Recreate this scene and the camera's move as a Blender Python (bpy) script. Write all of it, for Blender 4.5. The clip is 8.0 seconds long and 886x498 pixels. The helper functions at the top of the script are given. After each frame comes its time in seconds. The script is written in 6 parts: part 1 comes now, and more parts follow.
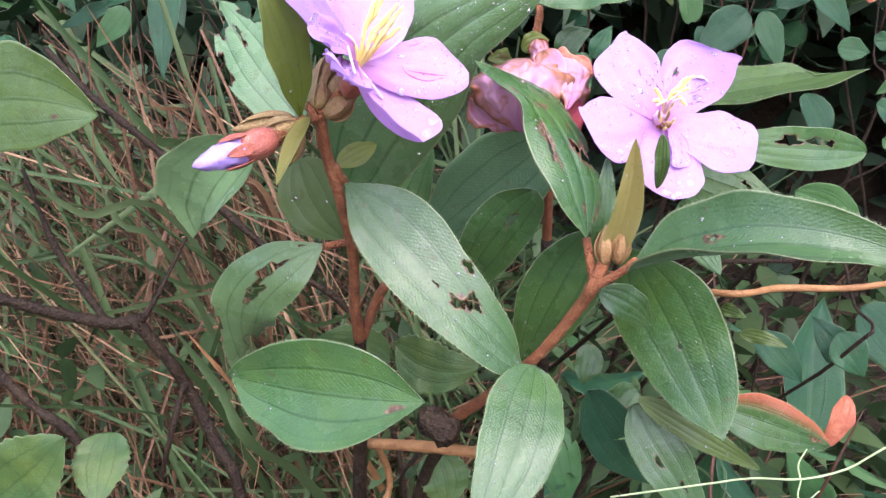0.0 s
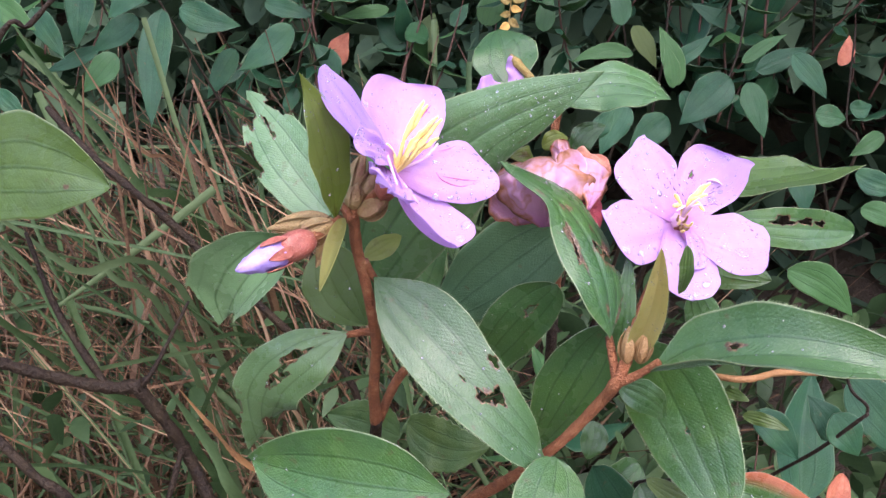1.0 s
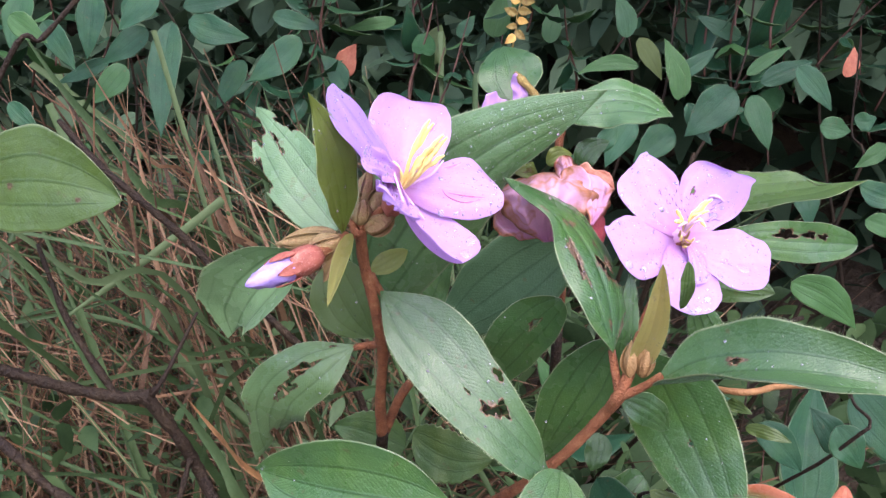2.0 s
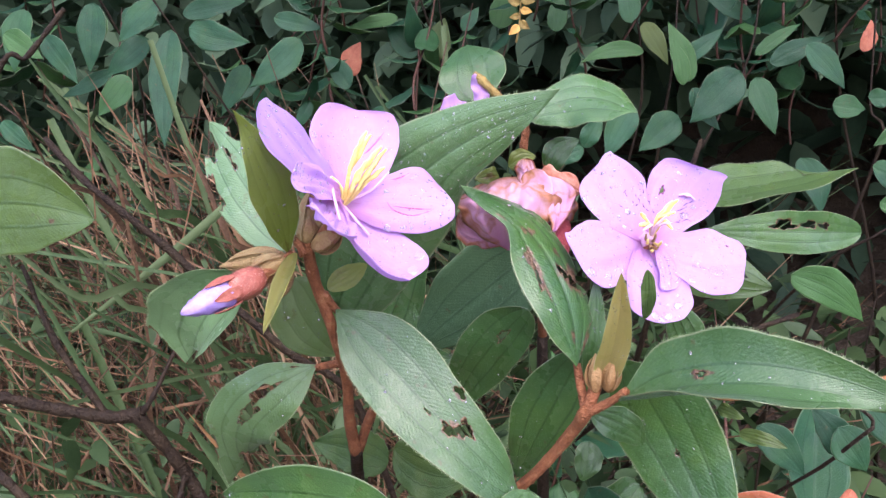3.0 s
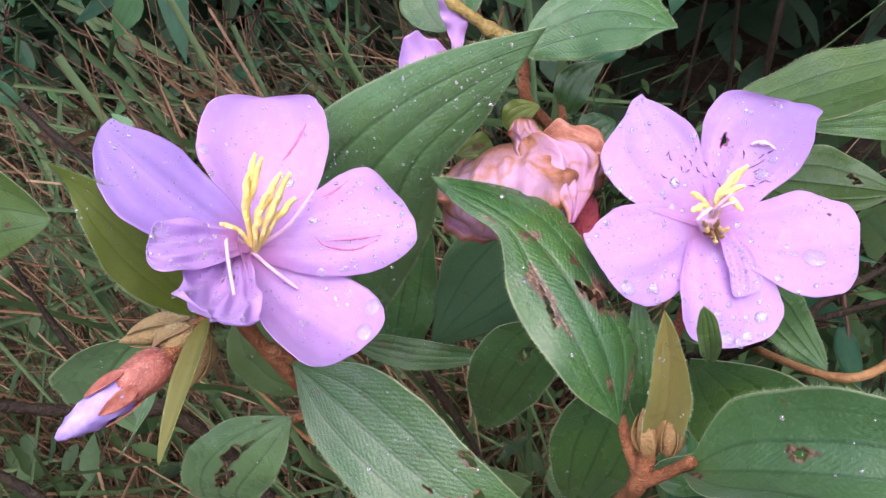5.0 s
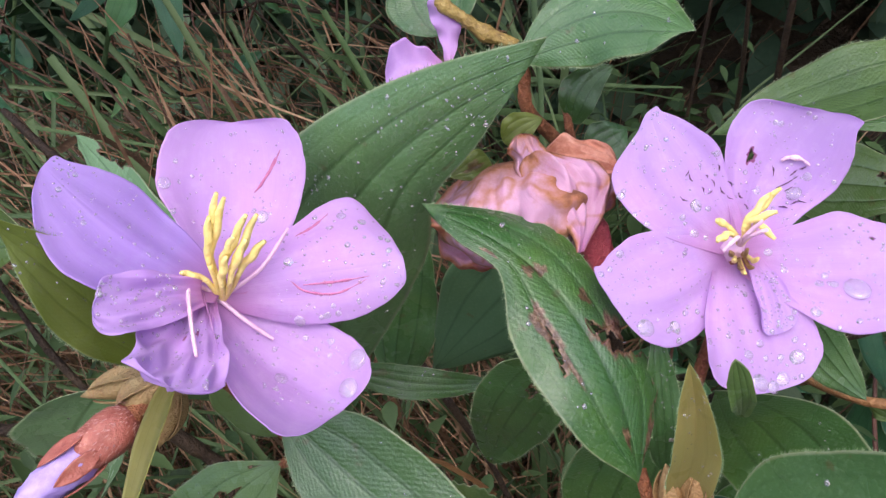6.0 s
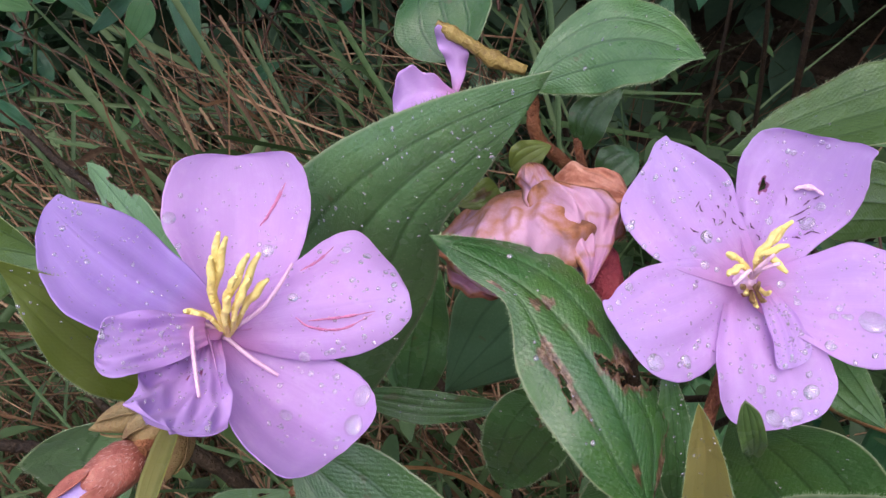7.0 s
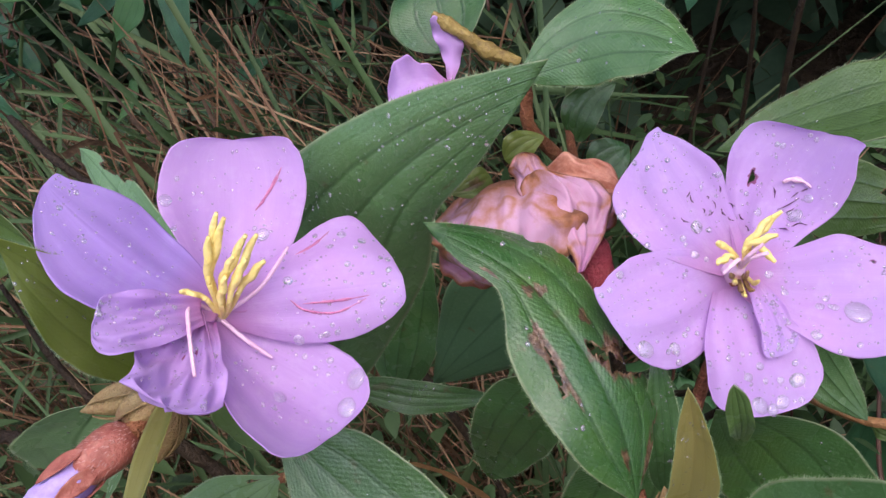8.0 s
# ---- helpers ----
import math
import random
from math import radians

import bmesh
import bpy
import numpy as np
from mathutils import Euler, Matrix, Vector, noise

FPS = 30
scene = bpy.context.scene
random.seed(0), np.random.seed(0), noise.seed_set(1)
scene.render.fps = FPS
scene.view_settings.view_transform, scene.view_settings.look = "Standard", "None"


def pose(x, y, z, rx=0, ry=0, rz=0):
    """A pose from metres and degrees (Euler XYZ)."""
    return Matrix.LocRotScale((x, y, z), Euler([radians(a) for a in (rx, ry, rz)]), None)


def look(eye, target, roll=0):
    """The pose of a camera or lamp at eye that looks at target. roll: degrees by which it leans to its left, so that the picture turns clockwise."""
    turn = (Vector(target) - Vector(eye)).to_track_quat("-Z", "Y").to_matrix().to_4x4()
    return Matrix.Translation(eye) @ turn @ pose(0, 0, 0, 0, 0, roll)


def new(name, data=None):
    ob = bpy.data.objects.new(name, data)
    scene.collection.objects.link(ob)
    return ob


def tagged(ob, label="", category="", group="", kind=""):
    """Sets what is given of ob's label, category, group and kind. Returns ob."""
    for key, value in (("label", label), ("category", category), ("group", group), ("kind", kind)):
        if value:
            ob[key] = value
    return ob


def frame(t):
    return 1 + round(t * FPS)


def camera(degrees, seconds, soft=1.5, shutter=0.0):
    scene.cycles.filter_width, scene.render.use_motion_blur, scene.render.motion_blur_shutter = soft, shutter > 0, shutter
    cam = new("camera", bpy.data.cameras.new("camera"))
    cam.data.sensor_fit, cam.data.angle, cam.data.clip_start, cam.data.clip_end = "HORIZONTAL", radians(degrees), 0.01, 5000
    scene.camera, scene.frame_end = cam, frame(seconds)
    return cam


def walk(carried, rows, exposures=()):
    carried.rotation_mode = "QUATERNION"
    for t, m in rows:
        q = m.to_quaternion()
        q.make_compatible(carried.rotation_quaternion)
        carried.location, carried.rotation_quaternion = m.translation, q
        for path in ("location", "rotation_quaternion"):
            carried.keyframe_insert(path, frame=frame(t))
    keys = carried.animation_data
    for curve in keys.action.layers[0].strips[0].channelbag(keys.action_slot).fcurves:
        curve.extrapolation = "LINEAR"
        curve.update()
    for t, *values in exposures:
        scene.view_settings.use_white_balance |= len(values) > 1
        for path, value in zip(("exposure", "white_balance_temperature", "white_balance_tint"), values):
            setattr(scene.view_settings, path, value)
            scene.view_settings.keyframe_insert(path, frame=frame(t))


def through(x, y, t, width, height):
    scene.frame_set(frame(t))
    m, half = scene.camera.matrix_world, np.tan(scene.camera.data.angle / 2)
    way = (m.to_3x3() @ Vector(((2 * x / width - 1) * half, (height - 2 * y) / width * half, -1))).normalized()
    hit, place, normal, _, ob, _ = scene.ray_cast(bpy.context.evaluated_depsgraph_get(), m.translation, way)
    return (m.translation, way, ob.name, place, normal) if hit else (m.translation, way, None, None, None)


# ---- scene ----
cam = camera(55.0, 8.0, soft=1.4)
# seconds, eye x y z, yaw, pitch, roll
PATH = [
    (0, -0.00145, 0.01857, 0.81600, -1.055, -17.681, 0.737),
    (0.2, -0.01301, 0.01563, 0.82184, -1.723, -16.747, 1.185),
    (0.5, -0.02038, 0.01996, 0.82989, -2.837, -16.395, 2.187),
    (1, -0.02099, 0.01705, 0.83768, -3.378, -15.626, 2.173),
    (1.5, -0.02115, 0.01393, 0.83980, -3.320, -15.257, 2.129),
    (2, -0.02089, 0.01313, 0.84099, -2.887, -15.092, 2.142),
    (2.2, -0.01892, 0.01224, 0.84318, -2.959, -14.941, 2.046),
    (3.3, 0.01433, 0.04055, 0.84562, 1.235, -16.782, -2.722),
    (3.5, 0.02000, 0.05215, 0.84985, 2.446, -18.007, -4.061),
    (4, 0.02917, 0.07308, 0.85646, 5.229, -21.252, -7.421),
    (4.5, 0.03367, 0.09355, 0.85599, 6.733, -23.595, -9.984),
    (4.7, 0.03466, 0.10129, 0.85702, 7.384, -24.420, -10.911),
    (5.8, 0.03704, 0.13348, 0.85769, 7.885, -26.338, -12.774),
    (6, 0.03798, 0.13491, 0.85747, 8.774, -26.310, -13.555),
    (6.5, 0.03927, 0.13890, 0.85727, 9.790, -26.254, -14.282),
    (7, 0.04121, 0.13903, 0.86098, 10.193, -25.755, -14.454),
    (7.5, 0.03976, 0.13592, 0.86408, 10.387, -25.363, -14.124),
    (8, 0.03932, 0.13616, 0.85962, 9.055, -25.907, -13.189),
]


def aim(x, y, z, yaw, pitch, roll):
    return pose(x, y, z) @ pose(0, 0, 0, 0, 0, yaw) @ pose(0, 0, 0, 90 + pitch) @ pose(0, 0, 0, 0, 0, roll)


EXPOSURES = [(0.0, 1.82, 5920, 25), (1.0, 1.66, 5880, 25), (3.5, 1.70, 5880, 26), (4.5, 1.46, 5950, 23), (6.0, 1.07, 6060, 20), (6.6, 0.92, 6020, 19), (8.0, 0.88, 6020, 19)]
walk(cam, [(t, aim(*row)) for t, *row in PATH], EXPOSURES)

# ---- sky and sun: a bright overcast morning ----
SUN_UP, SUN_ROUND = 56.0, 168.0
world = bpy.data.worlds.new("overcast_sky")
scene.world = world
world.use_nodes = True
wn = world.node_tree.nodes
sky = wn.new("ShaderNodeTexSky")
sky.sky_type, sky.sun_disc = "NISHITA", False
sky.sun_elevation, sky.sun_rotation = radians(SUN_UP), radians(SUN_ROUND)
sky.dust_density, sky.air_density, sky.ozone_density = 4.0, 1.0, 1.0
wn["Background"].inputs["Strength"].default_value = 0.15
world.node_tree.links.new(sky.outputs["Color"], wn["Background"].inputs["Color"])
sun_data = bpy.data.lights.new("sun", "SUN")
sun_data.energy, sun_data.angle, sun_data.color = 0.9, radians(110), (1.0, 0.96, 0.9)
sun = new("sun", sun_data)
sun.matrix_world = look((0, 0, 6), (-6 * math.tan(radians(90 - SUN_UP)) * math.sin(radians(SUN_ROUND)), -6 * math.tan(radians(90 - SUN_UP)) * math.cos(radians(SUN_ROUND)), 0))

# ---- materials ----
def material(name):
    m = bpy.data.materials.new(name)
    m.use_nodes = True
    return m, m.node_tree, m.node_tree.nodes["Principled BSDF"]


def node(tree, kind, **values):
    n = tree.nodes.new(kind)
    for key, value in values.items():
        n.inputs[key].default_value = value
    return n


def link(tree, a, b):
    tree.links.new(a, b)


def noise_of(tree, vector, scale, detail=4.0, rough=0.6):
    n = node(tree, "ShaderNodeTexNoise", Scale=scale, Detail=detail, Roughness=rough)
    if vector is not None:
        link(tree, vector, n.inputs["Vector"])
    return n.outputs["Fac"]


def ramp(tree, fac, stops):
    n = tree.nodes.new("ShaderNodeValToRGB")
    e = n.color_ramp.elements
    while len(e) < len(stops):
        e.new(0.5)
    for k, (p, c) in enumerate(stops):
        e[k].position = p
        e[k].color = (*c, 1) if not isinstance(c, float) else (c, c, c, 1)
    link(tree, fac, n.inputs["Fac"])
    return n.outputs["Color"]


def mix(tree, fac, a, b, kind="MIX"):
    n = tree.nodes.new("ShaderNodeMix")
    n.data_type, n.blend_type = "RGBA", kind
    for value, sock in ((fac, n.inputs[0]), (a, n.inputs[6]), (b, n.inputs[7])):
        if isinstance(value, (int, float)):
            sock.default_value = value
        elif isinstance(value, tuple):
            sock.default_value = (*value, 1)
        else:
            link(tree, value, sock)
    return n.outputs[2]


def calc(tree, op, a, b=0.0, c=0.0):
    n = tree.nodes.new("ShaderNodeMath")
    n.operation = op
    for value, sock in zip((a, b, c), n.inputs):
        if isinstance(value, (int, float)):
            sock.default_value = value
        else:
            link(tree, value, sock)
    return n.outputs[0]


def bump(tree, bsdf, height, strength, distance):
    n = node(tree, "ShaderNodeBump", Strength=strength, Distance=distance)
    link(tree, height, n.inputs["Height"])
    link(tree, n.outputs["Normal"], bsdf.inputs["Normal"])
    return n.outputs["Normal"]


def band(tree, value, centre, width):
    """1 at centre, 0 at width away."""
    off = calc(tree, "ABSOLUTE", calc(tree, "SUBTRACT", value, centre))
    n = tree.nodes.new("ShaderNodeMapRange")
    n.interpolation_type = "SMOOTHSTEP"
    link(tree, off, n.inputs["Value"])
    for key, v in (("From Min", 0.0), ("From Max", width), ("To Min", 1.0), ("To Max", 0.0)):
        n.inputs[key].default_value = v
    return n.outputs["Result"]


def leaf_material(name, green, pale, gloss=0.42, through=0.25, fuzz=0.25, shine=0.5, lines=0.3, vary=0.0):
    """A wet, finely hairy leaf with three long nerves and ladder-like cross veins."""
    m, tree, bsdf = material(name)
    uv = tree.nodes.new("ShaderNodeUVMap").outputs["UV"]
    xyz = tree.nodes.new("ShaderNodeSeparateXYZ")
    link(tree, uv, xyz.inputs[0])
    along = xyz.outputs["X"]
    across = calc(tree, "ABSOLUTE", calc(tree, "MULTIPLY_ADD", xyz.outputs["Y"], 2.0, -1.0))
    wear = tree.nodes.new("ShaderNodeVertexColor")
    wear.layer_name = "wear"
    wxyz = tree.nodes.new("ShaderNodeSeparateColor")
    link(tree, wear.outputs["Color"], wxyz.inputs[0])
    place = tree.nodes.new("ShaderNodeTexCoord").outputs["Object"]
    random_of = tree.nodes.new("ShaderNodeObjectInfo").outputs["Random"]
    # green, mottled at two scales and from leaf to leaf
    cloud = noise_of(tree, place, 45.0, 5.0)
    col = mix(tree, ramp(tree, cloud, [(0.3, 0.0), (0.72, 1.0)]), green, pale)
    patch = ramp(tree, noise_of(tree, place, 48.0, 3.0), [(0.46, 0.0), (0.66, 0.8)])
    col = mix(tree, patch, col, (green[0] * 2.6, green[1] * 1.7, green[2] * 1.3))
    dark = tuple(v * 0.55 for v in green)
    col = mix(tree, calc(tree, "MULTIPLY", random_of, 0.45), col, dark)
    if vary:
        odd = calc(tree, "FRACT", calc(tree, "MULTIPLY", random_of, 7.3))
        col = mix(tree, ramp(tree, odd, [(0.62, 0.0), (0.9, vary)]), col, (green[0] * 4.2, green[1] * 2.3, green[2] * 1.2))
    tan = ramp(tree, wxyz.outputs["Green"], [(0.66, (0.42, 0.47, 0.13)), (1.0, (0.5, 0.43, 0.18))])
    col = mix(tree, wxyz.outputs["Green"], col, tan)
    # paling by leaf: own tone, and on some leaves light put into the colour
    col = mix(tree, wear.outputs["Alpha"], col, (0.21, 0.36, 0.165))
    fleck = ramp(tree, noise_of(tree, place, 1300.0, 2.0), [(0.52, 0.0), (0.72, 1.0)])
    col = mix(tree, calc(tree, "MULTIPLY", fleck, 0.28 * lines), col, (0.36, 0.5, 0.3))
    spots = ramp(tree, noise_of(tree, place, 190.0, 3.0), [(0.66, 0.0), (0.71, 1.0)])
    col = mix(tree, calc(tree, "MULTIPLY", spots, 0.45), col, (0.10, 0.07, 0.03))
    # nerves, coloured darker to paint the shade in their grooves
    nerve = calc(tree, "MAXIMUM", band(tree, across, 0.0, 0.05), band(tree, across, 0.46, 0.05))
    nerve = calc(tree, "MAXIMUM", nerve, calc(tree, "MULTIPLY", band(tree, across, 0.8, 0.04), 0.3))
    col = mix(tree, calc(tree, "MULTIPLY", nerve, calc(tree, "MULTIPLY_ADD", wxyz.outputs["Green"], -1.4 * lines, 1.5 * lines)), col, (green[0] * 0.55, green[1] * 0.55, green[2] * 0.6))
    rim = ramp(tree, across, [(0.965, 0.0), (1.0, 1.0)])
    col = mix(tree, calc(tree, "MULTIPLY", rim, 1.5 * lines), col, (0.42, 0.44, 0.25))
    # blight: brown, ragged
    ragged = calc(tree, "ADD", wxyz.outputs["Red"], calc(tree, "MULTIPLY_ADD", noise_of(tree, place, 420.0, 4.0), 0.7, -0.35))
    brown = ramp(tree, noise_of(tree, place, 700.0, 3.0), [(0.3, (0.035, 0.018, 0.01)), (0.5, (0.11, 0.055, 0.026)), (0.72, (0.3, 0.2, 0.11))])
    col = mix(tree, ramp(tree, ragged, [(0.55, 0.0), (0.75, 1.0)]), col, brown)
    col = mix(tree, ramp(tree, wxyz.outputs["Blue"], [(0.25, 0.0), (0.8, 1.0)]), col, (0.4, 0.13, 0.06))
    link(tree, col, bsdf.inputs["Base Color"])
    # relief: cross veins between the nerves, and hairs
    ladder = node(tree, "ShaderNodeTexWave", Scale=13.0, Distortion=2.6, Detail=2.0)
    ladder.inputs["Detail Scale"].default_value = 1.4
    bend = tree.nodes.new("ShaderNodeCombineXYZ")
    link(tree, calc(tree, "MULTIPLY_ADD", across, -0.25, along), bend.inputs["X"])
    link(tree, calc(tree, "MULTIPLY", across, 0.06), bend.inputs["Y"])
    link(tree, bend.outputs[0], ladder.inputs["Vector"])
    hairs = noise_of(tree, place, 1500.0, 3.0)
    relief = calc(tree, "MULTIPLY_ADD", hairs, 0.9, calc(tree, "MULTIPLY", ladder.outputs["Fac"], 0.13))
    relief = calc(tree, "SUBTRACT", relief, calc(tree, "MULTIPLY", nerve, 0.6))
    swell = noise_of(tree, place, 130.0, 2.0, 0.4)
    relief = calc(tree, "MULTIPLY_ADD", swell, 3.2, relief)
    bump(tree, bsdf, relief, 0.45, 0.0006)
    rough = ramp(tree, noise_of(tree, place, 60.0, 3.0), [(0.35, gloss - 0.1), (0.7, gloss + 0.14)])
    link(tree, rough, bsdf.inputs["Roughness"])
    bsdf.inputs["Specular IOR Level"].default_value = shine
    bsdf.inputs["Sheen Weight"].default_value = fuzz
    bsdf.inputs["Sheen Roughness"].default_value = 0.35
    bsdf.inputs["Coat Weight"].default_value = fuzz * 1.8
    bsdf.inputs["Coat Roughness"].default_value = 0.16
    bsdf.inputs["Sheen Tint"].default_value = (0.8, 0.95, 0.9, 1)
    glow = node(tree, "ShaderNodeBsdfTranslucent")
    link(tree, mix(tree, wxyz.outputs["Green"], mix(tree, 0.35, col, (0.2, 0.32, 0.03)), mix(tree, 0.5, tan, (0.62, 0.66, 0.14))), glow.inputs["Color"])
    both = tree.nodes.new("ShaderNodeMixShader")
    link(tree, calc(tree, "MINIMUM", calc(tree, "MULTIPLY_ADD", wxyz.outputs["Green"], 1.1, through), 0.68), both.inputs["Fac"])
    link(tree, bsdf.outputs[0], both.inputs[1])
    link(tree, glow.outputs[0], both.inputs[2])
    link(tree, both.outputs[0], tree.nodes["Material Output"].inputs["Surface"])
    return m


def petal_material(name, deep, light, brown=0.0, wrinkle=0.12):
    m, tree, bsdf = material(name)
    uv = tree.nodes.new("ShaderNodeUVMap").outputs["UV"]
    xyz = tree.nodes.new("ShaderNodeSeparateXYZ")
    link(tree, uv, xyz.inputs[0])
    along, across = xyz.outputs["X"], xyz.outputs["Y"]
    place = tree.nodes.new("ShaderNodeTexCoord").outputs["Object"]
    random_of = tree.nodes.new("ShaderNodeObjectInfo").outputs["Random"]
    wear = tree.nodes.new("ShaderNodeVertexColor")
    wear.layer_name = "wear"
    wxyz = tree.nodes.new("ShaderNodeSeparateColor")
    link(tree, wear.outputs["Color"], wxyz.inputs[0])
    fan = tree.nodes.new("ShaderNodeCombineXYZ")
    link(tree, calc(tree, "MULTIPLY", along, 0.7), fan.inputs["X"])
    link(tree, calc(tree, "MULTIPLY", across, 14.0), fan.inputs["Y"])
    link(tree, random_of, fan.inputs["Z"])
    streak = noise_of(tree, fan.outputs[0], 2.2, 3.0)
    col = mix(tree, ramp(tree, streak, [(0.3, 0.3), (0.75, 0.7)]), deep, light)
    col = mix(tree, ramp(tree, noise_of(tree, place, 38.0, 3.0), [(0.4, 0.0), (0.7, 0.35)]), col, (deep[0] * 0.92, deep[1] * 1.25, deep[2] * 1.12))
    col = mix(tree, ramp(tree, noise_of(tree, place, 70.0, 3.0), [(0.35, 0.0), (0.75, 0.5)]), col, light)
    if not brown:
        blush = ramp(tree, noise_of(tree, place, 26.0, 2.0), [(0.42, 0.0), (0.62, 0.45)])
        col = mix(tree, blush, col, (light[0] * 1.08, light[1] * 0.98, light[2] * 0.97))
        scuff = ramp(tree, noise_of(tree, place, 320.0, 4.0, 0.7), [(0.5, 0.0), (0.72, 0.3)])
        col = mix(tree, scuff, col, (0.86, 0.7, 0.9))
    veins = noise_of(tree, fan.outputs[0], 7.0, 1.0)
    col = mix(tree, calc(tree, "MULTIPLY", band(tree, veins, 0.5, 0.035), ramp(tree, along, [(0.05, 0.5), (0.4, 0.05)])), col, tuple(v * 0.55 for v in deep))
    # blue tint by petal; on the leftmost it paints the reflected sky
    col = mix(tree, wxyz.outputs["Green"], col, (0.37, 0.27, 0.76))
    col = mix(tree, ramp(tree, along, [(0.0, 0.75), (0.3, 0.0)]), col, (0.62, 0.24, 0.5))
    col = mix(tree, ramp(tree, calc(tree, "ADD", wxyz.outputs["Red"], calc(tree, "MULTIPLY_ADD", noise_of(tree, place, 500.0, 3.0), 0.6, -0.3)), [(0.45, 0.0), (0.6, 1.0)]), col, (0.3, 0.07, 0.2))
    if brown:
        margin = calc(tree, "POWER", calc(tree, "ABSOLUTE", calc(tree, "MULTIPLY_ADD", across, 2.0, -1.0)), 5.0)
        margin = calc(tree, "MAXIMUM", calc(tree, "POWER", along, 9.0), margin)
        crease = band(tree, noise_of(tree, place, 85.0, 2.0, 0.5), 0.5, 0.055)
        edge = calc(tree, "MULTIPLY_ADD", noise_of(tree, place, 330.0, 6.0, 0.75), 0.9, calc(tree, "MULTIPLY_ADD", margin, 0.85, -0.32))
        edge = calc(tree, "MULTIPLY_ADD", crease, 0.3, edge)
        col = mix(tree, ramp(tree, edge, [(0.2, 0.0), (0.42, 0.5 * brown), (0.75, brown)]), col, (0.56, 0.25, 0.12))
        col = mix(tree, ramp(tree, edge, [(0.7, 0.0), (1.0, 0.7 * brown)]), col, (0.2, 0.07, 0.035))
    col = mix(tree, ramp(tree, along, [(0.45, 0.0), (1.0, 0.0 if brown else 0.3)]), col, (deep[0] * 0.9, deep[1] * 1.35, deep[2] * 1.15))
    link(tree, col, bsdf.inputs["Base Color"])
    bsdf.inputs["Roughness"].default_value = 0.5
    bsdf.inputs["Sheen Weight"].default_value = 0.15
    relief = calc(tree, "MULTIPLY_ADD", noise_of(tree, place, 700.0, 3.0), 0.6, streak)
    bump(tree, bsdf, relief, wrinkle, 0.0005 if wrinkle < 0.3 else 0.0012)
    glow = node(tree, "ShaderNodeBsdfTranslucent")
    link(tree, col, glow.inputs["Color"])
    both = node(tree, "ShaderNodeMixShader", Fac=0.5)
    link(tree, bsdf.outputs[0], both.inputs[1])
    link(tree, glow.outputs[0], both.inputs[2])
    link(tree, both.outputs[0], tree.nodes["Material Output"].inputs["Surface"])
    return m


def rough_material(name, stops, scale, roughness=0.7, relief=0.6, depth=0.001, fine=900.0, shift=0.0, through=0.0, shine=0.4):
    """Mottled colour at two scales, varied from piece to piece, with a fine relief."""
    m, tree, bsdf = material(name)
    place = tree.nodes.new("ShaderNodeTexCoord").outputs["Object"]
    fac = noise_of(tree, place, scale, 6.0, 0.7)
    if shift:
        island = tree.nodes.new("ShaderNodeNewGeometry").outputs["Random Per Island"]
        own = tree.nodes.new("ShaderNodeObjectInfo").outputs["Random"]
        each = calc(tree, "FRACT", calc(tree, "ADD", island, own))
        fac = calc(tree, "ADD", calc(tree, "MULTIPLY", fac, 1 - shift), calc(tree, "MULTIPLY", each, shift))
    col = ramp(tree, fac, stops)
    grain = noise_of(tree, place, fine, 3.0)
    col = mix(tree, ramp(tree, grain, [(0.4, 0.0), (0.75, 0.3)]), col, stops[-1][1])
    link(tree, col, bsdf.inputs["Base Color"])
    bsdf.inputs["Roughness"].default_value = roughness
    bsdf.inputs["Specular IOR Level"].default_value = shine
    bump(tree, bsdf, grain, relief, depth)
    if through:
        glow = node(tree, "ShaderNodeBsdfTranslucent")
        link(tree, col, glow.inputs["Color"])
        both = node(tree, "ShaderNodeMixShader", Fac=through)
        link(tree, bsdf.outputs[0], both.inputs[1])
        link(tree, glow.outputs[0], both.inputs[2])
        link(tree, both.outputs[0], tree.nodes["Material Output"].inputs["Surface"])
    return m


LEAF = leaf_material("wet_leaf", (0.024, 0.09, 0.016), (0.058, 0.158, 0.038), 0.26, 0.27, 0.12, 0.65, 0.34)
# dark shrub leaf; near leaves that use it have shade in their colour
FAR_AND_SHADED_LEAF = leaf_material("far_and_shaded_leaf", (0.014, 0.064, 0.03), (0.034, 0.115, 0.054), 0.5, 0.25, 0.03, 0.25, 0.22, 0.75)
HERB = leaf_material("herb_leaf", (0.045, 0.11, 0.024), (0.08, 0.165, 0.038), 0.5, 0.35, 0.05)
PETAL = petal_material("lilac_petal", (0.58, 0.31, 0.68), (0.73, 0.475, 0.82))
WILTED = petal_material("wilted_petal", (0.72, 0.38, 0.56), (0.84, 0.57, 0.72), 1.0, 0.32)
DRY_PETAL = rough_material("dry_petal", [(0.3, (0.3, 0.09, 0.05)), (0.52, (0.52, 0.22, 0.14)), (0.72, (0.7, 0.42, 0.3))], 150.0, 0.5, 0.6, 0.0008, 700.0, through=0.25)
BUD_PETAL = rough_material("bud_petal", [(0.32, (0.3, 0.2, 0.56)), (0.52, (0.44, 0.32, 0.69)), (0.72, (0.57, 0.46, 0.79))], 170.0, 0.45, 0.3, 0.0004, 900.0, through=0.2)
ANTHER = rough_material("yellow_anther", [(0.3, (0.76, 0.58, 0.14)), (0.7, (0.9, 0.76, 0.3))], 300.0, 0.5)
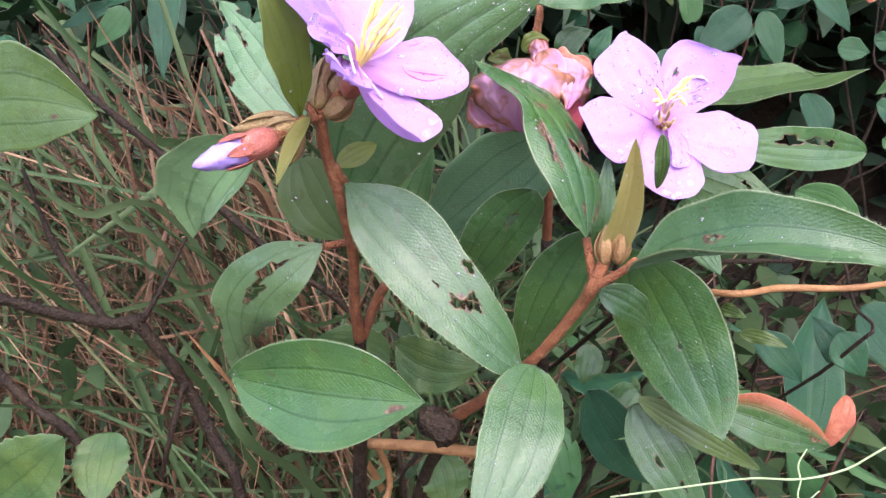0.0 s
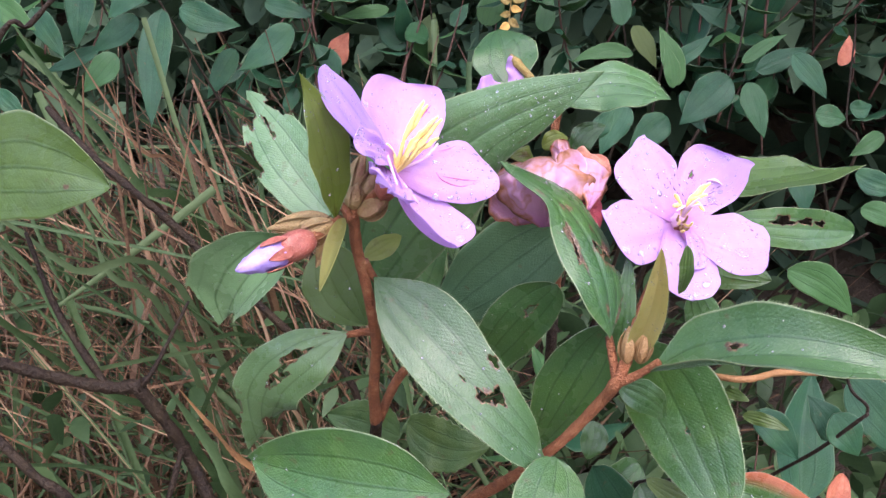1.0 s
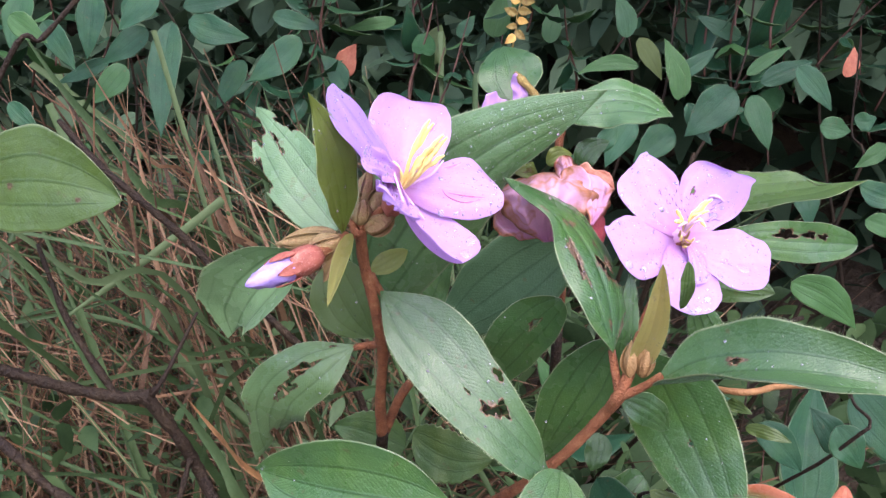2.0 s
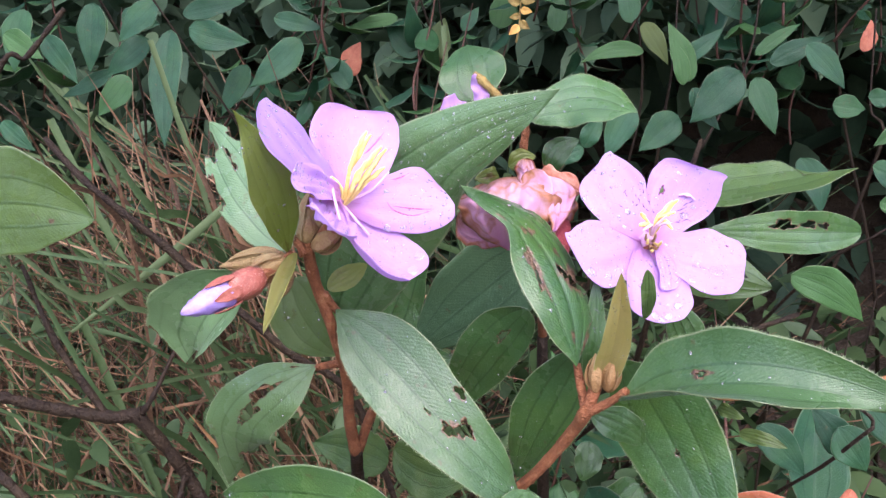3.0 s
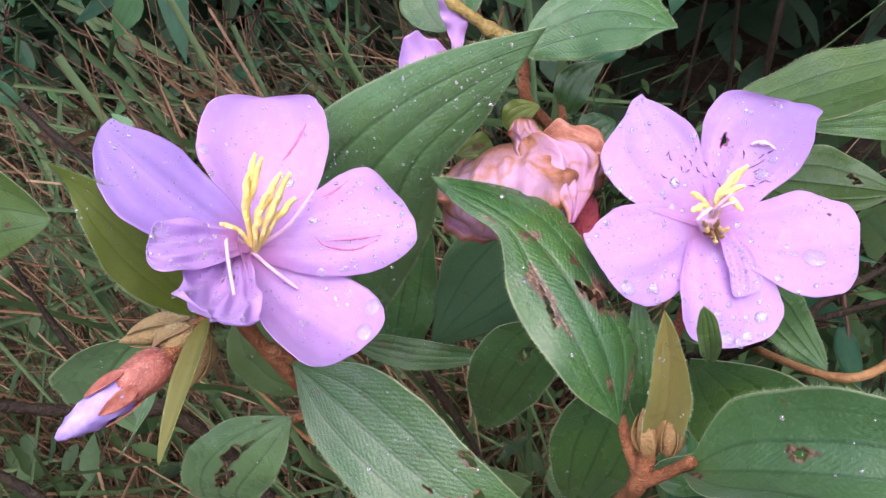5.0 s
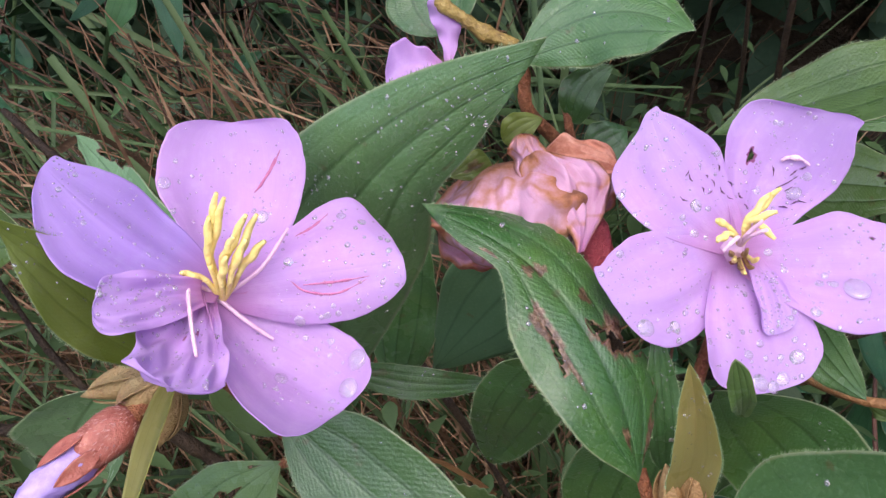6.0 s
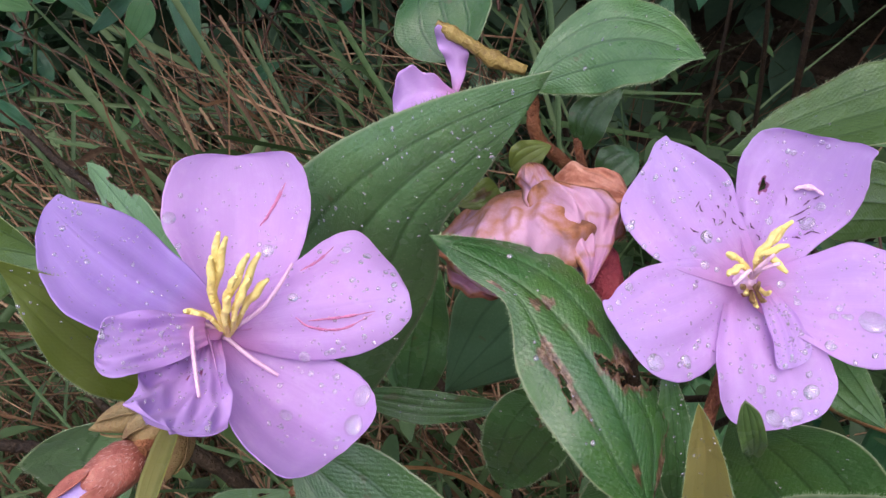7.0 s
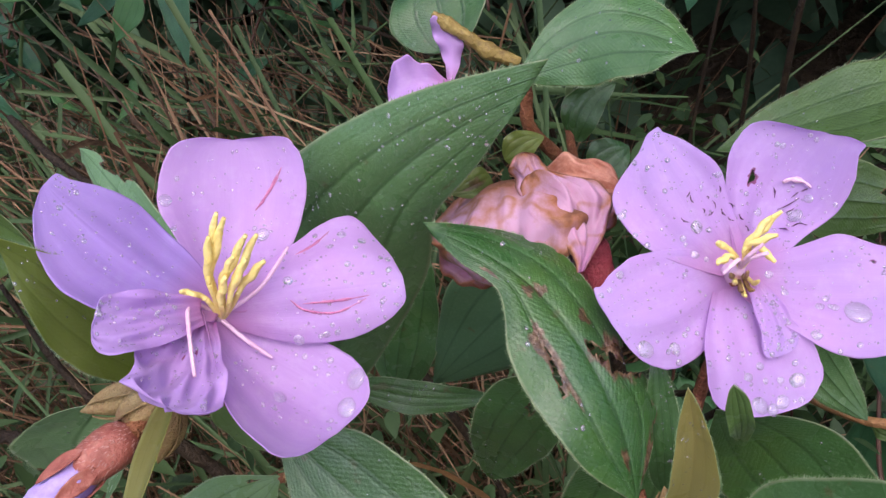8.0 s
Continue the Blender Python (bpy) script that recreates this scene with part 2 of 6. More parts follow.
FILAMENT = rough_material("pink_filament", [(0.3, (0.68, 0.38, 0.54)), (0.7, (0.8, 0.55, 0.69))], 300.0, 0.45)
STEM = rough_material("hairy_red_stem", [(0.3, (0.12, 0.035, 0.013)), (0.55, (0.25, 0.085, 0.03)), (0.75, (0.42, 0.21, 0.095))], 220.0, 0.6, 1.0, 0.0012, 1400.0)
CALYX = rough_material("scaly_calyx", [(0.3, (0.2, 0.045, 0.032)), (0.55, (0.34, 0.1, 0.07)), (0.8, (0.5, 0.24, 0.17))], 260.0, 0.5, 0.5, 0.0006, 1500.0)
SEPAL = rough_material("olive_bud_scale", [(0.3, (0.2, 0.085, 0.045)), (0.55, (0.27, 0.18, 0.07)), (0.8, (0.36, 0.29, 0.13))], 150.0, 0.55, 0.8, 0.0008, 1400.0)
BRISTLE = rough_material("pink_bristle", [(0.3, (0.6, 0.3, 0.26)), (0.7, (0.75, 0.5, 0.45))], 300.0, 0.6)
TAN_BUD = rough_material("tan_bud_scale", [(0.3, (0.2, 0.1, 0.035)), (0.55, (0.3, 0.18, 0.07)), (0.8, (0.4, 0.27, 0.12))], 150.0, 0.55, 0.8, 0.0008, 1400.0)
HAIR = rough_material("pale_hair", [(0.3, (0.17, 0.28, 0.1)), (0.7, (0.34, 0.42, 0.24))], 300.0, 0.6)
BARK = rough_material("wet_bark", [(0.3, (0.01, 0.006, 0.005)), (0.58, (0.022, 0.014, 0.007)), (0.85, (0.08, 0.053, 0.029))], 60.0, 0.6, 1.0, 0.002, 500.0, shine=0.2)
TWIG = rough_material("orange_twig", [(0.3, (0.16, 0.07, 0.025)), (0.7, (0.36, 0.19, 0.07))], 80.0, 0.6, 0.8, 0.001, 800.0)
RED_TWIG = rough_material("reddish_twig", [(0.3, (0.03, 0.013, 0.008)), (0.7, (0.1, 0.04, 0.022))], 80.0, 0.6, 0.8, 0.001, 800.0)
DEAD = rough_material("dead_leaf", [(0.3, (0.26, 0.065, 0.035)), (0.6, (0.46, 0.15, 0.08)), (0.8, (0.52, 0.27, 0.14))], 60.0, 0.6, 0.8, 0.001, 500.0, 0.0, 0.2)
STRAW = rough_material("dry_grass", [(0.1, (0.03, 0.017, 0.01)), (0.42, (0.09, 0.045, 0.021)), (0.68, (0.18, 0.092, 0.042)), (0.92, (0.33, 0.225, 0.125))], 9.0, 0.7, 0.5, 0.001, 300.0, 0.75, 0.15)
GRASS = rough_material("green_grass", [(0.1, (0.03, 0.062, 0.018)), (0.5, (0.055, 0.105, 0.03)), (0.9, (0.11, 0.16, 0.065))], 9.0, 0.68, 0.5, 0.001, 300.0, 0.7, 0.25)
SOIL = rough_material("leaf_litter", [(0.3, (0.025, 0.017, 0.011)), (0.55, (0.055, 0.037, 0.022)), (0.8, (0.1, 0.07, 0.042))], 6.0, 0.9, 1.0, 0.02, 40.0)
VINE = rough_material("pale_vine", [(0.3, (0.26, 0.36, 0.16)), (0.7, (0.42, 0.5, 0.28))], 120.0, 0.5)
RED_CALYX = rough_material("red_calyx", [(0.3, (0.2, 0.02, 0.035)), (0.6, (0.34, 0.05, 0.06)), (0.8, (0.45, 0.14, 0.12))], 260.0, 0.5, 0.8, 0.001, 1500.0)
TEAR = rough_material("torn_petal_edge", [(0.3, (0.4, 0.1, 0.24)), (0.7, (0.55, 0.2, 0.34))], 300.0, 0.6)
DARK_SPECK = rough_material("dark_anther", [(0.3, (0.05, 0.015, 0.05)), (0.7, (0.12, 0.04, 0.1))], 300.0, 0.6)
POD = rough_material("olive_pod", [(0.3, (0.1, 0.05, 0.015)), (0.5, (0.26, 0.18, 0.045)), (0.75, (0.42, 0.32, 0.1))], 160.0, 0.5, 0.8, 0.0008, 1200.0)
YELLOW = rough_material("yellow_leaflet", [(0.3, (0.5, 0.26, 0.06)), (0.7, (0.7, 0.46, 0.12))], 160.0, 0.6, 0.5, 0.0008, 900.0)
SMALL_LEAF = rough_material("undergrowth_leaf", [(0.1, (0.018, 0.04, 0.014)), (0.5, (0.036, 0.075, 0.022)), (0.9, (0.07, 0.12, 0.04))], 9.0, 0.6, 0.4, 0.001, 200.0, 0.8, 0.25)
FOLIAGE = rough_material("far_foliage", [(0.1, (0.03, 0.065, 0.038)), (0.5, (0.06, 0.115, 0.06)), (0.9, (0.1, 0.16, 0.085))], 5.0, 0.75, 0.4, 0.002, 60.0, 0.7, 0.2)

WATER, w_tree, w_bsdf = material("water_drop")
clear = node(w_tree, "ShaderNodeBsdfTransparent", Color=(0.97, 0.97, 0.98, 1))
shine = node(w_tree, "ShaderNodeBsdfGlossy", Color=(1, 1, 1, 1), Roughness=0.06)
rim_gloss = node(w_tree, "ShaderNodeFresnel", IOR=1.25)
# white diffuse share paints the light a drop gathers by refraction
paleness = node(w_tree, "ShaderNodeBsdfDiffuse", Color=(0.92, 0.88, 0.95, 1))
veil = node(w_tree, "ShaderNodeMixShader", Fac=0.09)
link(w_tree, clear.outputs[0], veil.inputs[1])
link(w_tree, paleness.outputs[0], veil.inputs[2])
film = w_tree.nodes.new("ShaderNodeMixShader")
link(w_tree, calc(w_tree, "MULTIPLY_ADD", rim_gloss.outputs[0], 0.7, 0.05), film.inputs["Fac"])
link(w_tree, veil.outputs[0], film.inputs[1])
link(w_tree, shine.outputs[0], film.inputs[2])
link(w_tree, film.outputs[0], w_tree.nodes["Material Output"].inputs["Surface"])

# ---- builders ----
ORIGIN = {}


def thing(name, at, label, category, group="", kind=""):
    ob = new(name)
    ob.empty_display_size = 0.01
    ob.location = at
    ORIGIN[ob] = Vector(at)
    return tagged(ob, label, category, group, kind)


def part(name, mesh, mat, parent, label=""):
    """One mesh in world places as a part under a thing or a part."""
    ob = new(name, mesh)
    if not mesh.materials:
        mesh.materials.append(mat)
    here = ORIGIN.get(parent, Vector()) if parent else Vector()
    mesh.transform(Matrix.Translation(-here))
    ob.parent = parent
    ORIGIN[ob] = here
    return tagged(ob, label)


def mesh_of(name, verts, faces, smooth=True):
    me = bpy.data.meshes.new(name)
    me.from_pydata([tuple(v) for v in verts], [], faces)
    me.validate()
    if smooth:
        me.polygons.foreach_set("use_smooth", [True] * len(me.polygons))
    me.update()
    return me


def spline(points, per=6):
    """A smooth line (Catmull-Rom) through points."""
    p = [np.array(q, float) for q in points]
    p = [2 * p[0] - p[1], *p, 2 * p[-1] - p[-2]]
    line = []
    for a, b, c, d in zip(p, p[1:], p[2:], p[3:]):
        for k in range(per):
            t = k / per
            line.append(0.5 * (2 * b + (c - a) * t + (2 * a - 5 * b + 4 * c - d) * t * t + (3 * b - a - 3 * c + d) * t**3))
    line.append(p[-2])
    return np.array(line)


def tube(name, points, radii, sides=8, per=6, knots=0.0, seed=0):
    """A tapered, slightly uneven round stem through points; radii from start to end."""
    line = spline(points, per)
    rng = np.random.default_rng(seed)
    n = len(line)
    r = np.interp(np.linspace(0, 1, n), np.linspace(0, 1, len(radii)), radii)
    r = r * (1 + knots * rng.normal(0, 1, n).clip(-1.5, 1.5))
    verts, faces = [], []
    side = None
    for k in range(n):
        d = line[min(k + 1, n - 1)] - line[max(k - 1, 0)]
        d = d / (np.linalg.norm(d) + 1e-9)
        if side is None:
            side = np.cross(d, (0.3, 0.9, 0.2))
        side = side - d * (side @ d)
        side = side / np.linalg.norm(side)
        up = np.cross(d, side)
        for s in range(sides):
            a = 2 * math.pi * s / sides
            verts.append(line[k] + r[k] * (math.cos(a) * side + math.sin(a) * up))
    for k in range(n - 1):
        for s in range(sides):
            a, b = k * sides + s, k * sides + (s + 1) % sides
            faces.append((a, b, b + sides, a + sides))
    faces.append(tuple(range(sides))[::-1])
    faces.append(tuple(range((n - 1) * sides, n * sides)))
    return mesh_of(name, verts, faces)


def lathe(name, base, tip, profile, sides=14, ridges=0, ridge=0.0, twist=0.0):
    """A body of revolution from base to tip: profile of (share of length, radius), with lengthwise ridges."""
    base, tip = np.array(base, float), np.array(tip, float)
    d = (tip - base) / np.linalg.norm(tip - base)
    side = np.cross(d, (0.2, 0.5, 0.8))
    side /= np.linalg.norm(side)
    up = np.cross(d, side)
    verts, faces = [], []
    for s, r in profile:
        for k in range(sides):
            a = 2 * math.pi * k / sides
            rr = r * (1 + ridge * math.cos(ridges * (a + twist * s)))
            verts.append(base + (tip - base) * s + rr * (math.cos(a) * side + math.sin(a) * up))
    for j in range(len(profile) - 1):
        for k in range(sides):
            a, b = j * sides + k, j * sides + (k + 1) % sides
            faces.append((a, b, b + sides, a + sides))
    faces.append(tuple(range(sides))[::-1])
    faces.append(tuple(range((len(profile) - 1) * sides, len(profile) * sides)))
    return mesh_of(name, verts, faces)


def leaf_outline(s):
    """Half width of an ovate leaf with a drawn-out tip, from 0 at the base to 0 at the tip."""
    s = np.clip(s, 0, 1)
    return 1.95 * s**0.55 * (1 - s) ** 0.8 * (1 - 0.12 * s)


def pointed_outline(s):
    """Half width of a lance-shaped leaf."""
    s = np.clip(s, 0, 1)
    return 3.0 * s**0.6 * (1 - s) ** 1.1


def petal_outline(s):
    """Half width of a petal: a narrow claw, widest past the middle, a rounded end."""
    grown = 0.13 + 0.87 * np.sin(np.pi / 2 * np.clip(s / 0.62, 0, 1)) ** 1.15
    end = np.clip((s - 0.5) / 0.5, 0, 1)
    return np.clip(1.02 * grown * np.clip(1 - end**2.6, 0, 1) ** 0.5, 0.01, 2)


def serrate_outline(s):
    return leaf_outline(s) * (1 + 0.09 * (1 - np.abs(((s * 11) % 1) * 2 - 1))) - 0.02 * np.sin(np.pi * s)


class Blade:
    """A leaf or petal surface from its base, tip and two sides: place(s, v) with s from base to tip and v from -1 to 1 across."""

    def __init__(self, base, tip, left, right, outline, arch=0.0, fold=0.0, curl=0.0, cup=0.0, ruffle=0.0, folds=3, groove=0.0, seed=0, uneven=0.03, crumple=0.0, pleat=0.0):
        self.b, self.u = np.array(base, float), np.array(tip, float) - np.array(base, float)
        l, r = np.array(left, float), np.array(right, float)
        self.len = np.linalg.norm(self.u)
        d = self.u / self.len
        s0 = float(np.clip((((l + r) / 2 - self.b) @ d) / self.len, 0.25, 0.8))
        self.e = (l + r) / 2 - self.b - s0 * self.u
        self.e -= d * (self.e @ d)
        self.e /= 4 * s0 * (1 - s0)
        h = (r - l) / 2
        self.skew = (h @ d)
        h = h - d * (h @ d)
        self.h = h / outline(np.array(s0))
        self.w = np.linalg.norm(self.h)
        self.n = np.cross(d, h)
        self.n /= np.linalg.norm(self.n)
        self.outline, self.arch, self.fold, self.curl, self.cup = outline, arch, fold, curl, cup
        self.ruffle, self.folds, self.groove, self.uneven, self.crumple, self.pleat = ruffle, folds, groove, uneven, crumple, pleat
        rng = np.random.default_rng(seed)
        self.ph = rng.uniform(0, 6.28, 10)

    def place(self, s, v):
        s, v = np.asarray(s, float)[..., None], np.asarray(v, float)[..., None]
        ph = self.ph
        half = self.outline(s) * (1 + self.uneven * np.sin(9 * s + ph[0] + np.sign(v)) + 0.6 * self.uneven * np.sin(23 * s + ph[1] + 2 * np.sign(v)))
        p = self.b + s * self.u + self.e * 4 * s * (1 - s) + self.h * v * half
        out = self.arch * (4 * s * (1 - s)) - self.curl * s**3
        out = out + self.fold * self.w * half * (np.abs(v) ** 1.3) * 0.8 - self.fold * self.w * 0.25 * half
        out = out + self.cup * self.w * (v * v * half - 0.3 * half)
        if self.groove:
            a = np.abs(v)
            g = np.exp(-((a / 0.05) ** 2)) + np.exp(-(((a - 0.46) / 0.05) ** 2)) + 0.4 * np.exp(-(((a - 0.8) / 0.05) ** 2))
            out = out + 0.8 * self.groove * np.abs(np.sin(np.pi * a / 0.46)) * np.clip(half * 1.2, 0, 1)
            out = out - self.groove * g * np.clip(half * 1.6, 0, 1)
        out = out + self.ruffle * np.abs(v) ** 1.5 * np.sin(self.folds * 6.28 * s + ph[3] + v) * half
        out = out + 0.02 * self.w * np.sin(5 * s + 3 * v + ph[4])
        if self.crumple:
            out = out + self.crumple * half * (np.sin(7 * s + 3 * v + ph[5]) * np.sin(5 * v + 4 * s + ph[6]) + 0.4 * np.sin(8 * v - 6 * s + ph[7]) - 0.8 * np.abs(np.sin(4 * v + 3 * s + ph[8])))
        if self.pleat:
            out = out + self.pleat * (0.3 + half) * (np.abs((1.7 * v + 0.9 * s + ph[8]) % 2 - 1) + 0.6 * np.abs((2.3 * s - 1.1 * v + ph[9]) % 2 - 1) + 0.35 * np.abs((4.3 * v - 1.7 * s + ph[7]) % 2 - 1) + 0.25 * np.abs((3.1 * s + 5.2 * v + ph[6]) % 2 - 1))
        return p + self.n * out

    def steps(self, nu):
        return np.linspace(0, 1, nu + 1) ** 0.95

    def normal(self, s, v):
        """The way out of the upper face at one place."""
        p = self.place(s, v)
        n = np.cross(self.place(min(s + 0.01, 0.999), v) - self.place(s - 0.01, v), self.place(s, min(v + 0.02, 1)) - self.place(s, max(v - 0.02, -1)))
        n = n / (np.linalg.norm(n) + 1e-12)
        return n if n @ np.array((0.0, -1.0, 0.3)) > 0 else -n

    def mesh(self, name, nu, nv, thick, holes=(), blight=(), young=0.0, red=False, seed=0, pale=0.0):
        s = self.steps(nu)
        v = np.linspace(-1, 1, nv + 1)
        S, V = np.meshgrid(s, v, indexing="ij")
        P = self.place(S, V).reshape(-1, 3)
        S, V = S.ravel(), V.ravel()
        rng = np.random.default_rng(seed)
        wear = np.zeros(len(S))
        gone = np.zeros(len(S), bool)
        for k, (s0, v0, rs, rv) in enumerate([*holes, *blight]):
            ang = np.arctan2((V - v0) / rv, (S - s0) / rs)
            wob = 1 + 0.22 * np.sin(3 * ang + k) + 0.16 * np.sin(5 * ang + 2 * k) + 0.1 * np.sin(9 * ang + k)
            dist = np.hypot((S - s0) / rs, (V - v0) / rv) / wob
            if k < len(holes):
                gone |= dist < 1
                size = np.clip(0.05 / min(rs, rv * 0.5), 0.12, 1.0)
                wear = np.maximum(wear, np.clip(1 - (dist - 1) / (0.4 * size), 0, 1))
            else:
                wear = np.maximum(wear, np.clip(1.35 - dist, 0, 1))
        N = len(P)
        idx = np.arange(N).reshape(nu + 1, nv + 1)
        quads = np.stack([idx[:-1, :-1], idx[1:, :-1], idx[1:, 1:], idx[:-1, 1:]], -1).reshape(-1, 4)
        quads = quads[gone[quads].sum(1) < 3]
        edges = {}
        for q in quads.tolist():
            for a, b in zip(q, q[1:] + q[:1]):
                if (b, a) in edges:
                    del edges[(b, a)]
                else:
                    edges[(a, b)] = 1
        verts = np.vstack([P, P - self.n * thick])
        faces = quads[:, ::-1].tolist() + (quads + N).tolist() + [(a, b, b + N, a + N) for a, b in edges]
        me = bpy.data.meshes.new(name)
        me.from_pydata(verts.tolist(), [], faces)
        n_loops = len(me.loops)
        li = np.zeros(n_loops, int)
        me.loops.foreach_get("vertex_index", li)
        uv = np.stack([np.r_[S, S], (np.r_[V, V] + 1) / 2], 1)[li]
        me.uv_layers.new(name="UVMap").data.foreach_set("uv", uv.ravel())
        col = np.ones((2 * N, 4))
        col[:, 0], col[:, 1], col[:, 3] = np.r_[wear, wear], young, pale
        col[:, 2] = np.r_[S, S] * 0 + (np.clip(np.r_[V, V] * 0.9, 0, 1) if red else 0.0)
        me.attributes.new("wear", "FLOAT_COLOR", "POINT").data.foreach_set("color", col.ravel())
        me.polygons.foreach_set("use_smooth", [True] * len(me.polygons))
        me.validate()
        me.update()
        return me

    def fringe(self, name, count, length, holes=(), seed=0):
        """Fine hairs along both margins."""
        rng = np.random.default_rng(seed)
        verts, faces = [], []
        for side in (-1.0, 1.0):
            for s in np.sort(rng.uniform(0.06, 0.985, count)):
                if any(np.hypot((s - h[0]) / h[2], (side - h[1]) / h[3]) < 1.2 for h in holes):
                    continue
                a, b = self.place(s - 0.00035, side), self.place(s + 0.00035, side)
                out = self.place(s, side) - self.place(s, side * 0.8)
                out = out / (np.linalg.norm(out) + 1e-9)
                go = out * 1.0 + self.u / self.len * rng.normal(0.5, 0.3) + self.n * rng.normal(0.25, 0.3)
                tip = (a + b) / 2 + go * length * rng.uniform(0.5, 1.1)
                k = len(verts)
                verts += [a, b, tip, (a + b) / 2 - self.n * 0.00008]
                faces += [(k, k + 1, k + 2), (k, k + 2, k + 3), (k + 1, k + 3, k + 2)]
        return mesh_of(name, verts, faces, False)

    def down(self, name, count, length, holes=(), seed=0):
        """Short pale hairs lying along the upper face."""
        rng = np.random.default_rng(seed)
        verts, faces = [], []
        d = self.u / self.len
        side = self.h / self.w
        for s, v in zip(rng.uniform(0.04, 0.97, count), rng.uniform(-0.97, 0.97, count)):
            if any(np.hypot((s - h[0]) / h[2], (v - h[1]) / h[3]) < 1.15 for h in holes):
                continue
            p = self.place(s, v)
            go = d * rng.normal(0.8, 0.2) + side * (np.sign(v) * 0.35 + rng.normal(0, 0.25)) + self.n * rng.uniform(0.15, 0.55)
            k = len(verts)
            verts += [p - side * 0.000022, p + side * 0.000022, p + go * length * rng.uniform(0.5, 1.1)]
            faces += [(k, k + 1, k + 2)]
        return mesh_of(name, verts, faces, False)


STATIONS = np.array((0, 0.18, 0.36, 0.54, 0.72, 0.87, 1.0))


def through_widths(widths, q):
    """Smooth half widths at q through the widths at the stations."""
    slope = np.gradient(widths, STATIONS)
    k = np.clip(np.searchsorted(STATIONS, q, side="right") - 1, 0, len(STATIONS) - 2)
    h = STATIONS[k + 1] - STATIONS[k]
    t = (q - STATIONS[k]) / h
    return widths[k] * (2 * t**3 - 3 * t**2 + 1) + h * slope[k] * (t**3 - 2 * t**2 + t) + widths[k + 1] * (3 * t**2 - 2 * t**3) + h * slope[k + 1] * (t**3 - t**2)


class Sheet(Blade):
    """A leaf or petal with half widths of its own on either side; bends are (roll, arch, curl, sideways bend, cup, twist, skew) in shares of its length."""

    def __init__(self, base, tip, bends, left, right, claw=0.07, round_end=True, ruffle=0.0, folds=3, fan=0.0, uneven=0.0, groove=0.0, fold=0.0, crumple=0.0, seed=0):
        self.b, self.u = np.array(base, float), np.array(tip, float) - np.array(base, float)
        self.len = np.linalg.norm(self.u)
        self.d = self.u / self.len
        self.roll, self.arch, self.curl, self.bend, self.cup, self.twist, self.skew = bends
        facing = np.array((0.0, -1.0, 0.25))
        side = np.cross(self.d, facing)
        side /= np.linalg.norm(side)
        n = np.cross(side, self.d)
        n = n if n @ facing > 0 else -n
        side = np.cross(n, self.d)
        self.side = side * math.cos(self.roll) + n * math.sin(self.roll)
        self.n = n * math.cos(self.roll) - side * math.sin(self.roll)
        self.left, self.right = np.array((claw, *left, 0.0)), np.array((claw, *right, 0.0))
        self.w = max(max(left), max(right)) * self.len
        self.h = self.side * self.w
        self.round_end, self.ruffle, self.folds, self.fan, self.uneven, self.groove, self.fold, self.crumple = round_end, ruffle, folds, fan, uneven, groove, fold, crumple
        self.ph = np.random.default_rng(seed).uniform(0, 6.28, 10)

    def steps(self, nu):
        t = np.linspace(0, 1, nu + 1)
        return 1 - (1 - t) ** 1.7 if self.round_end else t

    def place(self, s, v):
        s, v = np.broadcast_arrays(np.asarray(s, float), np.asarray(v, float))
        ph = self.ph
        q = 1 - np.sqrt(np.clip(1 - s, 0, 1)) if self.round_end else np.clip(s, 0, 1)
        half = np.maximum(np.where(v < 0, through_widths(self.left, q), through_widths(self.right, q)), 0.0) * self.len
        half = half * (1 + self.uneven * (np.sin(15 * q + ph[0] + np.sign(v)) + 0.6 * np.sin(31 * q + ph[1] + 2 * np.sign(v)) + 0.35 * np.sin(67 * q + ph[2])) * s)
        wide = half / self.w
        a = np.abs(v)
        rise = 4 * s * (1 - s)
        turn = self.twist * s
        out = self.cup * v * v * half + self.fold * half * (a**1.3 - 0.3)
        out = out + self.ruffle * a**2 * wide * np.sin(self.folds * 6.28 * s + ph[3] + 1.5 * v)
        out = out + self.fan * np.sin(math.pi * s) * wide * (np.sin(5.2 * v + ph[4]) + 0.5 * np.sin(11 * v + ph[5]))
        if self.groove:
            g = np.exp(-((a / 0.05) ** 2)) + np.exp(-(((a - 0.46) / 0.05) ** 2)) + 0.4 * np.exp(-(((a - 0.8) / 0.05) ** 2))
            out = out + self.groove * (0.8 * np.abs(np.sin(math.pi * a / 0.46)) - g) * np.clip(wide * 1.4, 0, 1)
        if self.crumple:
            out = out + self.crumple * wide * (np.sin(9 * s + 4 * v + ph[5]) * np.sin(6 * v + 5 * s + ph[6]) - 0.9 * np.abs(np.sin(5 * v + 4 * s + ph[8])) + 0.5 * np.sin(13 * v - 8 * s + ph[7]))
        c, z = np.cos(turn)[..., None], np.sin(turn)[..., None]
        across, up = self.side * c + self.n * z, self.n * c - self.side * z
        ease = np.clip(half / self.len / 0.14, 0, 1) if self.round_end else np.ones_like(half)
        p = self.b + s[..., None] * self.u + (self.skew * v * s**3 * ease * ease * (3 - 2 * ease) * self.len * 0.5)[..., None] * self.d
        p = p + (self.bend * self.len * rise)[..., None] * self.side + ((self.arch * rise - self.curl * s**3) * self.len)[..., None] * self.n
        return p + (v * half)[..., None] * across + out[..., None] * up


SEED = [0]
NEAR = []


